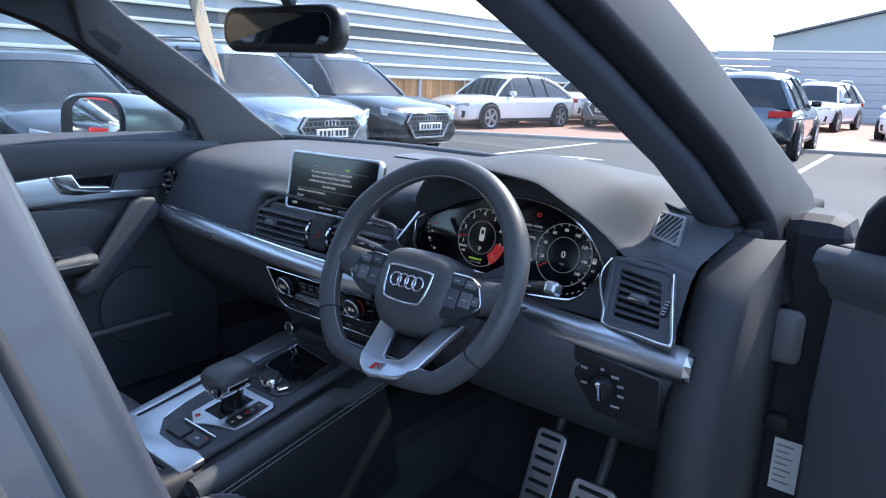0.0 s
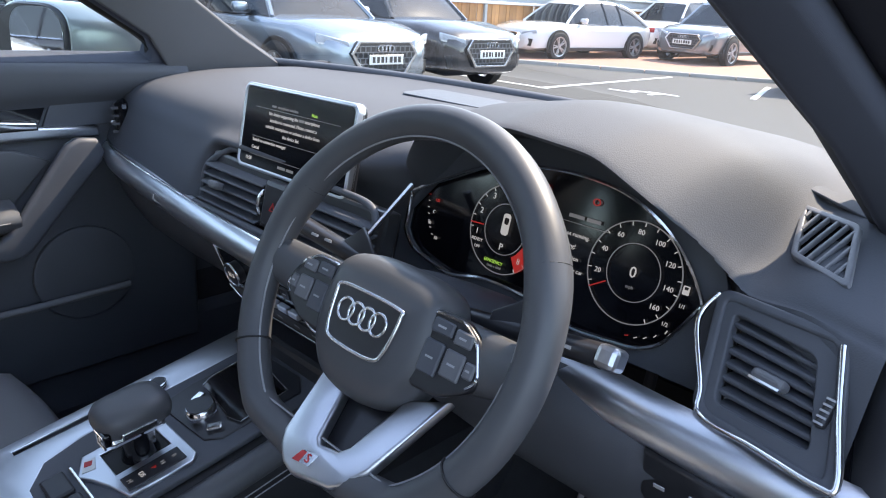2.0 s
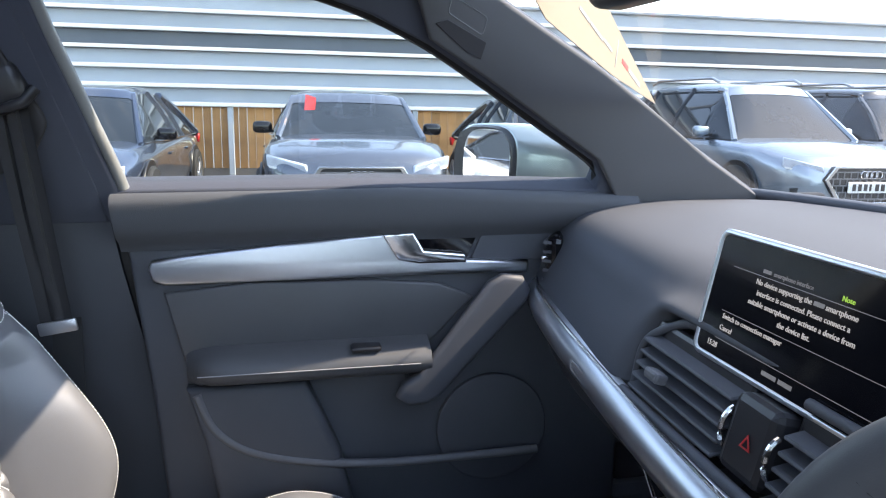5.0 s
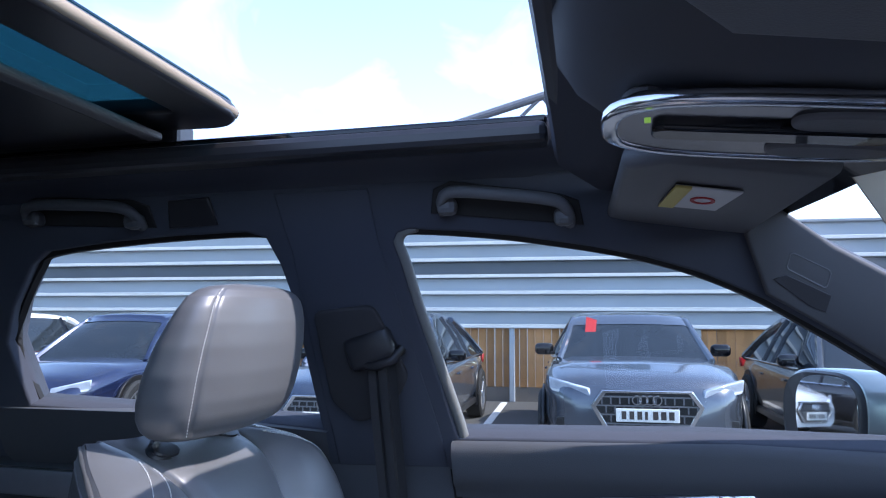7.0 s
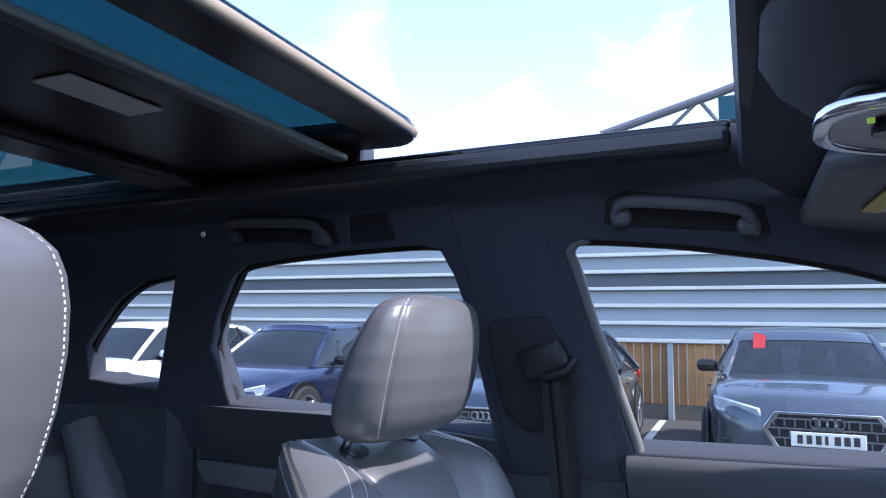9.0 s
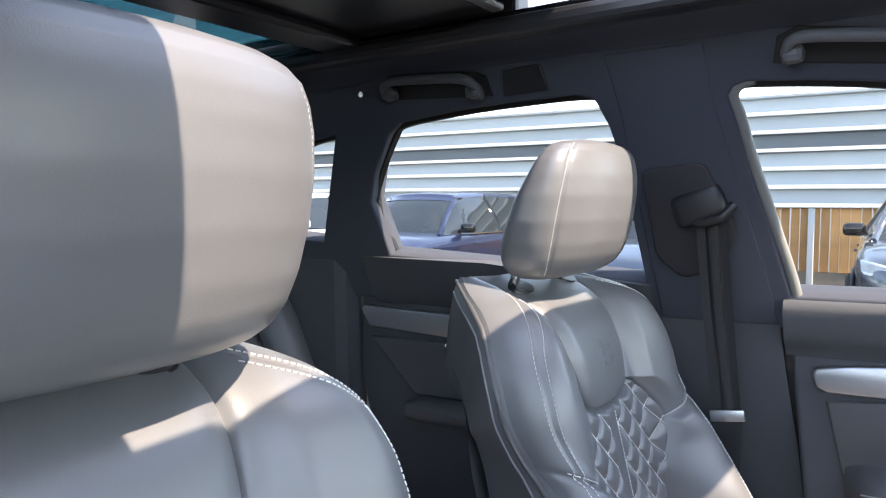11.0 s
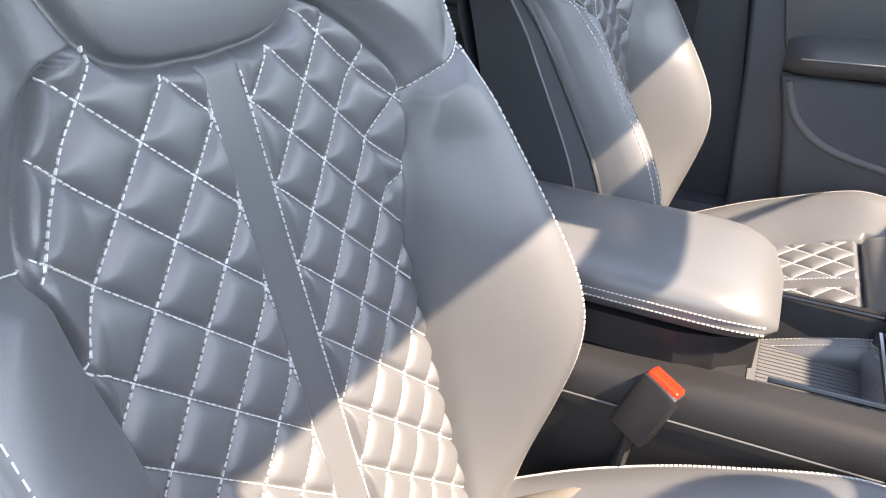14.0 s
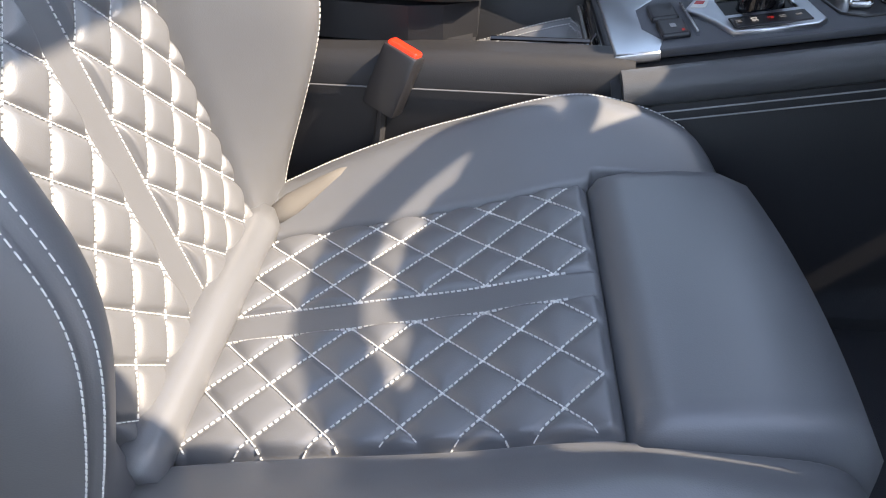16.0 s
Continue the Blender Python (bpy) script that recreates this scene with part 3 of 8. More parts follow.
    g = part("grille", plate(hexa, [], 0.05, gm, 0.006), GRILLE, c, "black honeycomb radiator grille")
    o_, i_ = ring_band([(p[0], p[1] - (gz1 + gz0) / 2) for p in hexa], 0.03)
    part("grille_frame", plate(o_, [i_], 0.07, gm @ Matrix.Translation((0, (gz1 + gz0) / 2, 0)), 0.004), CHROME if grille_chrome else GLOSS_BLACK, g)
    mesh = bmesh.new()
    for k in range(5):
        z = gz1 - 0.05 - k * (gz1 - gz0 - 0.07) / 4.5
        ww = gw * float(np.interp(z, [gz0, gz1 - 0.13, gz1], [0.62, 0.94, 0.76]))
        box(mesh, (xf + 0.040, 0, z), (0.012, 2 * ww, 0.012))
        for j in range(-6, 7):
            if abs(j * 0.075) < ww:
                box(mesh, (xf + 0.038, j * 0.075 + (0.035 if k % 2 else 0), z - 0.03), (0.012, 0.012, 0.06))
    part("grille_mesh", mesh, PLASTIC_GREY if grille_chrome else SMOOTH_BLACK, g)
    for k in range(4):
        part("badge_ring", tube([(xf + 0.052, (k - 1.5) * 0.056 + 0.036 * math.cos(a), gz1 - 0.075 + 0.036 * math.sin(a)) for a in np.linspace(0, 2 * math.pi, 20, endpoint=False)], 0.0065, 6, closed=True, up=(1, 0, 0)), CHROME, g)
    pl = part("number_plate", boxed((xf + 0.060, 0, gz1 - 0.20), (0.012, 0.52, 0.111), bevel=0.004, seg=1), PLATE_WHITE, c, "white number plate with dark bars")
    for k, (yy, ww) in enumerate(((-0.195, 0.05), (-0.13, 0.05), (-0.065, 0.05), (-0.01, 0.03), (0.065, 0.055), (0.13, 0.055), (0.195, 0.055))):
        part("plate_bar", boxed((xf + 0.067, yy, gz1 - 0.20), (0.002, ww * 0.8, 0.068)), INK_DARK, pl)
    for sg in (-1, 1):
        hl = frame_of((xf - 0.10, sg * (W * 0.70), nose - 0.095), (-0.42, sg * 0.9, 0.10), (0.1, 0, 1))
        o = part("headlight", plate([(-0.19, -0.035), (0.19, 0.0), (0.20, 0.075), (-0.16, 0.035)], [], 0.05, hl @ Matrix.Translation((0, 0, 0.0)), 0.010), LAMP_LENS, c, "clear faceted headlight")
        part("lamp_brow", plate([(-0.185, -0.045), (0.17, -0.02), (0.18, -0.004), (-0.18, -0.032)], [], 0.062, hl, 0.002), WHITE_LABEL, o)
        part("side_intake", plate([(-0.10, -0.07), (0.12, -0.09), (0.15, 0.06), (-0.06, 0.09)], [], 0.05, frame_of((xf - 0.06, sg * W * 0.68, 0.42 + (0.06 if suv else 0)), (-0.34, sg * 0.9, 0), (0, 0, 1)), 0.006), GRILLE, c)
        tl = frame_of((-xf + 0.06, sg * W * 0.72, hf - 0.10), (0.34, sg * 0.9, 0), (0, 0, 1))
        part("tail_light", plate([(-0.20, -0.05), (0.18, -0.04), (0.19, 0.06), (-0.20, 0.05)], [], 0.06, tl, 0.01), TAIL, c, "red tail light")
        for s in (0.62, -0.40):
            part("door_handle", boxed((s - 0.25, sg * (W + 0.004), hf - 0.14), (0.19, 0.03, 0.025), bevel=0.008), pm, c)
        part("sill", boxed((0, sg * (W - 0.035), 0.27 + (0.06 if suv else 0)), (L * 0.5, 0.06, 0.08), bevel=0.01, seg=1), GRILLE, c)
    if rear_plate:
        part("rear_plate", boxed((-xf - 0.03, 0, hf - 0.22), (0.012, 0.52, 0.111)), YELLOW_LABEL, c)
    if suv:
        for sg in (-1, 1):
            part("roof_rail", tube([(xt, sg * 0.56, H + 0.0), (xt - 0.15, sg * 0.57, H + 0.05), (xb + 0.2, sg * 0.57, H + 0.05), (xb, sg * 0.56, H)], 0.018, 6), RIM_ALLOY, c)
    sw = tube([(xw - 0.95, 0.36 + 0.17 * math.cos(a), hf + 0.02 + 0.17 * math.sin(a)) for a in np.linspace(0, 2 * math.pi, 20, endpoint=False)], 0.014, 6, closed=True, up=(1, 0, 0))
    part("steering_wheel_rim", sw, GRILLE, c)
    c.matrix_world = EXT @ m
    return c


def outside():
    ground()
    for y in (-8.5, -5.9, -3.3, -0.7, 2.15, 4.75, 7.3, 9.9):
        bay_line((-6.2, y, 0), (-11.2, y - 0.1, 0))
    bay_line((-6.3, 9.95, 0), (-6.45, 14.4, 0))
    bay_line((-1.8, 12.1, 0), (-2.3, 17.2, 0))
    bay_line((-3.9, 12.4, 0), (-4.6, 14.8, 0))
    for k, (x, y, a, l) in enumerate(((-5.5, 11.0, 0, 0.5), (-5.3, 11.25, 20, 0.35), (-4.95, 11.35, 0, 0.55), (-5.0, 11.15, 90, 0.3))):
        d = Vector((math.cos(radians(a)), math.sin(radians(a)), 0)) * l / 2
        bay_line(Vector((x, y, 0)) - d, Vector((x, y, 0)) + d, 0.09)["label"] = "white painted bay number bars on the asphalt"
    far_wall()
    truss()
    for i, (x, y, h) in enumerate(((-5.0, -27.0, 9.0), (1.5, -24.0, 8.0), (7.0, -27.0, 10.0), (12.0, -22.0, 8.5), (-11.0, -29.0, 8.0))):
        tree("tree", x, y, h, 30 + i)
    at = lambda x, y, a: pose(x, y, 0, 0, 0, a)
    row = -5.87
    g = car("graphite grey saloon with a black honeycomb grille", (0.10, 0.115, 0.14), at(row - 2.2, 0.97, 1.0), L=4.4, lift=0.09)
    part("red_card", plate([(-0.06, -0.09), (0.05, -0.12), (0.07, 0.08), (-0.04, 0.12)], [], 0.004, frame_of((0.62, -0.42, 1.27), (0, 1, 0), (-0.55, 0, 1))), INK_RED, g, "red card behind the windscreen")
    car("dark grey saloon parked nose out by the fence", (0.075, 0.08, 0.085), at(-8.0, 3.45, 0.0), L=4.45)
    car("silver-blue crossover with a chrome barred grille", (0.28, 0.33, 0.38), at(row - 2.1, 6.05, 0.0), suv=True, L=4.4)
    car("black large crossover with a bright mesh grille", (0.018, 0.019, 0.022), at(row - 2.6, 8.3, 0.0), suv=True, L=4.75, metal=0.2)
    car("dark blue cabriolet-like saloon", (0.05, 0.07, 0.11), at(row - 2.3, -1.85, 0.0), L=4.45)
    car("dark navy blue estate car", (0.014, 0.022, 0.065), at(row - 2.3, -5.3, 0.0), estate=True, L=4.6, metal=0.4)
    car("white hatchback by the fence", (0.75, 0.76, 0.77), at(row - 2.3, -8.3, 0.0), estate=True, metal=0.0)
    car("white saloon with a black lower body on the brick apron", (0.74, 0.75, 0.76), at(-10.45, 16.5, -97), L=4.7, metal=0.0)
    car("white crossover on the brick apron", (0.74, 0.75, 0.76), at(-10.2, 21.4, -94), suv=True, metal=0.0)
    car("grey hatchback on the brick apron", (0.25, 0.27, 0.29), at(-8.1, 20.2, -92), suv=True, L=4.3)
    car("grey-blue crossover seen from behind with red tail lights", (0.11, 0.14, 0.17), at(-3.55, 16.2, 97), suv=True, L=4.6, rear_plate=True)
    car("white crossover parked on the brick apron", (0.74, 0.75, 0.76), at(-4.9, 27.5, -92), suv=True, metal=0.0)
    car("white saloon parked on the brick apron", (0.70, 0.71, 0.73), at(-1.6, 25.2, -90), metal=0.0)
    car("dark blue hatchback seen from behind", (0.02, 0.03, 0.07), at(0.15, 15.6, 97), estate=True, L=4.4)
    car("white coupe in the row behind", (0.74, 0.75, 0.76), at(-6.9, -13.2, 0), metal=0.0)
    car("red hatchback in the row behind", (0.42, 0.015, 0.015), at(-6.9, -16.0, 0), estate=True, metal=0.1)
    car("black saloon in the row behind", (0.02, 0.02, 0.023), at(-6.9, -10.4, 180))
    car("red crossover in the row behind", (0.45, 0.02, 0.02), at(-6.9, -18.8, 0), suv=True, metal=0.1)
    wall()

# ---- the car that the camera sits in: shell ----
SLANT = 0.37


def side_x(z, out=0.0):
    return 0.70 - SLANT * (z - 1.05) + out


def side_m(sg):
    return frame_of((sg * 0.70, 0, 1.05), (0, 1, 0), (-sg * SLANT, 0, 1))


def yz(pts):
    k = math.sqrt(1 + SLANT * SLANT)
    return [(y, (z - 1.05) * k) for y, z in pts]


def side_plate(sg, outer, holes, thick, out, bevel=0.0):
    """A sheet in the slanted plane of one cabin side, its inner face moved outwards by out."""
    m = side_m(sg)
    n = Vector((m[0][2], m[1][2], m[2][2]))
    if n.x * sg < 0:
        n = -n
    return plate(yz(outer), [yz(h) for h in holes], thick, Matrix.Translation(n * (out + thick / 2)) @ m, bevel)


FRONT_WIN = [(0.312, 1.126), (0.281, 1.256), (0.256, 1.35), (0.241, 1.42), (0.232, 1.452), (0.243, 1.468), (0.264, 1.474), (0.35, 1.467), (0.43, 1.457), (0.545, 1.437), (0.624, 1.419),
             (0.707, 1.392), (0.793, 1.352), (0.885, 1.297), (0.984, 1.234), (1.09, 1.167), (1.106, 1.135), (1.10, 1.11), (0.713, 1.125)]
REAR_WIN = [(-0.493, 1.18), (-0.512, 1.30), (-0.48, 1.365), (-0.42, 1.44), (-0.385, 1.462), (-0.25, 1.474), (-0.134, 1.479), (-0.006, 1.480), (0.03, 1.469), (0.050, 1.423), (0.061, 1.377), (0.085, 1.14)]
QUARTER = [(-0.548, 1.452), (-0.575, 1.40), (-0.675, 1.205), (-0.88, 1.225), (-0.86, 1.305), (-0.74, 1.40), (-0.65, 1.440)]
SCREEN_EDGE = [(1.408, 1.095), (1.285, 1.168), (1.169, 1.246), (1.062, 1.313), (0.964, 1.367), (0.872, 1.419), (0.797, 1.474), (0.76, 1.50)]


def shell():
    # passenger side: pillars and rail in one trim panel, pierced by the windows
    outer = SCREEN_EDGE + [(0.70, 1.535), (-0.95, 1.535), (-1.02, 1.40), (-1.05, 1.09), (1.15, 1.075)]
    p = tagged(part("wall_left", side_plate(-1, outer, [FRONT_WIN, REAR_WIN, QUARTER], 0.055, 0.0, 0.006), HEADLINER, smooth=40), "black cloth trimmed cabin side with pillars and window openings", "cabin side", kind="structure")
    a = SCREEN_EDGE[:7] + [(0.76, 1.452), (0.793, 1.362), (0.885, 1.307), (0.984, 1.244), (1.09, 1.177), (1.118, 1.135), (1.15, 1.085)]
    part("pillar_cover", side_plate(-1, a, [], 0.02, -0.012, 0.006), PILLAR_CLOTH, p, "dark grey woven windscreen pillar cover", 40)
    part("curtain_airbag_tag", side_plate(-1, [(0.797, 1.381), (0.812, 1.386), (0.872, 1.356), (0.866, 1.334), (0.845, 1.343)], [], 0.003, -0.0135, 0.001), DARK_TRIM, p, "dark woven airbag tag")
    tag = soften([(0.812, 1.392), (0.818, 1.414), (0.872, 1.386), (0.866, 1.362)], 0.006)
    part("tag_outline", tube([(-side_x(z, -0.0125), y, z) for y, z in tag], 0.0012, 5, closed=True), PLASTIC_GREY, p)
    # driver side: the same pillars round the open doorway
    outer = SCREEN_EDGE + [(0.70, 1.535), (-0.95, 1.535), (-1.02, 1.40), (-1.05, 1.09), (0.188, 1.09), (0.147, 1.25), (0.125, 1.35), (0.120, 1.45), (0.150, 1.485), (0.35, 1.482), (0.545, 1.452), (0.707, 1.407), (0.885, 1.312), (1.09, 1.182), (1.19, 1.09), (1.30, 1.075)]
    q = tagged(part("wall_right", side_plate(1, outer, [REAR_WIN, QUARTER], 0.055, 0.0, 0.012), HEADLINER, smooth=40), "black cloth trimmed cabin side round the open doorway", "cabin side", kind="structure")
    part("pillar_cover", side_plate(1, SCREEN_EDGE[:7] + [(0.76, 1.46), (0.885, 1.327), (1.09, 1.197), (1.21, 1.09)], [], 0.02, -0.012, 0.006), PILLAR_CLOTH, q, "dark woven windscreen pillar cover", 40)
    part("pillar_skin", side_plate(1, [(1.46, 1.085), (1.30, 1.19), (1.07, 1.34), (0.88, 1.445), (0.75, 1.52), (0.66, 1.55), (-0.9, 1.56), (-0.9, 1.50), (0.16, 1.50), (0.55, 1.468), (0.72, 1.418), (0.895, 1.322), (1.10, 1.19), (1.22, 1.08), (1.22, 0.96), (1.44, 0.96)], [], 0.05, 0.055, 0.014), PAINT_DARK, q, "painted outer pillar and roof rail", 40)
    bp = [(0.192, 1.05), (0.150, 1.25), (0.128, 1.35), (0.122, 1.45), (0.12, 1.50), (-0.01, 1.50), (0.02, 1.30), (0.05, 1.05)]
    part("pillar_skin", side_plate(1, bp, [], 0.05, 0.050, 0.018), PILLAR_PAINT, q, "painted middle door pillar", 40)
    for off in (0.018, 0.046):
        part("pillar_seal", tube([(side_x(z, 0.104), y - off, z) for y, z in spline([(p[0], p[1], 0) for p in bp[:5]], 30)[:, :2]], 0.005, 8), RUBBER if off < 0.03 else DARK_TRIM, q, "black rubber pillar seal", 60)
    # door seals: tubes round the doorway
    loop = [(side_x(z, 0.03), y, z) for y, z in ((0.170, 1.10), (0.105, 1.45), (0.150, 1.505), (0.35, 1.502), (0.55, 1.470), (0.71, 1.424), (0.89, 1.328), (1.10, 1.196), (1.20, 1.09))] + [(0.768, 1.205, 0.98), (0.790, 1.208, 0.80), (0.80, 1.20, 0.60), (0.81, 1.10, 0.45)]
    part("door_seal", tube(spline(loop, 70), 0.013, 8), RUBBER, q, "black rubber door seal", 60)
    part("seal_lip", tube(spline([(x - 0.020, y - 0.004, z) for x, y, z in loop], 70), 0.006, 6), PLASTIC, q, smooth=60)
    # windscreen
    rows = []
    for k in range(13):
        t = k / 12
        e = [np.interp(t, np.linspace(0, 1, len(SCREEN_EDGE)), [c[i] for c in SCREEN_EDGE]) for i in (0, 1)]
        row = []
        for j in range(21):
            u = -1 + j / 10
            row.append((u * (side_x(e[1]) + 0.012), e[0] + 0.10 * (1 - u * u) * (1 - 0.6 * t) + 0.012, e[1] + 0.012 * (1 - u * u)))
        rows.append(row)
    w = tagged(part("windscreen", skin(rows), CLEAR, smooth=170), "clear raked windscreen glass", "windscreen", kind="structure")
    w.visible_shadow = False
    part("frit_band", skin([[(p[0], p[1] - 0.004, p[2] - 0.004) for p in r] for r in (rows[-1], [tuple(0.25 * np.array(a) + 0.75 * np.array(b)) for a, b in zip(rows[-2], rows[-3])])]), GLOSS_BLACK, w)
    # side panes
    for sg, holes in ((-1, (FRONT_WIN, REAR_WIN, QUARTER)), (1, (REAR_WIN, QUARTER))):
        for i, h in enumerate(holes):
            c = np.mean(h, axis=0)
            big = [tuple(c + (np.array(p) - c) * 1.06) for p in h]
            g = part("window_%d" % (i + 1 + (3 if sg > 0 else 0)), side_plate(sg, big, [], 0.004, 0.030), CLEAR)
            g.visible_shadow = False
            tagged(g, "clear car side window pane", "window", kind="structure")
            band = [tuple(c + (np.array(p) - c) * 1.0) for p in h]
            bm = tube([(sg * side_x(z, 0.030), y, z) for y, z in spline(band + band[:1], 90)], 0.011, 6)
            part("window_rubber", bm, RUBBER, g, "black rubber window seal")
    # tapered grey inner edge of the front window along the middle pillar
    ed = [(-side_x(z, 0.012), y + 0.012, z) for y, z in FRONT_WIN[:7]]
    # sun on this inner frame face is put into its pale grey
    part("window_channel", tube(spline([(-side_x(1.06, 0.0), 0.315, 1.06)] + ed, 40), [0.009] * 40, 8), CHANNEL_SUNLIT, p, "window channel, pale grey to stand for sunlight", 60)
    # roof lining with openings
    roof = tagged(part("ceiling", roof_mesh(), HEADLINER, smooth=40), "black cloth roof lining round a large open glass roof", "ceiling", kind="structure")
    # opening rim
    for x in (-0.405, 0.405):
        part("roof_rail", boxed((x * 1.03, -0.22, 1.572), (0.05, 1.42, 0.030), bevel=0.01), SMOOTH_BLACK, roof, "black sliding roof guide rail")
        part("rail_lip", boxed((x * 1.03, -0.22, 1.591), (0.020, 1.42, 0.012), bevel=0.004), GLOSS_BLACK, roof)
    for x in (-0.435, 0.435):
        part("panel_guide", boxed((x, -0.54, 1.608), (0.05, 0.98, 0.046), bevel=0.008), SMOOTH_BLACK, roof)
    part("front_rim", boxed((0, 0.515, 1.572), (0.80, 0.035, 0.060), bevel=0.012), PLASTIC, roof)
    # outer roof sheet
    bm = plate([(-0.60, -1.05), (0.60, -1.05), (0.60, 0.72), (-0.60, 0.72)], [[(-0.445, -1.0), (0.445, -1.0), (0.445, 0.53), (-0.445, 0.53)]], 0.016, Matrix.Translation((0, 0, 1.598)))
    part("roof_skin", bm, PAINT_DARK, roof)
    # sliding glass panel, open and raised
    pan = thing("sunroof_panel", "opened tinted glass sunroof panel with a black frame", "sunroof")
    M = Matrix.Translation((0, -0.035, 1.624)) @ Matrix.Rotation(radians(-2.0), 4, "X")
    oo = rounded(0.82, 0.66, 0.06, cx=0, cy=-0.235)
    ii = rounded(0.66, 0.14, 0.01, cx=0, cy=-0.035)
    ii2 = rounded(0.60, 0.24, 0.01, cx=0, cy=-0.34)
    part("frame", plate(oo, [ii, ii2], 0.022, M, 0.006), SMOOTH_BLACK, pan, "black ceramic border")
    # the seal's tan is sunlight put into its colour
    part("edge_seal", tube([tuple(M @ Vector((x, y + 0.004, 0.0))) for x, y in spline([(-0.405, 0.02), (-0.385, 0.075), (-0.30, 0.092), (0.30, 0.092), (0.385, 0.075), (0.405, 0.02)], 40)], 0.008, 8), CREAM_CARD, pan, "edge seal coloured tan to stand for sunlight", 60)
    part("glass", plate(oo, [], 0.004, M @ Matrix.Translation((0, 0, 0.014))), CLEAR_ROOF, pan)
    # blind, crossbar and fixed rear glass
    part("crossbar", boxed((0, -0.072, 1.598), (0.78, 0.024, 0.012), bevel=0.004), PLASTIC_GREY, roof, "grey blind crossbar")
    part("blind", boxed((0, -0.225, 1.60), (0.78, 0.27, 0.008)), SMOOTH_BLACK, roof)
    part("sticker", boxed((-0.02, -0.165, 1.5935), (0.13, 0.055, 0.002)), WHITE_LABEL, roof, "pale rectangular sticker")
    part("rear_crossbar", boxed((0, -0.40, 1.588), (0.80, 0.09, 0.022), bevel=0.008), SMOOTH_BLACK, roof)
    part("rear_glass", boxed((0, -0.72, 1.612), (0.80, 0.56, 0.006)), CLEAR_ROOF, roof)
    # floor, firewall, sills, tail
    fl = tagged(part("floor", boxed((0, 0.25, 0.29), (1.66, 3.0, 0.06)), CARPET), "black carpeted car floor", "floor", kind="structure")
    part("firewall", boxed((0, 1.60, 0.66), (1.5, 0.04, 0.76)), CARPET, fl)
    part("footwell_slope", boxed((0, 1.46, 0.44), (1.5, 0.04, 0.42), Matrix.Rotation(radians(-38), 3, "X")), CARPET, fl)
    for x in (-0.765, 0.765):
        part("footwell_side", boxed((x, 1.40, 0.70), (0.03, 0.42, 0.78), bevel=0.008), CARPET, fl)
    part("tunnel", boxed((0, 0.75, 0.40), (0.24, 1.75, 0.20), bevel=0.05), CARPET, fl)
    part("tail_panel", boxed((0, -1.28, 0.80), (1.6, 0.05, 1.0)), PLASTIC, fl)
    part("tail_top", boxed((0, -1.16, 1.42), (1.2, 0.04, 0.36), Matrix.Rotation(radians(32), 3, "X")), HEADLINER, fl)
    part("sill", boxed((0.83, 0.72, 0.40), (0.12, 1.25, 0.16), bevel=0.03), PAINT_DARK, fl, "painted door sill")
    part("sill_strip", boxed((0.81, 0.72, 0.487), (0.07, 0.9, 0.008), bevel=0.002), ALU, fl)
    part("hinge_post", boxed((0.845, 1.285, 0.76), (0.10, 0.12, 0.72), bevel=0.03), PAINT_DARK, fl, "painted front door post")
    part("latch_post", boxed((0.845, 0.10, 0.74), (0.12, 0.17, 0.74), bevel=0.035), PAINT_DARK, fl, "painted middle door post")
    lab = part("door_label", boxed((0.859, 1.2225, 0.700), (0.042, 0.002, 0.092)), WHITE_LABEL, fl, "white printed label on the door post")
    for k in range(7):
        part("label_bar", boxed((0.856 - 0.003 * (k % 2), 1.2210, 0.735 - 0.011 * k), (0.026 - 0.006 * (k % 2), 0.001, 0.003)), INK_GREY, lab)
    part("hinge_bracket", boxed((0.832, 1.214, 0.925), (0.050, 0.030, 0.090), bevel=0.013), PLASTIC_GREY, fl, "grey door hinge bracket", 60)
    part("hinge_bracket", boxed((0.838, 1.216, 0.775), (0.040, 0.026, 0.030), bevel=0.010), RUBBER, fl, smooth=60)
    part("far_door_jamb", boxed((-0.80, 0.31, 0.76), (0.03, 0.14, 0.68)), RUBBER, fl)
    part("rear_side", boxed((0.80, -0.62, 0.74), (0.10, 1.2, 0.78)), PLASTIC, fl)
    part("far_sill", boxed((-0.81, 0.72, 0.42), (0.16, 2.6, 0.20), bevel=0.03), PLASTIC, fl)
    # bonnet and scuttle ahead of the glass
    rows = [[(u * 0.80, y + 0.10 * (1 - u * u), z + 0.03 * (1 - u * u)) for u in np.linspace(-1, 1, 11)] for y, z in ((1.42, 0.945), (1.52, 0.945), (1.9, 0.91), (2.3, 0.84), (2.55, 0.72), (2.58, 0.48))]
    hood = tagged(part("bonnet", skin(rows), PAINT, smooth=60), "silver-green metallic car bonnet", "bonnet", kind="structure")
    part("scuttle", boxed((0, 1.47, 0.985), (1.44, 0.12, 0.02), bevel=0.006), PLASTIC, hood)
    for sg in (-1, 1):
        part("wing", boxed((sg * 0.83, 1.95, 0.66), (0.12, 1.2, 0.5), bevel=0.05), PAINT, hood)
    # middle pillar cover with belt slot (passenger side)
    b = [(0.100, 1.135), (0.078, 1.36), (0.072, 1.44), (0.055, 1.53), (0.205, 1.53), (0.212, 1.46), (0.225, 1.40), (0.252, 1.28), (0.284, 1.14), (0.292, 1.085), (0.105, 1.085)]
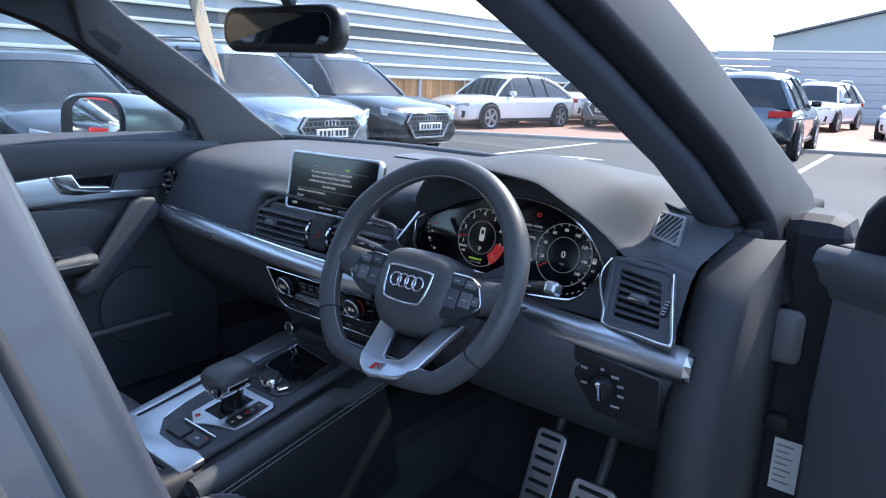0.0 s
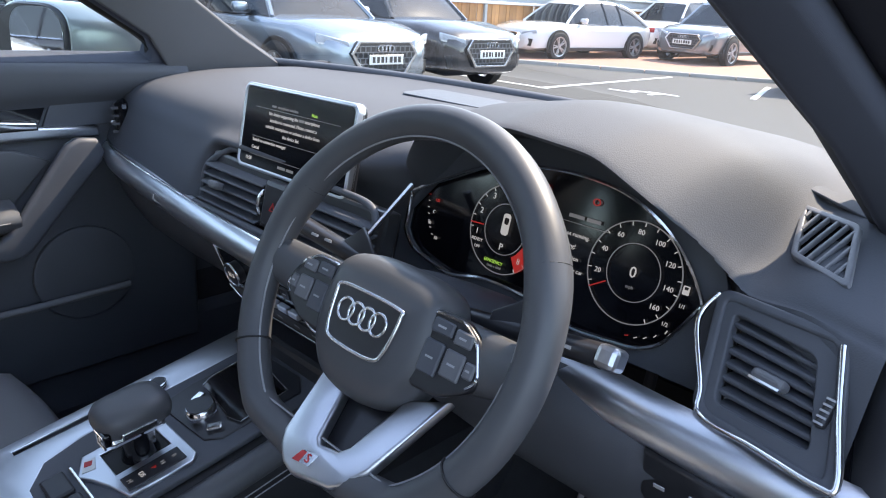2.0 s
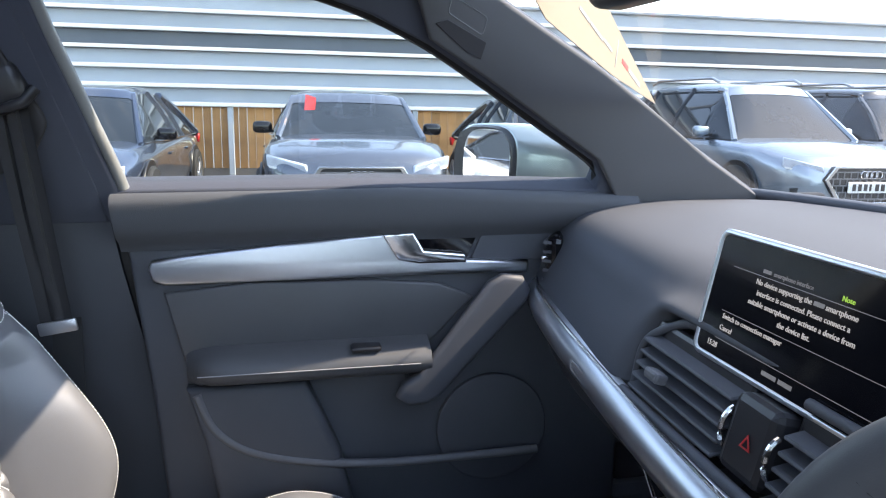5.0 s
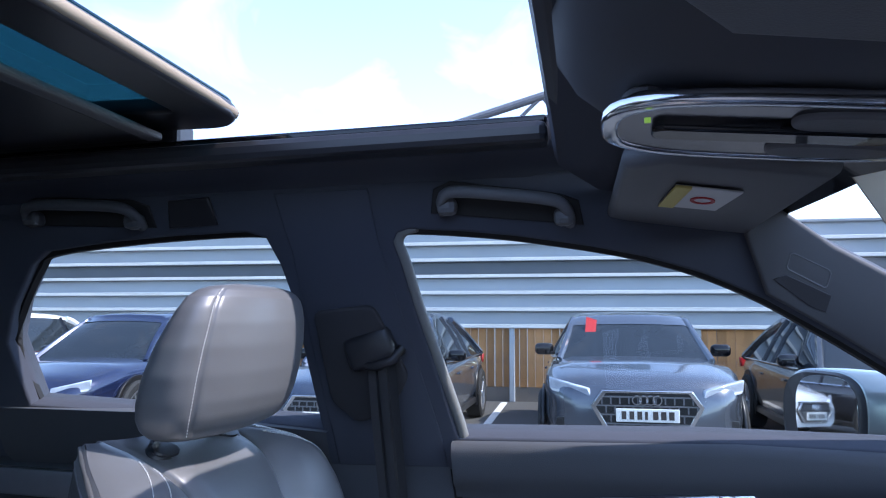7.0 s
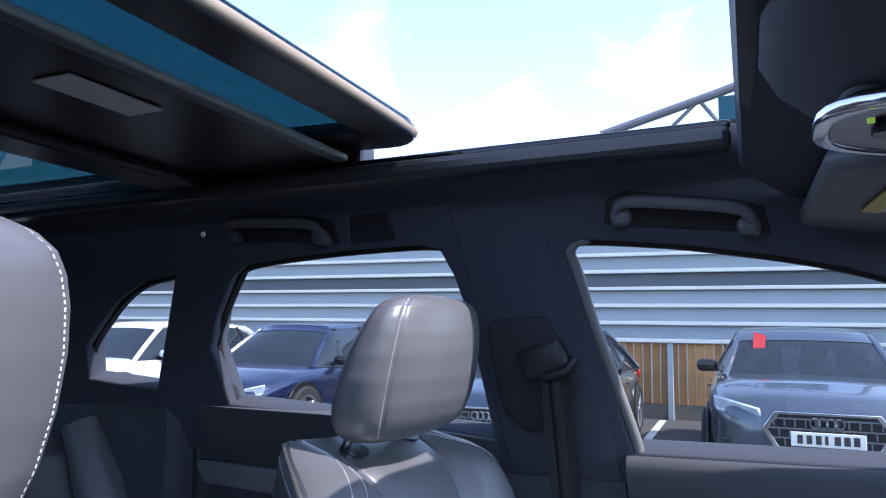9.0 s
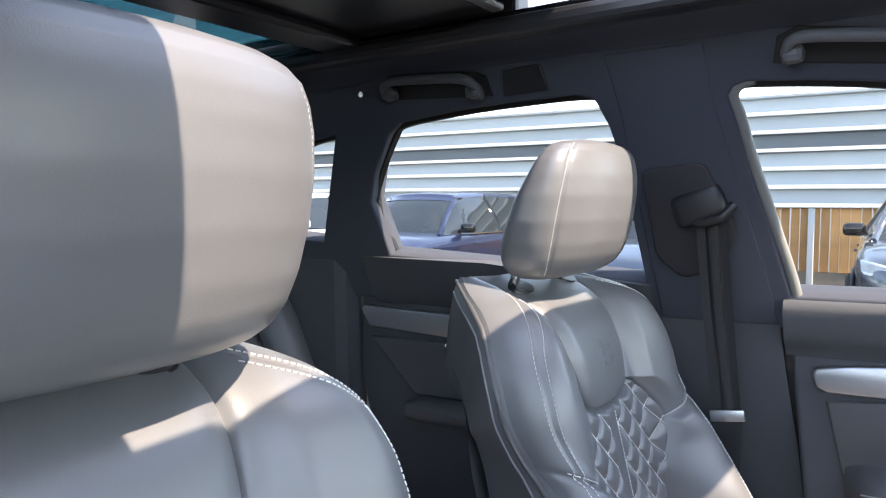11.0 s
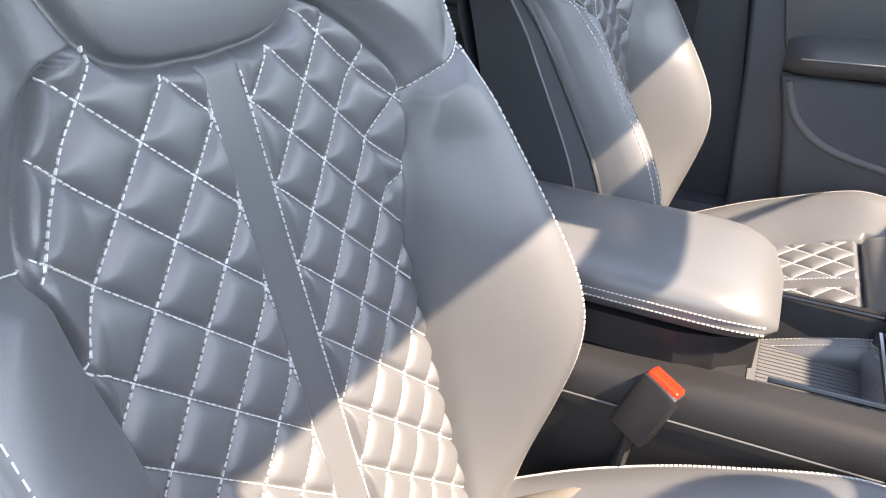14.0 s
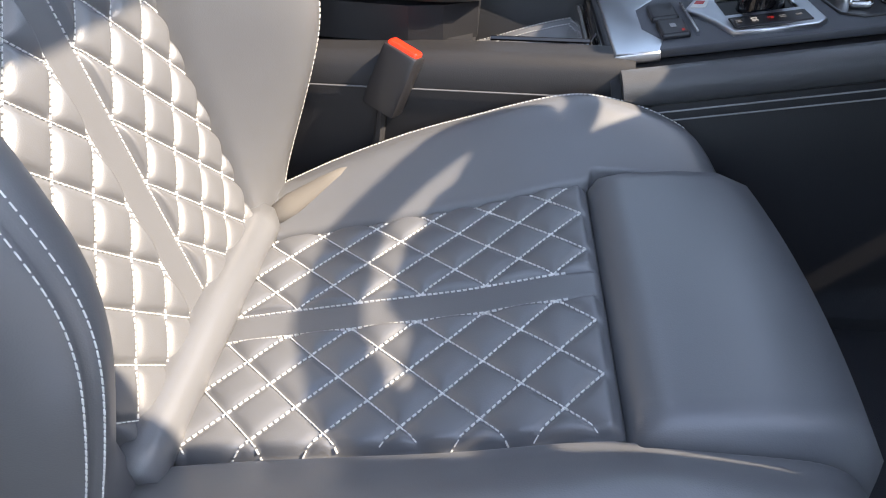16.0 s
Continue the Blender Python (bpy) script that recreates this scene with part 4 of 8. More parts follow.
    part("pillar_panel", side_plate(-1, b, [], 0.02, -0.003, 0.0025), HEADLINER, p, "black middle pillar cover", 40)
    part("belt_slot_frame", side_plate(-1, soften([(0.110, 1.20), (0.098, 1.345), (0.195, 1.352), (0.240, 1.240), (0.205, 1.185), (0.150, 1.165)], 0.012), [], 0.012, -0.012, 0.004), DARK_TRIM, p, "belt height adjuster panel", 40)
    lower = [[(-side_x(1.09) - 0.002, y, 1.09) for y in np.linspace(0.07, 0.296, 6)], [(-0.70, y, 1.0) for y in np.linspace(0.06, 0.306, 6)], [(-0.735, y, 0.86) for y in np.linspace(0.05, 0.322, 6)], [(-0.765, y, 0.70) for y in np.linspace(0.05, 0.335, 6)], [(-0.78, y, 0.42) for y in np.linspace(0.05, 0.345, 6)]]
    part("pillar_foot", skin(lower), DASH_SOFT, p, "dark grained lower pillar cover", 60)
    part("pillar_gap", skin([[(r[-1][0] - 0.01, r[-1][1] + d, r[-1][2]) for d in (0.0, 0.012)] for r in lower]), RUBBER, p)


def roof_mesh():
    """Lining: side rails that curve in from the cabin sides, a front header that falls to the windscreen, and a rear field."""
    lots = []
    for sg in (-1, 1):
        prof = [(0.528, 1.530), (0.515, 1.545), (0.49, 1.556), (0.45, 1.560), (0.425, 1.562), (0.418, 1.580), (0.42, 1.60)]
        ys = np.linspace(-1.0, 0.53, 22)
        lots.append(skin([[(sg * (x + (0.02 if y > 0.5 else 0)), y, z - 0.012 * max(0, (y - 0.2))) for x, z in prof] for y in ys]))
    # header
    us = np.linspace(-1, 1, 25)
    rows = []
    for y, z, w in ((0.498, 1.60, 0.42), (0.497, 1.545, 0.43), (0.502, 1.535, 0.45), (0.56, 1.512, 0.535), (0.66, 1.497, 0.54), (0.74, 1.488, 0.54), (0.79, 1.483, 0.545)):
        rows.append([(u * w, y + 0.05 * (1 - u * u) * max(0, (y - 0.55) / 0.24), z + 0.012 * (1 - u * u)) for u in us])
    lots.append(skin(rows))
    lots.append(([(-0.6, -1.0, 1.565), (0.6, -1.0, 1.565), (0.6, -1.3, 1.50), (-0.6, -1.3, 1.50)], [(0, 1, 2, 3)]))
    v, f = merge(*lots)
    return v, f


def roof_things():
    # overhead console
    oc = thing("roof_console", "black overhead console with a chrome lamp surround", "overhead console")
    sec = []
    for y, h, w in ((0.515, 0.0, 0.05), (0.53, 0.020, 0.115), (0.56, 0.040, 0.155), (0.63, 0.050, 0.17), (0.70, 0.050, 0.165), (0.76, 0.036, 0.14), (0.80, 0.0, 0.09)):
        sec.append([(0.02 + w * u, y, 1.525 - (y - 0.5) * 0.10 - h * (1 - abs(u) ** 3.2)) for u in np.linspace(-1, 1, 21)])
    part("housing", skin(sec), PLASTIC, oc, smooth=60)
    oval = lambda w, h, n=36, p=3.0: [(w * math.copysign(abs(math.cos(a)) ** (2 / p), math.cos(a)), h * math.copysign(abs(math.sin(a)) ** (2 / p), math.sin(a))) for a in np.linspace(0, 2 * math.pi, n, endpoint=False)]
    M = Matrix.Translation((0.005, 0.668, 1.452)) @ Matrix.Rotation(radians(-6), 4, "X")
    part("chrome_surround", plate(oval(0.074, 0.120), [oval(0.0675, 0.1135)], 0.010, M, 0.003), CHROME, oc, "bright chrome lamp surround", 60)
    part("lamp_panel", plate(oval(0.068, 0.114), [], 0.006, M), mat("smoked_chrome", (0.22, 0.22, 0.235), 0.16, metal=1.0, vary=0.05), oc, "smoked chrome lamp panel", 60)
    for x in (-0.036, 0.036):
        part("reading_lamp", plate(oval(0.016, 0.040), [], 0.010, M @ Matrix.Translation((x, 0.040, -0.002)), 0.003), PLASTIC_GREY, oc)
    part("switch_bar", plate(rounded(0.022, 0.150, 0.006), [], 0.012, M @ Matrix.Translation((0.008, -0.010, -0.003)), 0.003), GLOSS_BLACK, oc)
    part("microphone", tube([(0.03 + 0.022 * math.cos(a), 0.575 + 0.014 * math.sin(a), 1.474) for a in np.linspace(0, 2 * math.pi, 20, endpoint=False)], 0.002, 5, closed=True), PLASTIC_GREY, oc)
    part("indicator", boxed((0.052, 0.574, 1.452), (0.003, 0.004, 0.003)), GLOW_GREEN, oc, "tiny green indicator light")
    # visors
    for sg in (-1, 1):
        v = thing("sun_visor", "grey cloth sun visor with a white and yellow label" if sg < 0 else "grey cloth sun visor folded against the roof", "sun visor", "sun visors")
        m = frame_of((sg * 0.345, 0.672, 1.468), (1, 0, 0), (0, 1, -0.16))
        part("pad", plate([(-sg * -0.19, -0.095), (-sg * 0.15, -0.092), (-sg * 0.19, -0.06), (-sg * 0.19, 0.075), (-sg * -0.20, 0.085), (-sg * -0.215, -0.05)], [], 0.024, m, 0.010), PLASTIC_GREY, v, smooth=60)
        part("pivot", tube([(sg * 0.55, 0.755, 1.466), (sg * 0.13, 0.748, 1.470)], 0.008, 8), PLASTIC, v)
        if sg < 0:
            m2 = m @ Matrix.Translation((0.05, -0.014, -0.0155))
            lb = part("label", plate([(-0.065, -0.035), (0.065, -0.030), (0.062, 0.036), (-0.062, 0.03)], [], 0.002, m2), WHITE_LABEL, v, "white airbag warning label with a yellow end")
            part("label_end", plate([(-0.065, -0.035), (0.065, -0.030), (0.0645, -0.014), (-0.0643, -0.018)], [], 0.003, m2 @ Matrix.Translation((0, 0, -0.001))), YELLOW_LABEL, lb)
            part("label_mark", plate([(0.02 * math.cos(a), 0.010 + 0.013 * math.sin(a)) for a in np.linspace(0, 6.28, 18)], [[(0.016 * math.cos(a), 0.010 + 0.0095 * math.sin(a)) for a in np.linspace(0, 6.28, 18)]], 0.003, m2 @ Matrix.Translation((0, -0.004, -0.001))), INK_RED, lb)
    # grab handles
    for sg in (-1, 1):
        for y0, y1, z0, z1, g in ((0.318, 0.519, 1.513, 1.487, 0), (-0.395, -0.177, 1.525, 1.511, 1)):
            if sg > 0 and g == 0:
                continue
            h = thing("grab_handle", "dark grey folding roof grab handle", "grab handle", "grab handles")
            P = lambda t, d, h=0.0: (sg * side_x(z0 + (z1 - z0) * t + h, -d), y0 + (y1 - y0) * t, z0 + (z1 - z0) * t + h)
            # no hollow here: a flat black plate stands for the recess's shade
            rec = [(y0 - 0.012, z0 - 0.020), (y0 - 0.006, z0 + 0.012), (y0 + 0.02, z0 + 0.022), (y1 - 0.02, z1 + 0.022), (y1 + 0.006, z1 + 0.012), (y1 + 0.012, z1 - 0.020)]
            part("recess", side_plate(sg, rec, [], 0.006, -0.004, 0.002), RUBBER, h, "black plate standing for the shaded recess behind the handle")
            path = spline([P(0.03, 0.006, -0.022), P(0.04, 0.022, -0.006), P(0.14, 0.030, 0.006), P(0.5, 0.032, 0.008), P(0.86, 0.030, 0.006), P(0.96, 0.022, -0.006), P(0.97, 0.006, -0.022)], 40)
            # front bar and feet in paler plastic, standing for the light on them
            part("bar", tube(path, 0.0082, 8, squash=1.15), PLASTIC_GREY if g == 0 else PLASTIC, h, smooth=60)
            for t in (0.07, 0.93):
                part("foot", boxed(P(t, 0.014, -0.014), (0.030, 0.030, 0.026), bevel=0.009), PLASTIC_GREY if g == 0 else PLASTIC, h)
    for sg in (-1,):
        s = thing("coat_lamp", "small black roof lamp beside the grab handle", "lamp")
        part("housing", side_plate(sg, [(-0.135, 1.490), (-0.13, 1.528), (-0.062, 1.530), (-0.055, 1.492)], [], 0.008, -0.006, 0.003), SMOOTH_BLACK, s)
        k = thing("coat_hook", "small chrome coat hook on the roof rail", "hook")
        part("stud", tube([(sg * side_x(1.517, 0.0), -0.443, 1.517), (sg * side_x(1.517, -0.025), -0.443, 1.515)], 0.006, 8), CHROME, k)
    # interior mirror
    im = thing("rear_view_mirror", "black framed interior mirror on a stalk", "mirror")
    M = frame_of((0.005, 0.872, 1.383), (1, 0.10, 0), (0, 0.04, 1))
    sh = rounded(0.275, 0.062, 0.024)
    part("shell", plate(sh, [], 0.034, M @ Matrix.Translation((0, 0, -0.012)), 0.010), SMOOTH_BLACK, im, smooth=60)
    part("mirror_glass", plate(rounded(0.262, 0.052, 0.02), [], 0.003, M @ Matrix.Translation((0, 0, 0.0065))), MIRROR_DIM, im, "dark dimming mirror glass")
    part("stem", tube([(0.005, 0.885, 1.39), (0.01, 0.895, 1.43), (0.012, 0.86, 1.475)], 0.014, 8), PLASTIC, im)
    part("sensor_box", boxed((0.012, 0.875, 1.475), (0.11, 0.11, 0.045), bevel=0.015), PLASTIC, im)
    # tan card hung inside the windscreen
    cd = thing("hanging_card", "long tan card strip with faint marks inside the windscreen", "card")
    tip = (-0.607, 1.163, 1.263)
    m = frame_of(tip, (0.437, -0.338, 0.149), (-0.15, 0.12, 0.085))
    inv = m.inverted()
    at = lambda p: tuple((inv @ Vector(p))[:2])
    part("strip", plate([at(p) for p in (tip, (-0.39, 0.98, 1.300), (-0.189, 0.839, 1.342), (-0.05, 0.72, 1.425), (-0.19, 0.84, 1.462), (-0.244, 0.885, 1.427), (-0.392, 1.009, 1.357))], [], 0.001, m), CREAM_CARD, cd)
    for x in (0.505, 0.529, 0.553, 0.577):
        part("printed_ring", plate([(x + 0.016 * math.cos(a), 0.018 + 0.016 * math.sin(a)) for a in np.linspace(0, 2 * math.pi, 24, endpoint=False)], [[(x + 0.0135 * math.cos(a), 0.018 + 0.0135 * math.sin(a)) for a in np.linspace(0, 2 * math.pi, 24, endpoint=False)]], 0.0022, m), INK_GREY, cd)
    for x0, x1, y, w, mm in ((0.205, 0.240, -0.010, 0.006, INK_RED), (0.125, 0.198, -0.010, 0.006, INK_GREY), (0.40, 0.44, -0.016, 0.004, INK_GREY), (0.34, 0.395, -0.016, 0.004, INK_GREY), (0.295, 0.335, -0.014, 0.004, INK_GREY), (0.270, 0.272, -0.025, 0.035, INK_GREY)):
        part("printed_bar", plate([(x0, y), (x1, y), (x1, y + w), (x0, y + w)], [], 0.0022, m), mm, cd)
    # passenger door mirror
    dm = thing("door_mirror", "silver-green door mirror with a black inner shell", "door mirror")
    C, U, V = Vector((-0.956, 0.966, 1.144)), Vector((0.94, 0.34, 0.0)), Vector((0, 0.06, 1.0))
    ring = lambda d, hw, hh, sh: [tuple(C + Vector((sh, d, -0.004)) + U * (hw * math.copysign(abs(math.cos(a)) ** 0.6, math.cos(a))) + V * (hh * math.copysign(abs(math.sin(a)) ** 0.68, math.sin(a)))) for a in np.linspace(0, 2 * math.pi, 40, endpoint=False)]
    part("shell", to_bm(skin([ring(-0.003, 0.1150, 0.081, 0.0), ring(0.000, 0.1180, 0.0840, 0.0), ring(0.05, 0.122, 0.085, 0.012), ring(0.10, 0.118, 0.080, 0.032), ring(0.15, 0.100, 0.066, 0.055), ring(0.19, 0.066, 0.044, 0.072), ring(0.21, 0.02, 0.015, 0.08)], closed=True, caps=True)), PAINT, dm, "silver-green painted shell", 60)
    part("inner_shell", to_bm(skin([ring(0.01, 0.100, 0.069, 0.0), ring(-0.009, 0.103, 0.0715, 0.0), ring(-0.010, 0.109, 0.0765, 0.0), ring(-0.003, 0.1145, 0.0805, 0.0)], closed=True)), SMOOTH_BLACK, dm, "black mirror rim", 60)
    gm = frame_of(C + Vector((0, -0.011, 0)), Vector((0.92, 0.385, 0.0)), V)
    part("mirror_backing", plate([(0.100 * math.copysign(abs(math.cos(a)) ** 0.6, math.cos(a)), 0.073 * math.copysign(abs(math.sin(a)) ** 0.68, math.sin(a))) for a in np.linspace(0, 2 * math.pi, 40, endpoint=False)], [], 0.004, gm @ Matrix.Translation((0, 0, -0.005))), SMOOTH_BLACK, dm)
    part("mirror_glass", plate([(0.020 + 0.080 * math.copysign(abs(math.cos(a)) ** 0.6, math.cos(a)), 0.069 * math.copysign(abs(math.sin(a)) ** 0.68, math.sin(a))) for a in np.linspace(0, 2 * math.pi, 40, endpoint=False)], [], 0.004, gm), MIRROR, dm)
    part("arm", boxed((-0.83, 1.06, 1.09), (0.22, 0.10, 0.05), bevel=0.018), PAINT, dm, smooth=60)
    part("indicator_strip", boxed((-0.92, 1.06, 1.095), (0.17, 0.05, 0.010), bevel=0.004), LAMP_LENS, dm)

# ---- doors and belts ----
def front_door(sg, closed_m):
    """Inner door panel in the plane x = sg * 0.70, y along the car; moved by closed_m for the open one."""
    d = thing("front_door", "black trimmed front door with an aluminium strip and padded armrest" if sg < 0 else "opened black trimmed driver's door", "car door", "front doors")
    m = frame_of((sg * 0.70, 0, 0), (0, 1, 0), (0, 0, 1))
    n = Vector((m[0][2], m[1][2], m[2][2]))
    s_in = 1.0 if n.x * sg < 0 else -1.0          # towards the cabin along local z
    Z = lambda d_: Matrix.Translation((0, 0, s_in * d_))
    pl = lambda pts, thick, out, bev=0.0: plate(pts, [], thick, m @ Z(out), bev)
    # upper shoulder: falls from the window sill inwards
    rows = []
    for y in np.linspace(0.305, 1.17, 26):
        zs = 1.128 - 0.020 * max(0, (y - 0.75) / 0.4)
        rows.append([(sg * (side_x(1.125) + 0.035), y, zs - 0.005), (sg * (side_x(1.125) + 0.006), y, zs + 0.002), (sg * (side_x(1.125) - 0.012), y, zs - 0.004), (sg * (side_x(1.125) - 0.018), y, zs - 0.018), (sg * 0.668, y, 1.072), (sg * 0.676, y, 1.056), (sg * 0.692, y, 1.046), (sg * 0.702, y, 1.03)])
    part("shoulder", skin(rows), DASH_SOFT, d, "soft dark door shoulder", 60)
    part("main_panel", pl([(0.320, 1.06), (1.16, 1.06), (1.17, 0.86), (1.16, 0.46), (0.36, 0.46), (0.342, 0.80)], 0.06, -0.034, 0.010), PLASTIC, d, smooth=40)
    tr = [(0.352, 1.000), (0.356, 1.010), (0.40, 1.016), (0.55, 1.030), (0.73, 1.043), (0.752, 1.005), (0.80, 0.998), (0.975, 0.985), (0.975, 0.978), (0.80, 0.980), (0.55, 0.980), (0.37, 0.980), (0.356, 0.986)]
    part("aluminium_strip", pl(tr, 0.018, 0.004, 0.006), ALU, d, "brushed aluminium door strip", 60)
    part("handle_recess", pl([(0.772, 1.050), (0.895, 1.052), (0.872, 1.002), (0.80, 1.006)], 0.006, -0.002, 0.001), GLOSS_BLACK, d)
    part("door_handle", pl([(0.730, 1.044), (0.775, 1.046), (0.792, 1.014), (0.862, 1.006), (0.864, 0.998), (0.785, 0.999), (0.752, 1.006)], 0.014, 0.010, 0.004), CHROME, d, "satin chrome door handle", 60)
    part("tweeter", pl([(0.905, 1.052), (1.010, 1.054), (1.03, 1.04), (1.02, 0.995), (0.88, 0.995)], 0.008, -0.001, 0.002), PLASTIC, d)
    part("insert", pl([(0.372, 0.955), (0.50, 0.967), (0.70, 0.964), (0.82, 0.953), (0.875, 0.928), (0.80, 0.852), (0.60, 0.868), (0.44, 0.862), (0.395, 0.845)], 0.012, 0.0, 0.005), LEATHER_DARK, d, "black leather door insert", 60)
    rows = []
    for y in np.linspace(0.395, 0.80, 24):
        k = math.sin(math.pi * min(1, (y - 0.385) / 0.06) / 2)
        zt, zb = 0.862 - 0.012 * (1 - k), 0.808
        rows.append([(sg * (0.70 - dx * k), y, z) for dx, z in ((-0.01, zt + 0.006), (0.03, zt), (0.058, zt - 0.010), (0.068, zt - 0.024), (0.066, 0.825), (0.05, 0.812), (-0.01, zb - 0.02))])
    part("armrest", skin(rows), LEATHER_DARK, d, "padded door armrest", 60)
    part("armrest_seam", tube([(sg * 0.630, y, 0.836) for y in np.linspace(0.42, 0.78, 20)], 0.0012, 5), THREAD_GREY, d)
    part("window_switch", boxed((sg * 0.655, 0.69, 0.862), (0.03, 0.05, 0.008), None, 0.003), SMOOTH_BLACK, d)
    part("pull_handle", pl([(0.905, 0.962), (0.925, 0.972), (0.952, 0.968), (0.962, 0.950), (0.955, 0.935), (0.808, 0.778), (0.79, 0.768), (0.762, 0.766), (0.750, 0.776), (0.757, 0.790), (0.785, 0.806)], 0.026, 0.052, 0.009), PLASTIC, d, "black diagonal pull handle", 60)
    for hy, hz in ((0.932, 0.950), (0.775, 0.783)):
        part("handle_foot", boxed((sg * 0.675, hy, hz), (0.05, 0.03, 0.026), None, 0.006), PLASTIC, d)
    part("map_pocket", pl([(0.41, 0.785), (0.58, 0.785), (0.63, 0.66), (0.66, 0.50), (0.46, 0.50), (0.43, 0.70)], 0.05, 0.006, 0.014), PLASTIC, d, "grey lower door moulding", 60)
    part("pocket_edge", tube([(sg * 0.672, y, z) for y, z in spline([(0.41, 0.79, 0), (0.44, 0.72, 0), (0.52, 0.67, 0), (0.70, 0.64, 0), (1.0, 0.64, 0)], 24)[:, :2]], 0.008, 8), PLASTIC_GREY, d, smooth=60)
    sp = [(0.92 + 0.10 * math.cos(a), 0.68 + 0.10 * math.sin(a)) for a in np.linspace(0, 2 * math.pi, 40, endpoint=False)]
    part("speaker_cover", pl(sp, 0.012, 0.002, 0.003), PLASTIC, d, "round black door speaker cover", 40)
    # outer skin
    part("outer_skin", boxed((sg * 0.845, 0.74, 0.76), (0.05, 0.90, 0.66), None, 0.02), PAINT, d)
    part("sill_top", boxed((sg * 0.765, 0.74, 1.098), (0.13, 0.86, 0.02), None, 0.005), RUBBER, d)
    if sg > 0:
        fr = [(sg * side_x(z, 0.03), y, z) for y, z in [(1.13, 1.10)] + [(a + 0.01, b) for a, b in FRONT_WIN[15:4:-1]] + FRONT_WIN[4::-1]]
        part("window_frame", tube(spline(fr, 60), 0.020, 8), PAINT_DARK, d, "painted window frame", 60)
        g = part("window_glass", side_plate(1, FRONT_WIN, [], 0.004, 0.03), CLEAR, d)
        g.visible_shadow = False
        part("mirror_sail", side_plate(1, [(1.09, 1.17), (1.13, 1.10), (0.99, 1.11), (0.99, 1.23)], [], 0.02, 0.02, 0.004), SMOOTH_BLACK, d)
        mr = part("mirror_shell", boxed((1.0, 1.06, 1.15), (0.22, 0.16, 0.15), None, 0.055, 4), PAINT, d, "silver-green mirror shell", 60)
        part("mirror_arm", boxed((0.85, 1.10, 1.09), (0.16, 0.08, 0.04), None, 0.012), PAINT, d)
        part("hinge", boxed((0.87, 1.20, 0.80), (0.05, 0.05, 0.09), None, 0.01), GREY_METAL, d, "door hinge")
        part("check_strap", boxed((0.87, 1.18, 0.90), (0.03, 0.06, 0.05), None, 0.012), RUBBER, d)
        d.matrix_world = closed_m
    return d


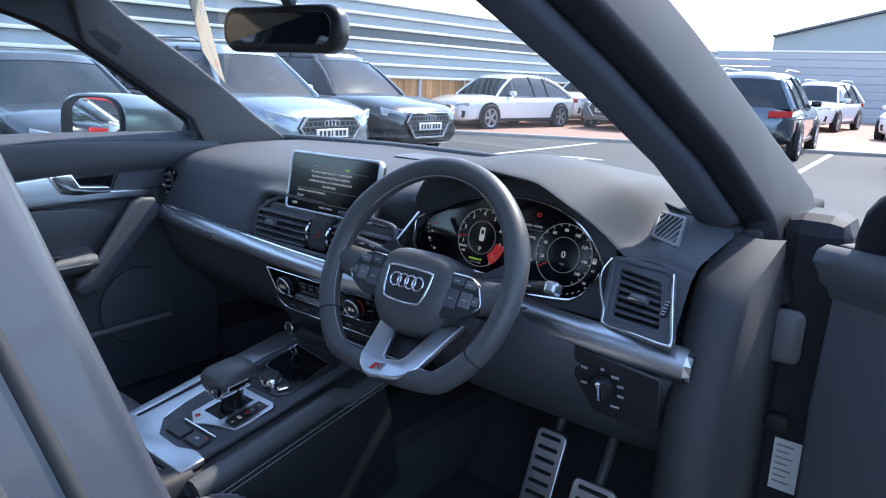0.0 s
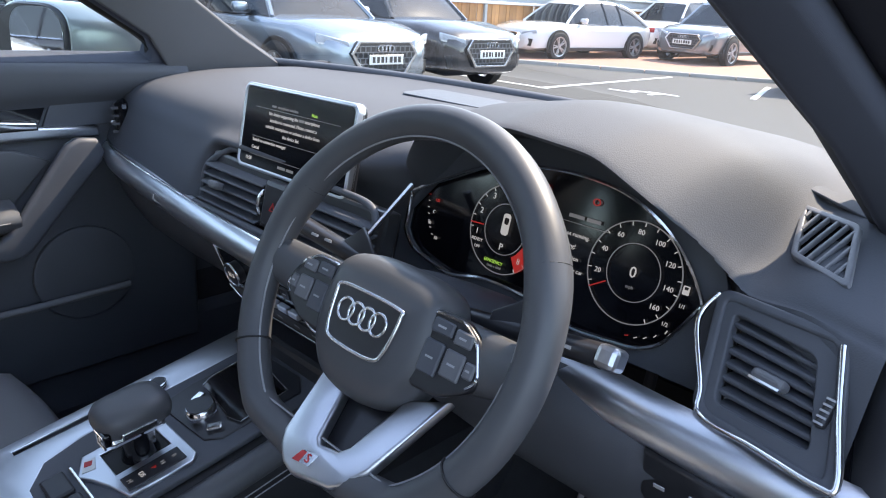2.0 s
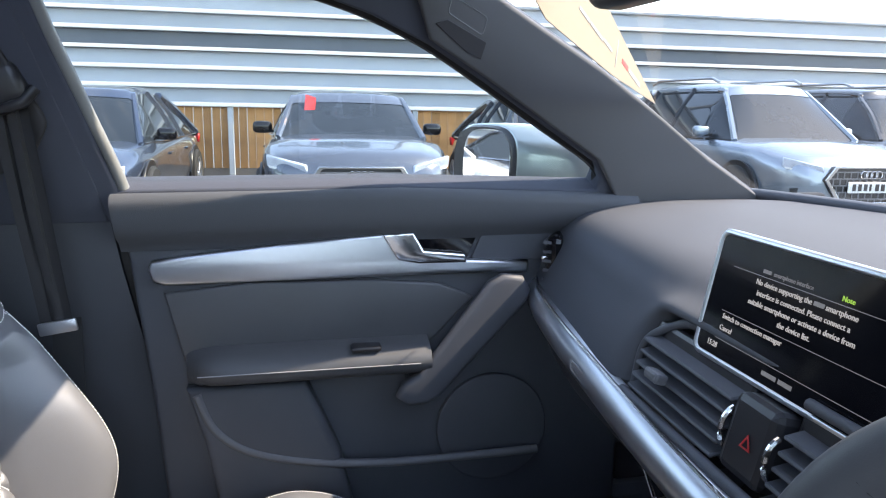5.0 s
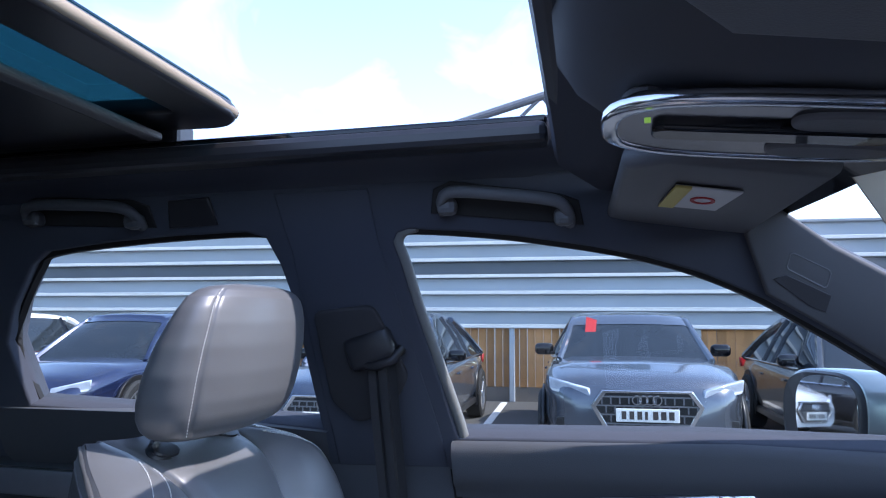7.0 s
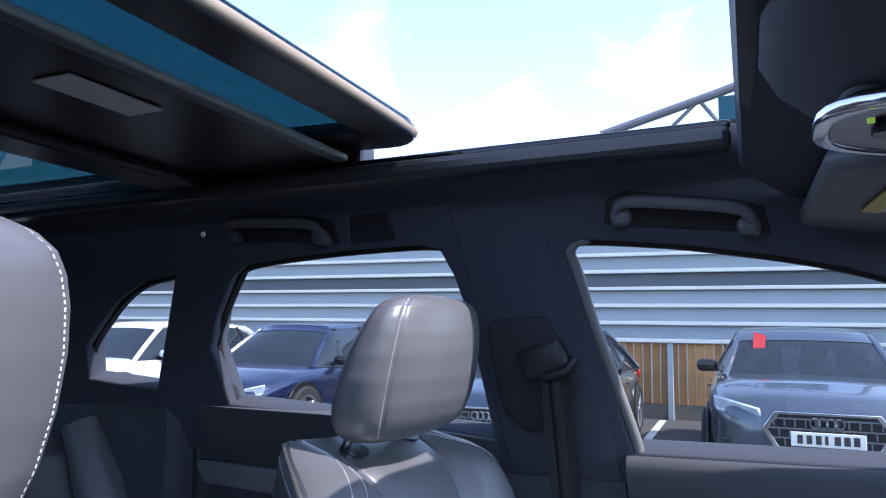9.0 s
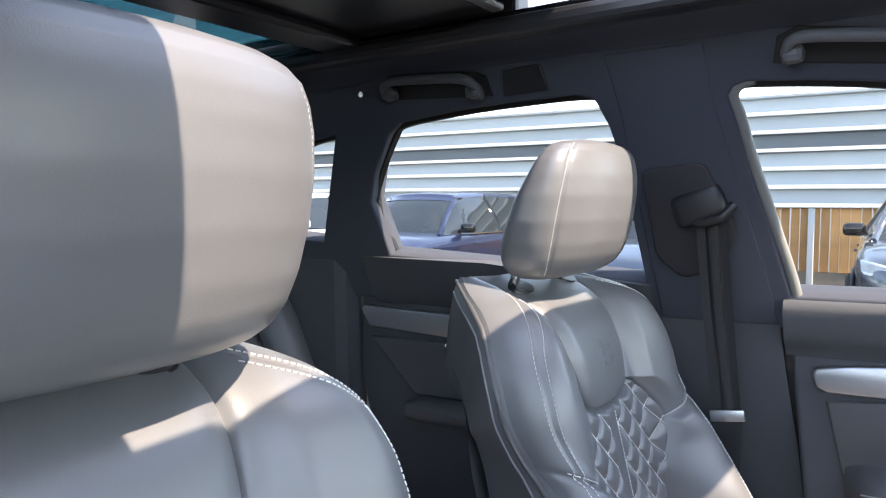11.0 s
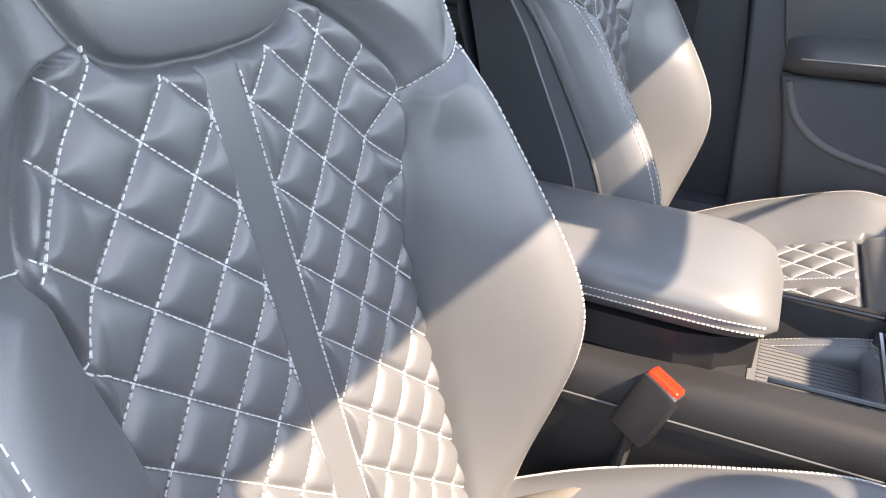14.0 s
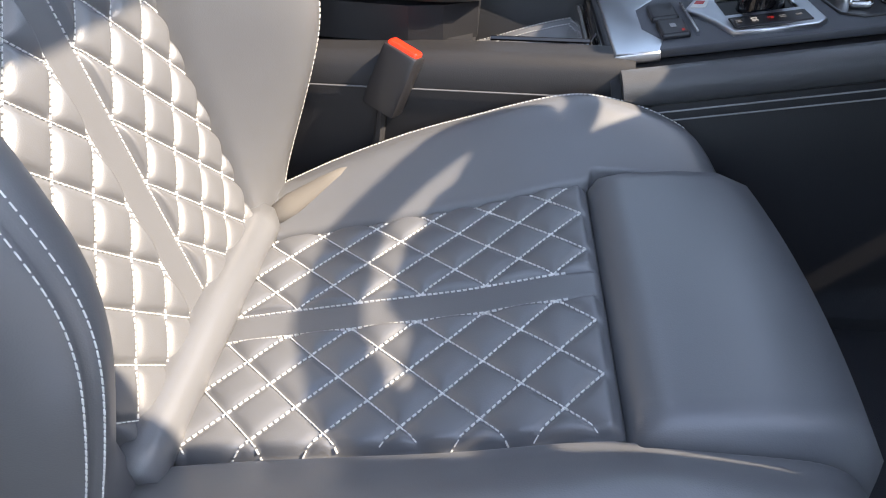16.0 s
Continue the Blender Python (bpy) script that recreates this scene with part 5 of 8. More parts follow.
def doors():
    front_door(-1, None)
    hinge = Vector((0.86, 1.215, 0))
    front_door(1, Matrix.Translation(hinge + Vector((0.07, 0.06, 0))) @ Matrix.Rotation(radians(64), 4, "Z") @ Matrix.Translation(-hinge))
    # rear doors
    for sg in (-1, 1):
        r = thing("rear_door", "black trimmed rear door with a grey strip", "car door", "rear doors")
        m = frame_of((sg * 0.70, 0, 0), (0, 1, 0), (0, 0, 1))
        s_in = 1.0 if m[0][2] * sg < 0 else -1.0
        pl = lambda pts, thick, out, bev=0.0: plate(pts, [], thick, m @ Matrix.Translation((0, 0, s_in * out)), bev)
        part("main_panel", pl([(0.08, 1.13), (-0.60, 1.16), (-0.62, 0.9), (-0.50, 0.5), (0.08, 0.46)], 0.06, -0.034, 0.01), PLASTIC, r, smooth=40)
        rows = [[(sg * (side_x(z0) + 0.03), y, z0), (sg * (side_x(z0) - 0.012), y, z0 - 0.004), (sg * 0.672, y, 1.095), (sg * 0.70, y, 1.07)] for y, z0 in ((0.09, 1.145), (-0.25, 1.178), (-0.56, 1.185))]
        part("shoulder", skin(rows), DASH_SOFT, r, smooth=60)
        part("grey_strip", pl([(-0.60, 1.052), (-0.595, 1.06), (-0.2, 1.045), (0.05, 1.03), (0.05, 0.995), (-0.2, 1.0), (-0.58, 1.018)], 0.018, 0.004, 0.005), ALU, r, "satin grey door strip", 60)
        part("insert", pl([(-0.575, 0.985), (-0.2, 0.985), (0.05, 0.97), (0.05, 0.87), (-0.46, 0.87)], 0.012, 0.0, 0.005), LEATHER_DARK, r)
        part("armrest", boxed((sg * 0.665, -0.22, 0.845), (0.08, 0.46, 0.045), None, 0.018, 3), LEATHER_DARK, r, smooth=60)
        part("wheel_arch_trim", boxed((sg * 0.70, -0.88, 0.78), (0.09, 0.52, 0.86), None, 0.04), PLASTIC, r)
        part("outer_skin", boxed((sg * 0.845, -0.30, 0.76), (0.05, 0.95, 0.66), None, 0.02), PAINT, r)
    # passenger belt
    b = thing("seat_belt", "black passenger seat belt hanging from the middle pillar", "seat belt")
    part("loop_cover", boxed((-0.606, 0.186, 1.284), (0.036, 0.084, 0.056), Matrix.Rotation(radians(20), 3, "X"), 0.012, 3), SMOOTH_BLACK, b, "black belt loop cover", 60)
    part("loop", tube([(-0.600, 0.170, 1.262), (-0.592, 0.195, 1.255), (-0.592, 0.225, 1.265), (-0.60, 0.240, 1.285)], 0.008, 8), SMOOTH_BLACK, b, smooth=60)
    rows = []
    for z in np.linspace(1.265, 0.93, 14):
        t = (1.265 - z) / 0.335
        rows.append([(-0.600 - 0.022 * t + 0.004 * math.sin(5 * t), 0.180 + 0.022 * t + dy, z) for dy in (0.0, 0.013)] + [(-0.600 - 0.022 * t - 0.004, 0.180 + 0.022 * t + dy, z) for dy in (0.015, 0.018)] + [(-0.600 - 0.022 * t + 0.003 * math.sin(5 * t) + 0.002, 0.180 + 0.022 * t + dy, z) for dy in (0.020, 0.031)] + [(-0.600 - 0.022 * t - 0.004, 0.180 + 0.022 * t + dy, z) for dy in (0.033, 0.036)] + [(-0.600 - 0.022 * t, 0.180 + 0.022 * t + 0.047, z)])
    back = [[(p[0] - 0.0015, p[1], p[2]) for p in r] for r in rows]
    part("webbing", merge(skin(rows), skin(back, flip=True)), WEBBING, b, smooth=60)
    part("tongue", boxed((-0.618, 0.228, 0.935), (0.007, 0.056, 0.020), Matrix.Rotation(radians(8), 3, "X"), 0.003, 2), ALU, b, "pale metal belt tongue", 40)
    part("lower_webbing", boxed((-0.655, 0.215, 0.66), (0.002, 0.045, 0.54), Matrix.Rotation(radians(-9), 3, "Y")), WEBBING, b)

# ---- dashboard ----
PAD = {
    -0.74: [(1.40, 1.085), (1.32, 1.09), (1.20, 1.09), (1.10, 1.078), (1.055, 1.055), (1.035, 1.02), (1.015, 0.985), (1.00, 0.952)],
    -0.60: [(1.43, 1.10), (1.34, 1.10), (1.20, 1.100), (1.08, 1.085), (1.035, 1.055), (1.015, 1.02), (0.998, 0.985), (0.982, 0.952)],
    -0.30: [(1.47, 1.11), (1.36, 1.105), (1.20, 1.102), (1.06, 1.088), (1.012, 1.055), (0.988, 1.02), (0.966, 0.985), (0.952, 0.952)],
    -0.235: [(1.47, 1.11), (1.36, 1.105), (1.20, 1.102), (1.06, 1.088), (1.008, 1.055), (0.984, 1.03), (0.960, 0.985), (0.948, 0.952)],
    -0.205: [(1.47, 1.11), (1.36, 1.105), (1.20, 1.102), (1.06, 1.088), (1.01, 1.062), (0.985, 1.046), (1.02, 1.02), (1.0, 0.952)],
    0.00: [(1.48, 1.11), (1.37, 1.108), (1.22, 1.104), (1.09, 1.090), (1.02, 1.062), (0.990, 1.046), (1.03, 1.02), (1.00, 0.952)],
    0.17: [(1.48, 1.112), (1.37, 1.11), (1.22, 1.108), (1.10, 1.096), (1.065, 1.072), (1.075, 1.045), (1.10, 1.00), (1.14, 0.952)],
    0.215: [(1.47, 1.115), (1.37, 1.118), (1.22, 1.128), (1.10, 1.125), (1.02, 1.095), (1.02, 1.08), (1.10, 1.06), (1.16, 0.952)],
    0.26: [(1.47, 1.118), (1.37, 1.128), (1.22, 1.150), (1.10, 1.158), (1.00, 1.140), (1.00, 1.128), (1.12, 1.11), (1.17, 0.952)],
    0.40: [(1.46, 1.120), (1.37, 1.140), (1.22, 1.168), (1.10, 1.182), (0.985, 1.172), (0.985, 1.160), (1.12, 1.130), (1.17, 0.952)],
    0.50: [(1.45, 1.118), (1.36, 1.135), (1.22, 1.158), (1.10, 1.172), (0.99, 1.162), (0.99, 1.150), (1.12, 1.125), (1.17, 0.952)],
    0.57: [(1.43, 1.112), (1.34, 1.120), (1.22, 1.138), (1.11, 1.146), (1.0, 1.122), (1.0, 1.112), (1.11, 1.09), (1.16, 0.952)],
    0.615: [(1.42, 1.105), (1.34, 1.105), (1.24, 1.098), (1.185, 1.084), (1.12, 1.054), (1.065, 1.044), (1.06, 1.03), (1.10, 0.952)],
    0.68: [(1.41, 1.095), (1.33, 1.098), (1.24, 1.100), (1.14, 1.092), (1.055, 1.070), (1.035, 1.055), (1.03, 1.045), (1.02, 0.952)],
    0.745: [(1.39, 1.085), (1.31, 1.088), (1.22, 1.085), (1.13, 1.075), (1.035, 1.060), (1.018, 1.050), (1.00, 1.035), (0.955, 0.952)],
}


def quad_frame(tl, tr, bl):
    """Matrix whose local x runs from tl to tr and local -y from tl to bl, origin at tl."""
    return frame_of(tl, Vector(tr) - Vector(tl), Vector(tl) - Vector(bl))


def soften(poly, rad, n=5):
    """The polygon with its corners rounded."""
    out = []
    k = len(poly)
    for i in range(k):
        p, a, b = np.array(poly[i]), np.array(poly[i - 1]), np.array(poly[(i + 1) % k])
        u = p + (a - p) / np.linalg.norm(a - p) * rad
        v = p + (b - p) / np.linalg.norm(b - p) * rad
        for t in np.linspace(0, 1, n):
            out.append(tuple((1 - t) ** 2 * u + 2 * t * (1 - t) * p + t * t * v))
    return out


def dashboard():
    d = thing("dashboard", "grained dark grey dashboard with brushed aluminium trim", "dashboard")
    xs = sorted(PAD)
    ctrl = np.array([PAD[x] for x in xs])           # stations, points, (y, z)
    X = np.linspace(-0.74, 0.745, 150)
    rows = []
    for x in X:
        pr = np.array([[np.interp(x, xs, ctrl[:, j, k]) for k in (0, 1)] for j in range(8)])
        sm = spline(np.c_[pr, np.zeros(8)], 40)
        rows.append([(x, p[0], p[1]) for p in sm])
    for _ in range(2):
        A = np.array(rows)
        A[1:-1, :, 1:] = 0.25 * A[:-2, :, 1:] + 0.5 * A[1:-1, :, 1:] + 0.25 * A[2:, :, 1:]
        rows = A.tolist()
    part("top_pad", skin(rows), DASH_SOFT, d, "soft grained upper dashboard", 60)
    # speaker mesh field and seam in the middle of the top
    part("speaker_mesh", plate(rounded(0.30, 0.09, 0.02), [], 0.004, Matrix.Translation((0.02, 1.35, 1.107))), PLASTIC, d)
    part("top_seam", tube([(0.07, 1.10, 1.096), (0.11, 1.25, 1.108), (0.13, 1.36, 1.112)], 0.0018, 5), GREY_METAL, d)
    part("screen_gutter", tube([(x, 1.40 + 0.07 * (1 - (x / 0.74) ** 2), 1.098 + 0.010 * (1 - (x / 0.74) ** 2)) for x in np.linspace(-0.72, 0.70, 30)], 0.012, 8), PLASTIC, d, smooth=60)
    # aluminium band, passenger side to the centre and on beside the wheel
    band = spline([(-0.735, 1.005, 0.938), (-0.62, 0.972, 0.935), (-0.45, 0.950, 0.934), (-0.31, 0.940, 0.932), (-0.15, 0.930, 0.929), (0.02, 0.925, 0.926), (0.19, 0.928, 0.924)], 50)
    prof = [(0.020, 0.022), (0.004, 0.020), (-0.006, 0.010), (-0.009, -0.004), (-0.004, -0.018), (0.012, -0.026)]
    part("aluminium_band", skin([[(p[0], p[1] + a, p[2] + b) for a, b in prof] for p in band]), ALU, d, "brushed aluminium dashboard band", 60)
    part("band_edge", tube([(p[0], p[1] + 0.006, p[2] + 0.024) for p in band], 0.0022, 6), CHROME, d)
    ab = frame_of((-0.313, 0.9325, 0.932), (1, -0.03, 0), (0, 0.1, 1))
    part("airbag_mark", plate(rounded(0.055, 0.014, 0.004), [rounded(0.048, 0.008, 0.003)], 0.001, ab), GREY_METAL, d)
    R = spline([(0.47, 0.968, 0.942), (0.56, 0.957, 0.940), (0.65, 0.956, 0.937), (0.765, 0.963, 0.932)], 24)
    prof2 = [(0.024, 0.020), (0.004, 0.016), (-0.006, 0.004), (-0.008, -0.012), (-0.002, -0.024), (0.018, -0.030)]
    part("aluminium_band", skin([[(p[0], p[1] + a, p[2] + b) for a, b in prof2] for p in R]), ALU, d, "brushed aluminium band beside the wheel", 60)
    part("band_end", skin([[(0.765, 0.963 + a, 0.932 + b) for a, b in prof2], [(0.775, 0.963 + a * 0.6, 0.932 + b * 0.9) for a, b in prof2]]), CHROME, d)
    # lower dashboard
    lowp = [(0.985, 0.955), (0.965, 0.925), (0.965, 0.895), (0.985, 0.84), (1.02, 0.78), (1.08, 0.72), (1.18, 0.66)]
    for x0, x1, nm in ((-0.735, -0.17, "glovebox"), (0.17, 0.775, "knee_panel")):
        rw = []
        for x in np.linspace(x0, x1, 14):
            k = abs(x - (x0 + x1) / 2) / ((x1 - x0) / 2)
            rw.append([(x, y + 0.03 * k ** 4 + (0.02 if nm == "glovebox" else 0.0) - (0.02 * (1 - k * k) if nm == "knee_panel" and z > 0.8 else 0), z) for y, z in lowp])
        part(nm, skin(rw), PLASTIC, d, "black grained lower dashboard", 60)
    part("end_cheek", to_bm(skin([[(0.738 + 0.080 * k, 0.965 + a + 0.10 * (k - 0.55) ** 2, b) for a, b in ((0.0, 0.60), (-0.03, 0.68), (-0.022, 0.85), (0.022, 0.985), (0.06, 1.045), (0.20, 1.085), (0.30, 0.60))] for k in np.linspace(0, 1, 9)], closed=True, caps=True)), DARK_TRIM, d, "dark grey dashboard end cheek", 60)
    part("end_cheek", to_bm(skin([[(-0.745 - 0.03 * k, 1.0 + a, b) for a, b in ((0.0, 0.60), (-0.0, 0.85), (0.0, 0.985), (0.035, 1.06), (0.20, 1.085), (0.30, 0.60))] for k in (0, 0.5, 1)], closed=True, caps=True)), PLASTIC, d, smooth=60)
    # passenger side vent
    pv = part("side_vent", boxed((-0.672, 1.028, 1.000), (0.075, 0.03, 0.085), Matrix.Rotation(radians(-28), 3, "Z"), 0.012, 2), GLOSS_BLACK, d, "black passenger air vent")
    for k in range(5):
        part("slat", boxed((-0.674, 1.016, 0.968 + 0.016 * k), (0.066, 0.014, 0.005), Matrix.Rotation(radians(-28), 3, "Z")), PLASTIC, pv)
    part("slat_knob", boxed((-0.672, 1.006, 1.000), (0.014, 0.012, 0.009), Matrix.Rotation(radians(-28), 3, "Z"), 0.003), CHROME, pv)
    # central vents below the screen
    for x0, x1 in ((-0.205, -0.035), (0.035, 0.205)):
        cv = part("centre_vent", boxed(((x0 + x1) / 2, 0.990, 0.985), (x1 - x0 + 0.014, 0.03, 0.086), Matrix.Rotation(radians(-14), 3, "X"), 0.006, 2), SMOOTH_BLACK, d, "black central air vent")
        m = quad_frame((x0, 0.972, 1.021), (x1, 0.972, 1.021), (x0, 0.950, 0.955))
        for k in range(5):
            part("slat", boxed(((x1 - x0) / 2, -0.008 - 0.0135 * k, -0.006), (x1 - x0, 0.0045, 0.020), Matrix.Rotation(radians(28), 3, "X"), 0.0015, 1, m), PLASTIC, cv)
        part("slat_knob", boxed(((x1 - x0) / 2 - 0.02, -0.034, 0.014), (0.026, 0.012, 0.016), None, 0.004, 2, m), PLASTIC_GREY, cv, "grey vent slider")
        part("vent_brow", tube(spline([(x0 - 0.012, 0.962, 0.950), (x0 - 0.006, 0.972, 1.005), (x0 + 0.03, 0.992, 1.034), (x0 + 0.06, 0.998, 1.040)] if x0 < 0 else [(x0, 0.985, 1.036), (x1 - 0.03, 0.985, 1.034), (x1 + 0.0, 0.975, 1.01)], 24), 0.005, 8), PLASTIC, d, smooth=60)
    part("hazard_block", boxed((0.0, 0.972, 0.988), (0.058, 0.03, 0.070), Matrix.Rotation(radians(-14), 3, "X"), 0.008), SMOOTH_BLACK, d)
    part("hazard_button", plate([(-0.007, -0.005), (0.007, -0.005), (0, 0.008)], [[(-0.0045, -0.0035), (0.0045, -0.0035), (0, 0.0045)]], 0.001, frame_of((0.004, 0.9555, 0.99), (1, 0, 0), (0, 0.25, 1))), INK_RED, d)
    for x in (-0.031, 0.031):
        part("vent_wheel", tube([(x, 0.958 + 0.012 - 0.016 * math.cos(a), 0.985 + 0.022 * math.sin(a)) for a in np.linspace(-1.3, 1.3, 12)], 0.0025, 6), CHROME, d)
    part("vent_sill", tube([(x, 0.945, 0.951) for x in np.linspace(-0.21, 0.20, 10)], 0.006, 8), PLASTIC, d, smooth=60)
    # bright blade between the right vent and the instruments
    part("trim_blade", tube([(0.216, 0.930, 0.990), (0.214, 0.952, 1.006), (0.210, 1.028, 1.057)], [0.0048, 0.0055, 0.0062], 8, squash=0.5, up=(-0.6, -0.4, 0.6)), ALU, d, "bright aluminium blade", 40)
    # cluster surround fascia
    fas = [(0.155, 0.935), (0.155, 0.99), (0.215, 1.085), (0.30, 1.125), (0.40, 1.135), (0.50, 1.128), (0.575, 1.09), (0.60, 1.03), (0.60, 0.935)]
    M = frame_of((0, 1.072 - 0.25 * 1.023, 0), (1, 0, 0), (0, 0.25, 1))
    k = math.sqrt(1 + 0.0625)
    toM = lambda pts: [(x, z * k) for x, z in pts]
    dsp = [(0.170, 0.985), (0.170, 1.028), (0.180, 1.038), (0.208, 1.052), (0.273, 1.082), (0.336, 1.098), (0.404, 1.104), (0.470, 1.098), (0.52, 1.078), (0.556, 1.05), (0.580, 1.018), (0.578, 1.008), (0.556, 0.971), (0.538, 0.957), (0.517, 0.951), (0.447, 0.946), (0.40, 0.955), (0.37, 0.960), (0.316, 0.960), (0.26, 0.950), (0.20, 0.960), (0.18, 0.972)]
    part("cluster_fascia", plate(toM(fas), [toM(dsp)], 0.01, M @ Matrix.Translation((0, 0, -0.004))), PLASTIC, d)
    part("cluster_rim", tube([tuple(M @ Vector((p[0], p[1], 0.007))) for p in spline([(*q, 0) for q in toM(dsp + dsp[:1])], 120)], 0.0024, 6), CHROME, d, "thin chrome display rim")
    cl = thing("instrument_display", "dark digital instrument display with two round dials", "instrument display")
    part("glass_face", plate(toM(dsp), [], 0.004, M @ Matrix.Translation((0, 0, -0.004))), SCREEN, cl)
    cluster(cl, M @ Matrix.Translation((0, 0, -0.0005)), k)
    cl.parent = None
    # driver's outer vent
    TL, TR, BL, BR = (0.604, 1.055, 1.040), (0.718, 1.026, 1.044), (0.626, 0.985, 0.954), (0.746, 0.944, 0.962)
    vm = quad_frame(TL, TR, BL)
    V = lambda p: tuple(vm.inverted() @ Vector(p))[:2]
    o = [V(TL), V(TR), V(BR), V(BL)]
    o4 = o
    c = np.mean(o, axis=0)
    o = soften(o, 0.014)
    inn = [tuple(c + (np.array(p) - c) * 0.94) for p in o]
    inn2 = [tuple(c + (np.array(p) - c) * f) for p, f in zip(o4, (0.76, 0.64, 0.68, 0.76))]
    ov = part("outer_vent", plate(o, [inn], 0.014, vm @ Matrix.Translation((0, 0, 0.002)), 0.003), PLASTIC, d, "driver's air vent in a bright frame", 60)
    lp = [(o4[0][0] + 0.002, o4[0][1] - 0.004), (o4[0][0] - 0.003, (o4[0][1] * 2 + o4[3][1]) / 3), (o4[3][0] - 0.004, (o4[0][1] + o4[3][1] * 4) / 5), (o4[3][0] + 0.010, o4[3][1] - 0.001),
          tuple((np.array(o4[3]) + np.array(o4[2])) / 2), (o4[2][0] - 0.010, o4[2][1] + 0.001), (o4[2][0], o4[2][1] + 0.009), tuple((np.array(o4[1]) + np.array(o4[2])) / 2), (o4[1][0], o4[1][1] - 0.006)]
    part("vent_rim", tube([tuple(vm @ Vector((p[0], p[1], 0.010))) for p in spline([(*p, 0) for p in lp], 60)], 0.0027, 7), CHROME, ov, "bright open vent rim", 60)
    part("vent_surround", plate(inn, [soften(inn2, 0.010)], 0.012, vm, 0.002), PLASTIC, ov)
    part("vent_back", plate(inn, [], 0.004, vm @ Matrix.Translation((0, 0, -0.035))), GLOSS_BLACK, ov)
    q = np.array(inn2)
    for i in range(7):
        t = (i + 0.5) / 7
        a, b = q[0] * (1 - t) + q[3] * t, q[1] * (1 - t) + q[2] * t
        part("slat", boxed(((a[0] + b[0]) / 2, (a[1] + b[1]) / 2, -0.008), (np.linalg.norm(b - a), 0.005, 0.020), Matrix.Rotation(math.atan2(b[1] - a[1], b[0] - a[0]), 3, "Z") @ Matrix.Rotation(radians(30), 3, "X"), 0.0015, 1, vm), PLASTIC, ov)
    cc = q.mean(0)
    lay = Matrix.Rotation(math.atan2(*((q[1] + q[2]) - (q[0] + q[3]))[::-1]), 3, "Z")
    part("slat_knob", boxed((cc[0] + 0.004, cc[1], 0.006), (0.030, 0.010, 0.016), lay, 0.004, 2, vm), PLASTIC_GREY, ov)
    part("slat_knob_edge", boxed((cc[0] + 0.004, cc[1] - 0.005, 0.012), (0.028, 0.002, 0.004), lay, 0, 1, vm), CHROME, ov)
    wx = (q[1] + q[2]) / 2 + np.array((0.011, -0.002))
    part("vent_thumbwheel", boxed((wx[0], wx[1], 0.006), (0.009, 0.026, 0.010), None, 0.003, 2, vm), SMOOTH_BLACK, ov)
    for i in range(5):
        part("thumbwheel_rib", boxed((wx[0], wx[1] - 0.010 + 0.005 * i, 0.0115), (0.007, 0.0016, 0.002), None, 0, 1, vm), GREY_METAL, ov)
    # demister slots in the top corner
    dq = [Vector(p) for p in ((0.614, 1.195, 1.093), (0.672, 1.153, 1.097), (0.691, 1.070, 1.078), (0.637, 1.117, 1.071))]
    dm = quad_frame(dq[0], dq[1], dq[3])
    hole = [tuple(dm.inverted() @ p)[:2] for p in dq]
    mid = np.mean(hole, axis=0)
    grow = [tuple(mid + (np.array(p) - mid) * 1.13) for p in hole]
    dv = part("demister_frame", plate(soften(grow, 0.008), [soften(hole, 0.006)], 0.006, dm @ Matrix.Translation((0, 0, 0.001)), 0.0015), PLASTIC_GREY, d, "pale framed demister grille", 40)
    part("demister_back", plate(soften(hole, 0.006), [], 0.003, dm @ Matrix.Translation((0, 0, -0.003))), GLOSS_BLACK, dv)
    uv = lambda u, v: dq[0] * (1 - u) * v + dq[1] * u * v + dq[2] * u * (1 - v) + dq[3] * (1 - u) * (1 - v)
    for i in range(8):
        u0 = -0.50 + 0.185 * i
        lo, hi = max(0.0, -u0 / 0.62), min(1.0, (1 - u0) / 0.62)
        if hi - lo > 0.15:
            a, b = dm.inverted() @ uv(u0 + 0.62 * lo, lo), dm.inverted() @ uv(u0 + 0.62 * hi, hi)
            part("slat", boxed(((a.x + b.x) / 2, (a.y + b.y) / 2, 0.0015), ((b - a).length, 0.0042, 0.005), Matrix.Rotation(math.atan2(b.y - a.y, b.x - a.x), 3, "Z"), 0.001, 1, dm), PLASTIC_GREY, dv)
    sm_ = frame_of((0.603, 1.237, 1.1075), (0.085, -0.018, -0.013), (0.02, 1, 0.06))
    part("pillar_speaker", plate(soften([(0, 0.012), (0.10, 0.006), (0.112, -0.022), (0.07, -0.020), (0.0, -0.008)], 0.006), [], 0.003, sm_, 0.001), DASH_SOFT, d, "grey mesh speaker cover")
    # light switch
    ls = part("light_switch", plate([(-0.055, 0.05), (0.075, 0.035), (0.072, -0.045), (0.04, -0.062), (-0.03, -0.055), (-0.058, 0.0)], [], 0.008, frame_of((0.660, 0.962, 0.872), (1, 0.02, 0), (0, -0.25, 1)), 0.003), SMOOTH_BLACK, d, "black light switch panel")
    lm = frame_of((0.652, 0.952, 0.872), (1, 0.02, 0), (0, -0.25, 1))
    part("rotary_knob", tube([tuple(lm @ Vector((0, 0, z))) for z in (0.0, 0.012)], 0.017, 24), SMOOTH_BLACK, ls, smooth=40)
    part("knob_bar", boxed((0, 0, 0.016), (0.010, 0.034, 0.012), None, 0.004, 2, lm), CHROME, ls, "chrome switch grip")
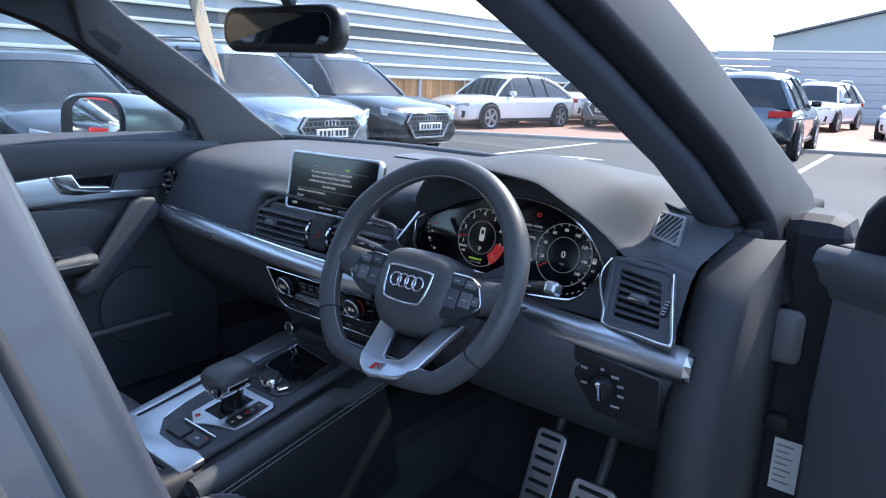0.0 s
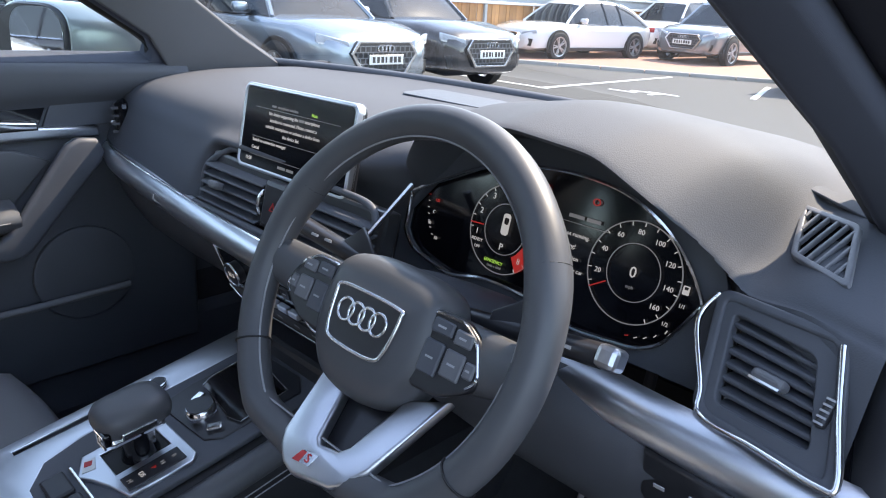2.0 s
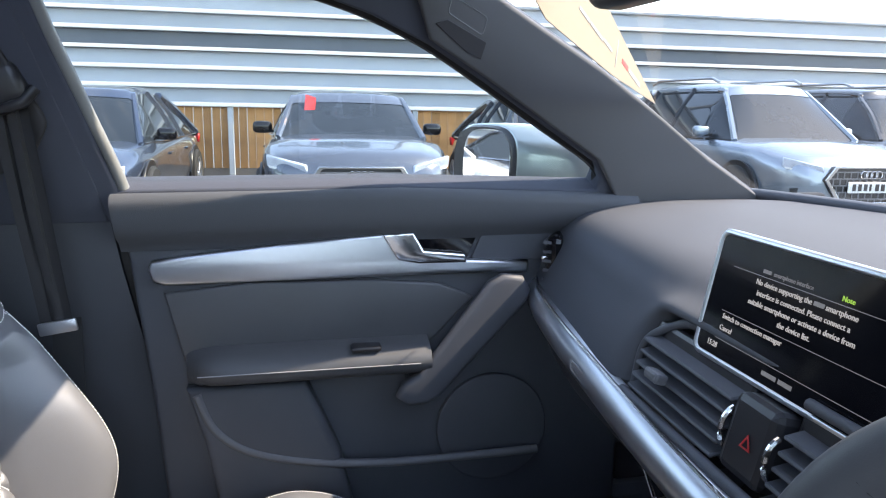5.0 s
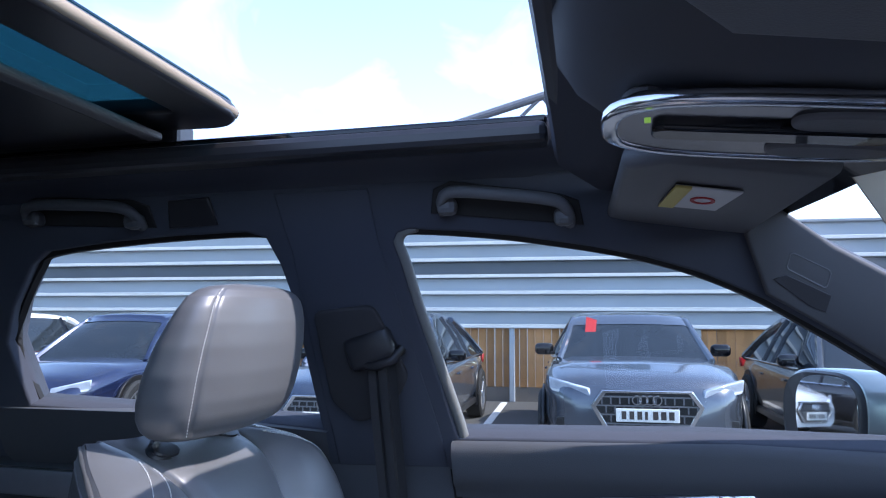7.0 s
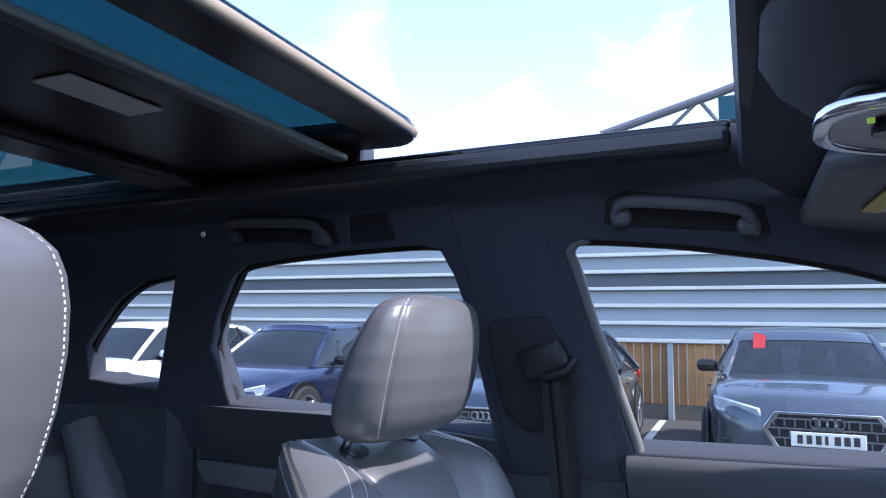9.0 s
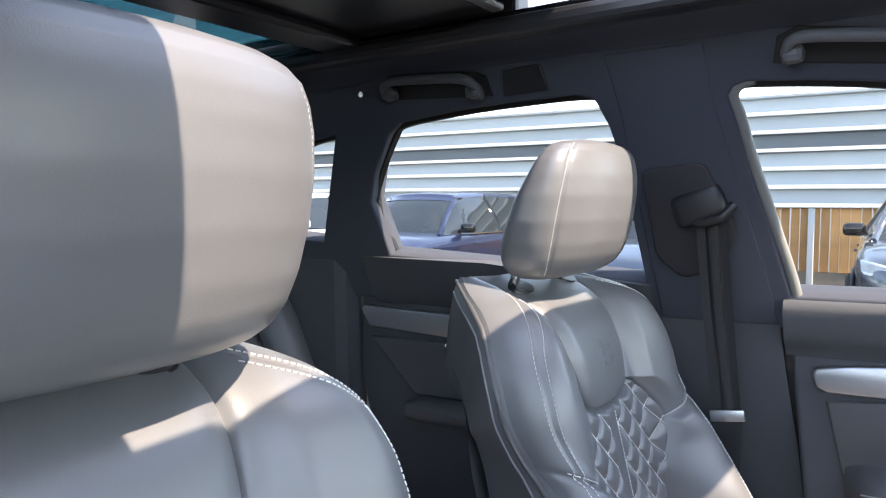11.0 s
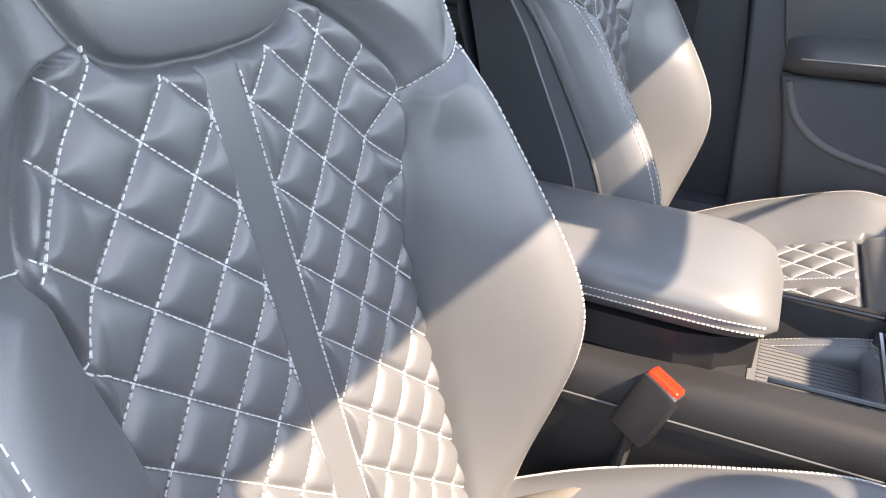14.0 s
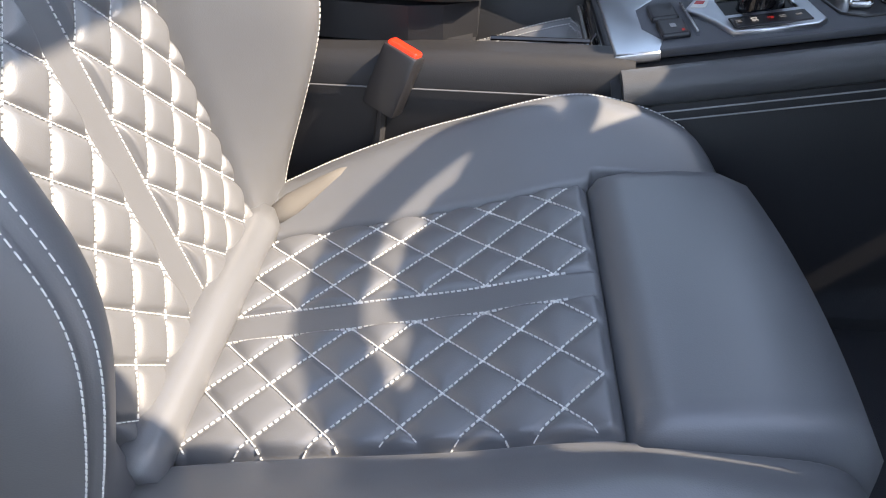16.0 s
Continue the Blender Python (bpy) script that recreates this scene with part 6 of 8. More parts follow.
    for x, y, w in ((0.0, 0.030, 0.006), (0.020, 0.022, 0.012), (0.028, 0.008, 0.010), (0.028, -0.010, 0.010), (0.018, -0.032, 0.014), (-0.030, 0.024, 0.010), (-0.032, -0.004, 0.010)):
        part("switch_mark", boxed((x, y, 0.0015), (w, 0.004, 0.001), None, 0, 1, lm), GREY_METAL, ls)
    infotainment()
    climate()
    pedals()


def cluster(cl, M, k):
    P = lambda x, z, d=0.0015: M @ Matrix.Translation((x, z * k, d))

    def ring(x, z, r, w, mat_, a0=0, a1=360):
        n = 72
        A = np.radians(np.linspace(a0, a1, n))
        if a1 - a0 >= 360:
            return part("dial_ring", plate([(r * math.cos(a), r * math.sin(a)) for a in A[:-1]], [[((r - w) * math.cos(a), (r - w) * math.sin(a)) for a in A[:-1]]], 0.0006, P(x, z)), mat_, cl)
        return part("dial_arc", plate([(r * math.cos(a), r * math.sin(a)) for a in A] + [((r - w) * math.cos(a), (r - w) * math.sin(a)) for a in A[::-1]], [], 0.0006, P(x, z)), mat_, cl)

    R = 0.054
    tx, sx, zc = 0.328, 0.501, 1.022
    for x in (tx, sx):
        ring(x, zc, R, 0.0012, GLOW_DIM)
        ring(x, zc, R * 0.57, 0.0009, GLOW_DIM)
    ring(tx, zc, R, 0.020, GLOW_RED, -58, -10)
    for j, t in enumerate("12345678"):
        a = radians(196 - j * 34.5)
        words(t, 0.0102, P(tx + 0.0425 * math.cos(a), zc + 0.0425 * math.sin(a)), GLOW_WHITE, cl, "dial_figure")
    for j, t in enumerate(("20", "40", "60", "80", "100", "120", "140", "160")):
        a = radians(192 - j * 33)
        words(t, 0.0078, P(sx + 0.041 * math.cos(a), zc + 0.041 * math.sin(a)), GLOW_WHITE, cl, "dial_figure")
    for x in (tx, sx):
        for j in range(17):
            a = radians(205 - j * 16.5)
            part("dial_tick", boxed((0, 0, 0), (0.0045, 0.0009, 0.0006), None, 0, 1, P(x, zc) @ Matrix.Rotation(a, 4, "Z") @ Matrix.Translation((R - 0.003, 0, 0))), GLOW_WHITE, cl)
    words("P", 0.0115, P(tx, zc - 0.021), GLOW_WHITE, cl, "gear_letter")
    words("0", 0.017, P(sx, zc), GLOW_WHITE, cl, "speed_figure")
    words("mph", 0.0050, P(sx, zc - 0.015), GLOW_DIM, cl, "unit_word")
    part("needle", boxed((0, 0, 0), (0.021, 0.0014, 0.0006), None, 0, 1, P(tx, zc, 0.002) @ Matrix.Rotation(radians(183), 4, "Z") @ Matrix.Translation((0.043, 0, 0))), GLOW_RED, cl, "red needle")
    part("needle", boxed((0, 0, 0), (0.021, 0.0014, 0.0006), None, 0, 1, P(sx, zc, 0.002) @ Matrix.Rotation(radians(212), 4, "Z") @ Matrix.Translation((0.043, 0, 0))), GLOW_RED, cl, "red needle")
    part("car_symbol", plate(rounded(0.011, 0.026, 0.004), [rounded(0.007, 0.008, 0.002, cy=0.004)], 0.0006, P(tx, zc + 0.006)), GLOW_WHITE, cl)
    words("READY", 0.0055, P(tx - 0.038, zc - 0.021), GLOW_WHITE, cl)
    words("OFF", 0.0050, P(tx - 0.036, zc - 0.029), GLOW_WHITE, cl)
    words("EFFICIENCY", 0.0055, P(tx - 0.006, zc - 0.040), GLOW_GREEN, cl)
    words("1/min x 1000", 0.0042, P(tx - 0.004, zc - 0.0455), GLOW_DIM, cl)
    words("42605", 0.0072, P(0.402, zc - 0.044), GLOW_WHITE, cl)
    words("ml", 0.0055, P(0.420, zc - 0.045), GLOW_WHITE, cl)
    words("15:28", 0.0072, P(0.396, zc - 0.058), GLOW_WHITE, cl)
    part("warning_symbol", plate([(-0.003, -0.005), (0.003, -0.005), (0.002, 0.005), (-0.002, 0.005)], [], 0.0006, P(0.415, zc - 0.058)), GLOW_RED, cl)
    for x, z in ((0.372, 1.082), (0.440, 1.080)):
        part("warning_symbol", plate([(0.005 * math.cos(a), 0.004 * math.sin(a)) for a in np.linspace(0, 6.28, 14)], [[(0.0035 * math.cos(a), 0.0027 * math.sin(a)) for a in np.linspace(0, 6.28, 14)]], 0.0006, P(x, z)), GLOW_RED, cl)
    for x, wd in ((0.420, 0.020), (0.442, 0.018)):
        part("station_bar", boxed((0, 0, 0), (wd, 0.0040, 0.0004), None, 0, 1, P(x, 1.060)), GLOW_DIM, cl)
    part("rule", boxed((0, 0, 0), (0.075, 0.0006, 0.0004), None, 0, 1, P(0.425, 1.053)), GLOW_DIM, cl)
    for j, t in enumerate(("System not running.", "Warning!", "Switch ignition", "off before leaving car")):
        words(t, 0.0068, P(0.415, 1.041 - 0.0125 * j), GLOW_WHITE, cl)
    words("130", 0.0055, P(0.212, 1.030), GLOW_RED, cl)
    words("90", 0.0058, P(0.206, 1.000), GLOW_WHITE, cl)
    words("50", 0.0058, P(0.222, 0.984), GLOW_WHITE, cl)
    words("C", 0.0060, P(0.210, 1.015), GLOW_WHITE, cl)
    for j in range(7):
        part("dial_tick", boxed((0, 0, 0), (0.003, 0.0008, 0.0006), None, 0, 1, P(0.197 + 0.0012 * j * j * 0.4, 1.035 - 0.008 * j)), GLOW_RED if j < 1 else GLOW_WHITE, cl)
    for j, t in enumerate(("1/1", "1/2")):
        words(t, 0.0058, P(0.560 - 0.012 * j, 1.006 - 0.022 * j), GLOW_WHITE, cl)
    part("fuel_symbol", plate(rounded(0.007, 0.009, 0.001), [rounded(0.004, 0.003, 0.0005, cy=0.002)], 0.0006, P(0.560, 1.022)), GLOW_WHITE, cl)
    for j in range(5):
        part("dial_tick", boxed((0, 0, 0), (0.004, 0.0009, 0.0006), Matrix.Rotation(radians(20 + 12 * j), 3, "Z"), 0, 1, P(0.512 + 0.010 * j, 0.960 + 0.0018 * j * j * 0.6)), GLOW_RED if j == 0 else GLOW_WHITE, cl)


def infotainment():
    s = thing("centre_screen", "free-standing central touch screen in a satin frame", "screen")
    m = quad_frame((-0.136, 1.008, 1.143), (0.126, 1.011, 1.145), (-0.128, 0.982, 1.022))
    w, h = 0.262, 0.122
    part("bezel", plate(rounded(w, h, 0.010, cx=w / 2, cy=-h / 2), [rounded(w - 0.004, h - 0.004, 0.009, cx=w / 2, cy=-h / 2)], 0.014, m @ Matrix.Translation((0, 0, -0.007)), 0.002), ALU, s, "satin aluminium frame", 60)
    part("rear_shell", plate(rounded(w - 0.002, h - 0.002, 0.010, cx=w / 2, cy=-h / 2), [], 0.012, m @ Matrix.Translation((0, 0, -0.012)), 0.003), SMOOTH_BLACK, s)
    part("panel", plate(rounded(w - 0.004, h - 0.004, 0.009, cx=w / 2, cy=-h / 2), [], 0.003, m @ Matrix.Translation((0, 0, -0.003))), SCREEN, s)
    part("stand", boxed((w / 2, -h - 0.008, -0.022), (0.10, 0.05, 0.02), None, 0.005, 2, m), SMOOTH_BLACK, s)
    T = lambda x, y: m @ Matrix.Translation((x, y, -0.0012))
    words("smartphone interface", 0.0058, T(0.112, -0.026), GLOW_DIM, s)
    part("brand_bar", boxed((0, 0, 0), (0.011, 0.0032, 0.0004), None, 0, 1, T(0.078, -0.026)), GLOW_DIM, s)
    words("Note", 0.0062, T(0.175, -0.026), GLOW_GREEN, s)
    for j, t in enumerate(("No device supporting the        smartphone", "interface is connected. Please connect a", "suitable smartphone or activate a device from", "the device list.")):
        words(t, 0.0070, T(0.128, -0.037 - 0.0095 * j), GLOW_WHITE, s)
    part("brand_bar", boxed((0, 0, 0), (0.012, 0.0036, 0.0004), None, 0, 1, T(0.1475, -0.037)), GLOW_DIM, s)
    words("Switch to connection manager", 0.0070, T(0.033, -0.079), GLOW_WHITE, s, align="LEFT")
    words("Cancel", 0.0070, T(0.033, -0.090), GLOW_WHITE, s, align="LEFT")
    words("15:28", 0.0075, T(0.020, -0.108), GLOW_WHITE, s, align="LEFT")
    for x, wd in ((0.115, 0.019), (0.136, 0.017)):
        part("station_bar", boxed((0, 0, 0), (wd, 0.0038, 0.0004), None, 0, 1, T(x, -0.109)), GLOW_DIM, s)
    for y in (-0.031, -0.074, -0.101):
        part("rule", boxed((w / 2, y, -0.0012), (w - 0.06, 0.0006, 0.0004), None, 0, 1, m), GLOW_DIM, s)


def climate():
    c = thing("climate_panel", "black climate control panel with two ringed knobs", "climate panel")
    m = quad_frame((-0.158, 0.948, 0.892), (0.168, 0.950, 0.892), (-0.150, 0.962, 0.838))
    part("fascia", plate([(0, 0), (0.326, 0), (0.312, -0.052), (0.298, -0.060), (0.028, -0.060), (0.014, -0.052)], [], 0.012, m @ Matrix.Translation((0, 0, -0.006)), 0.002), GLOSS_BLACK, c)
    part("fascia_rim", tube([tuple(m @ Vector((x, y, 0.001))) for x, y in ((0.0, 0), (0.326, 0), (0.312, -0.052), (0.298, -0.060), (0.028, -0.060), (0.014, -0.052), (0.0, 0))], 0.0013, 6), CHROME, c)
    for x in (0.060, 0.270):
        kn = part("knob", tube([tuple(m @ Vector((x, -0.029, z))) for z in (0.0, 0.014)], 0.0185, 28), SMOOTH_BLACK, c, "round temperature knob", 40)
        part("knob_ring", tube([tuple(m @ Vector((x + 0.0188 * math.cos(a), -0.029 + 0.0188 * math.sin(a), 0.013))) for a in np.linspace(0, 2 * math.pi, 36, endpoint=False)], 0.0026, 8, closed=True), CHROME, kn, "chrome knob ring", 60)
        words("21.5" if x < 0.1 else "20.5", 0.0105, m @ Matrix.Translation((x, -0.029, 0.0146)), GLOW_WHITE, kn, "temperature_figure")
    part("red_arc", tube([tuple(m @ Vector((0.270 + 0.023 * math.cos(a), -0.029 + 0.023 * math.sin(a), 0.002))) for a in np.linspace(-0.9, 0.9, 14)], 0.0012, 6), INK_RED, c)
    for j in range(5):
        part("mode_key", boxed((0.115 + 0.025 * j, -0.022, 0.001), (0.021, 0.018, 0.003), None, 0.001, 1, m), SMOOTH_BLACK, c)
        part("key_mark", boxed((0.115 + 0.025 * j, -0.022, 0.003), (0.008, 0.0015, 0.0006), None, 0, 1, m), GREY_METAL, c)
        part("toggle_key", boxed((0.103 + 0.027 * j, -0.047, 0.006), (0.024, 0.010, 0.010), None, 0.002, 2, m), ALU, c, "satin toggle key")
    # lower switch row
    r = quad_frame((-0.150, 0.968, 0.822), (0.160, 0.970, 0.822), (-0.145, 0.985, 0.79))
    part("switch_strip", plate([(0, 0), (0.310, 0), (0.298, -0.022), (0.285, -0.028), (0.025, -0.028), (0.012, -0.022)], [], 0.010, r @ Matrix.Translation((0, 0, -0.005)), 0.002), SMOOTH_BLACK, c)
    part("switch_strip_rim", tube([tuple(r @ Vector((x, y, 0.002))) for x, y in ((0.0, 0.002), (0.012, -0.022), (0.025, -0.028), (0.285, -0.028), (0.298, -0.022), (0.312, 0.002))], 0.0016, 6), CHROME, c)
    for j in range(6):
        part("key_mark", boxed((0.045 + 0.044 * j, -0.013, 0.001), (0.012, 0.004, 0.0006), None, 0, 1, r), GREY_METAL, c)
    rw = [[(x, y, z) for y, z in ((0.99, 0.91), (0.975, 0.86), (0.985, 0.80), (1.02, 0.755), (1.03, 0.70))] for x in np.linspace(-0.175, 0.185, 8)]
    part("panel_body", skin(rw), PLASTIC, c, "black centre stack", 60)
    part("rear_tray", boxed((0.0, 1.005, 0.735), (0.26, 0.06, 0.05), None, 0.01), SMOOTH_BLACK, c)
    st = part("power_socket", tube([(-0.105, 0.985, 0.752), (-0.105, 0.960, 0.760)], 0.0125, 20), SMOOTH_BLACK, c, "round power socket", 40)
    part("socket_ring", tube([(-0.105 + 0.0125 * math.cos(a), 0.960, 0.760 + 0.0125 * math.sin(a)) for a in np.linspace(0, 2 * math.pi, 24, endpoint=False)], 0.002, 6, closed=True, up=(0, 1, 0)), CHROME, st)


def pedals():
    for x, w, h, y, z, lab in ((0.555, 0.085, 0.070, 1.15, 0.525, "brake pedal with metal and rubber bars"), (0.405, 0.065, 0.17, 1.22, 0.500, "long pedal plate with metal and rubber bars")):
        p = thing("pedal", lab, "pedal", "pedals")
        m = frame_of((x, y, z), (1, 0, 0), (0, 0.45, 1))
        part("pad", plate(rounded(w, h, 0.012), [], 0.012, m, 0.004), ALU, p)
        n = max(3, int(h / 0.022))
        for j in range(n):
            part("rubber_bar", boxed((0, -h / 2 + h * (j + 0.5) / n, 0.008), (w * 0.72, 0.008, 0.006), None, 0.002, 1, m), RUBBER, p)
        part("arm", tube([tuple(m @ Vector((0, 0, -0.01))), (x, y + 0.12, z + 0.18), (x, y + 0.14, 0.80)], 0.010, 8), PLASTIC, p)
        part("foot", tube([tuple(m @ Vector((0, -h / 2, -0.005))), (x, y + 0.02, 0.33)], 0.008, 6), PLASTIC, p)


def steering_wheel():
    w = thing("steering_wheel", "flat-bottomed black leather steering wheel with silver spokes", "steering wheel")
    W = frame_of((0.372, 0.84, 1.01), (1, 0, 0), (0, math.sin(radians(28)), math.cos(radians(28))))
    # local: x right, y up the wheel, z towards the driver
    path, rad = [], []
    n = 96
    for i in range(n):
        a = 2 * math.pi * i / n
        x, y = 0.180 * math.cos(a), 0.180 * math.sin(a)
        if y < -0.145:
            y = -0.145 - (abs(y) - 0.145) * 0.32
            x *= 1.02
        path.append(tuple(W @ Vector((x, y, 0))))
        da = min(abs(a - radians(25)), abs(a - radians(155)))
        rad.append(0.0172 + 0.0022 * math.exp(-(da / 0.22) ** 2))
    part("rim", tube(path, rad, 18, closed=True, squash=1.05, up=tuple(W.to_3x3() @ Vector((0, 0, 1)))), RIM_LEATHER, w, "black leather rim", 170)
    inner = [tuple(W @ Vector((0.1635 * math.cos(a), max(0.1635 * math.sin(a), -0.134), 0.006))) for a in np.linspace(0, 2 * math.pi, 160, endpoint=False)]
    part("rim_seam", tube(inner, 0.0011, 5, closed=True), THREAD_GREY, w, "grey stitched rim seam")
    for ang in (28, 152, 212, 328):
        a = radians(ang)
        c = Vector((0.18 * math.cos(a), 0.18 * math.sin(a), 0))
        ring = [tuple(W @ (c + Vector((math.cos(a) * 0.0183 * math.cos(b), math.sin(a) * 0.0183 * math.cos(b), 0.0188 * math.sin(b))))) for b in np.linspace(0, 2 * math.pi, 20, endpoint=False)]
        part("rim_joint", tube(ring, 0.0012, 5, closed=True), RUBBER, w)
    # boss, set a little lower than the rim's centre
    Wb = W @ Matrix.Translation((0, -0.027, -0.029))
    sec = []
    shape = [(-0.078, 0.040), (-0.070, 0.058), (-0.045, 0.068), (0.0, 0.071), (0.045, 0.068), (0.070, 0.058), (0.078, 0.040), (0.080, 0.005), (0.072, -0.030), (0.050, -0.056), (0.025, -0.066), (0, -0.068), (-0.025, -0.066), (-0.050, -0.056), (-0.072, -0.030), (-0.080, 0.005)]
    sh = spline([(p[0], p[1], 0) for p in shape + shape[:1]], 65)[:-1]
    for kk, z in ((0.80, -0.035), (0.98, -0.012), (1.0, 0.006), (0.97, 0.020), (0.90, 0.030), (0.78, 0.0365), (0.55, 0.040), (0.2, 0.0415)):
        sec.append([tuple(Wb @ Vector((p[0] * kk, p[1] * kk, z))) for p in sh])
    part("boss", to_bm(skin(sec, closed=True, caps=True)), RIM_LEATHER, w, "padded black airbag boss", 60)
    bd = [(-0.044, 0.020), (-0.036, 0.030), (0.036, 0.030), (0.044, 0.020), (0.039, -0.018), (0.026, -0.030), (-0.026, -0.030), (-0.039, -0.018)]
    bs = spline([(p[0] * 1.02, p[1] * 0.88, 0) for p in bd + bd[:1]], 49)
    Bm = Wb @ Matrix.Translation((0, 0.006, 0.041))
    part("badge_panel", plate([tuple(p[:2]) for p in bs[:-1]], [], 0.003, Bm), SMOOTH_BLACK, w)
    part("badge_frame", tube([tuple(Bm @ Vector((p[0], p[1], 0.0015))) for p in bs[:-1]], 0.0021, 7, closed=True), CHROME, w, "chrome badge outline", 60)
    for j in range(4):
        part("badge_ring", tube([tuple(Bm @ Vector(((j - 1.5) * 0.0153 + 0.0105 * math.cos(a), 0.005 + 0.0105 * math.sin(a), 0.0025))) for a in np.linspace(0, 2 * math.pi, 28, endpoint=False)], 0.0016, 7, closed=True), CHROME, w, "chrome interlocked ring", 60)
    # side spokes with switch pods
    for sg in (-1, 1):
        rows = []
        for t in np.linspace(0, 1, 8):
            x = sg * (0.060 + 0.108 * t)
            hh = 0.034 - 0.010 * t
            cy = 0.012 + 0.012 * t
            rows.append([tuple(Wb @ Vector((x, cy + hh * math.cos(a), 0.0 + 0.024 * t + 0.014 * math.sin(a)))) for a in np.linspace(0, 2 * math.pi, 16, endpoint=False)])
        part("side_spoke", skin(rows, closed=True), RIM_LEATHER, w, smooth=60)
        pod = soften([(sg * 0.068, 0.044), (sg * 0.104, 0.044), (sg * 0.122, 0.034), (sg * 0.136, 0.006), (sg * 0.126, -0.006), (sg * 0.100, -0.020), (sg * 0.068, -0.022)], 0.006, 4)
        Pm = Wb @ Matrix.Translation((0, 0, 0.024))
        pd = part("switch_pod", plate(pod, [], 0.010, Pm, 0.003), SMOOTH_BLACK, w, "black switch pod")
        part("pod_rim", tube([tuple(Pm @ Vector((p[0], p[1], 0.005))) for p in spline([(*q, 0) for q in pod[2:18]], 40)], 0.0016, 6), CHROME, pd)
        for kx, ky, ww, hh in ((0.084, 0.034, 0.024, 0.013), (0.109, 0.032, 0.020, 0.013), (0.082, 0.006, 0.022, 0.030), (0.107, 0.008, 0.022, 0.024), (0.125, 0.010, 0.011, 0.014)):
            b = part("switch_key", boxed((sg * kx, ky, 0.006), (ww, hh, 0.004), None, 0.0015, 1, Pm), PLASTIC if kx < 0.1 else PLASTIC_GREY, pd)
            part("key_mark", boxed((sg * kx, ky, 0.0085), (ww * 0.4, 0.0018, 0.0004), None, 0, 1, Pm), GREY_METAL, pd)
        part("paddle", plate([(sg * 0.085, -0.005), (sg * 0.145, -0.01), (sg * 0.150, 0.055), (sg * 0.120, 0.085), (sg * 0.085, 0.06)], [], 0.006, Wb @ Matrix.Translation((0, 0, -0.030)), 0.002), SMOOTH_BLACK, w, "shift paddle")
    # lower V spoke
    out = [(-0.046, -0.066), (-0.037, -0.145), (-0.029, -0.158), (-0.015, -0.167), (0.0, -0.170), (0.044, -0.160), (0.058, -0.149), (0.068, -0.132), (0.093, -0.052),
           (0.062, -0.066), (0.042, -0.127), (0.033, -0.137), (0.008, -0.142), (-0.001, -0.136), (-0.013, -0.084), (-0.022, -0.066)]
    VM = W @ Matrix.Translation((0, -0.158, 0.014)) @ Matrix.Rotation(radians(-24), 4, "X") @ Matrix.Translation((0, 0.158, 0))
    part("lower_spoke", plate(out, [], 0.014, VM, 0.004), ALU, w, "satin aluminium lower spoke", 60)
    part("spoke_web", plate([(-0.03, -0.05), (-0.01, -0.140), (0.04, -0.138), (0.075, -0.05)], [], 0.006, VM @ Matrix.Translation((0, 0, -0.016))), SMOOTH_BLACK, w)
    tg = VM @ Matrix.Translation((0.004, -0.1555, 0.0078)) @ Matrix.Rotation(radians(8), 4, "Z")
    bdg = part("s_badge", plate([(-0.012, -0.006), (-0.004, 0.006), (0.014, 0.006), (0.010, -0.006)], [], 0.001, tg), CHROME, w)
    part("badge_red", plate([(-0.012, -0.006), (-0.006, 0.005), (0.000, 0.005), (-0.003, -0.006)], [], 0.0016, tg), INK_RED, bdg)
    words("S", 0.012, tg @ Matrix.Translation((0.005, 0, 0.001)), INK_RED, bdg, "badge_letter")
    # column, stalks
    part("column", tube([tuple(W @ Vector((0, -0.01, z))) for z in (-0.02, -0.06, -0.12, -0.20)], [0.052, 0.056, 0.058, 0.058], 20), PLASTIC, w, smooth=60)
    for sg, zz in ((1, 0.0), (-1, 0.0)):
        pth = [W @ Vector((sg * 0.05, 0.018, -0.068)), W @ Vector((sg * 0.13, 0.028, -0.062)), W @ Vector((sg * 0.205, 0.036, -0.050))]
        st = part("stalk", tube(pth, [0.011, 0.012, 0.013], 10, squash=0.8), SMOOTH_BLACK, w, "black control stalk", 60)
        part("stalk_tip", boxed(tuple(W @ Vector((sg * 0.213, 0.037, -0.048))), (0.020, 0.020, 0.024), W.to_3x3(), 0.005, 2), ALU if sg > 0 else SMOOTH_BLACK, st, "pale stalk tip")
        for j in range(2):
            part("stalk_mark", boxed(tuple(W @ Vector((sg * (0.15 + 0.025 * j), 0.032, -0.042))), (0.010, 0.003, 0.003), W.to_3x3()), GREY_METAL, st)


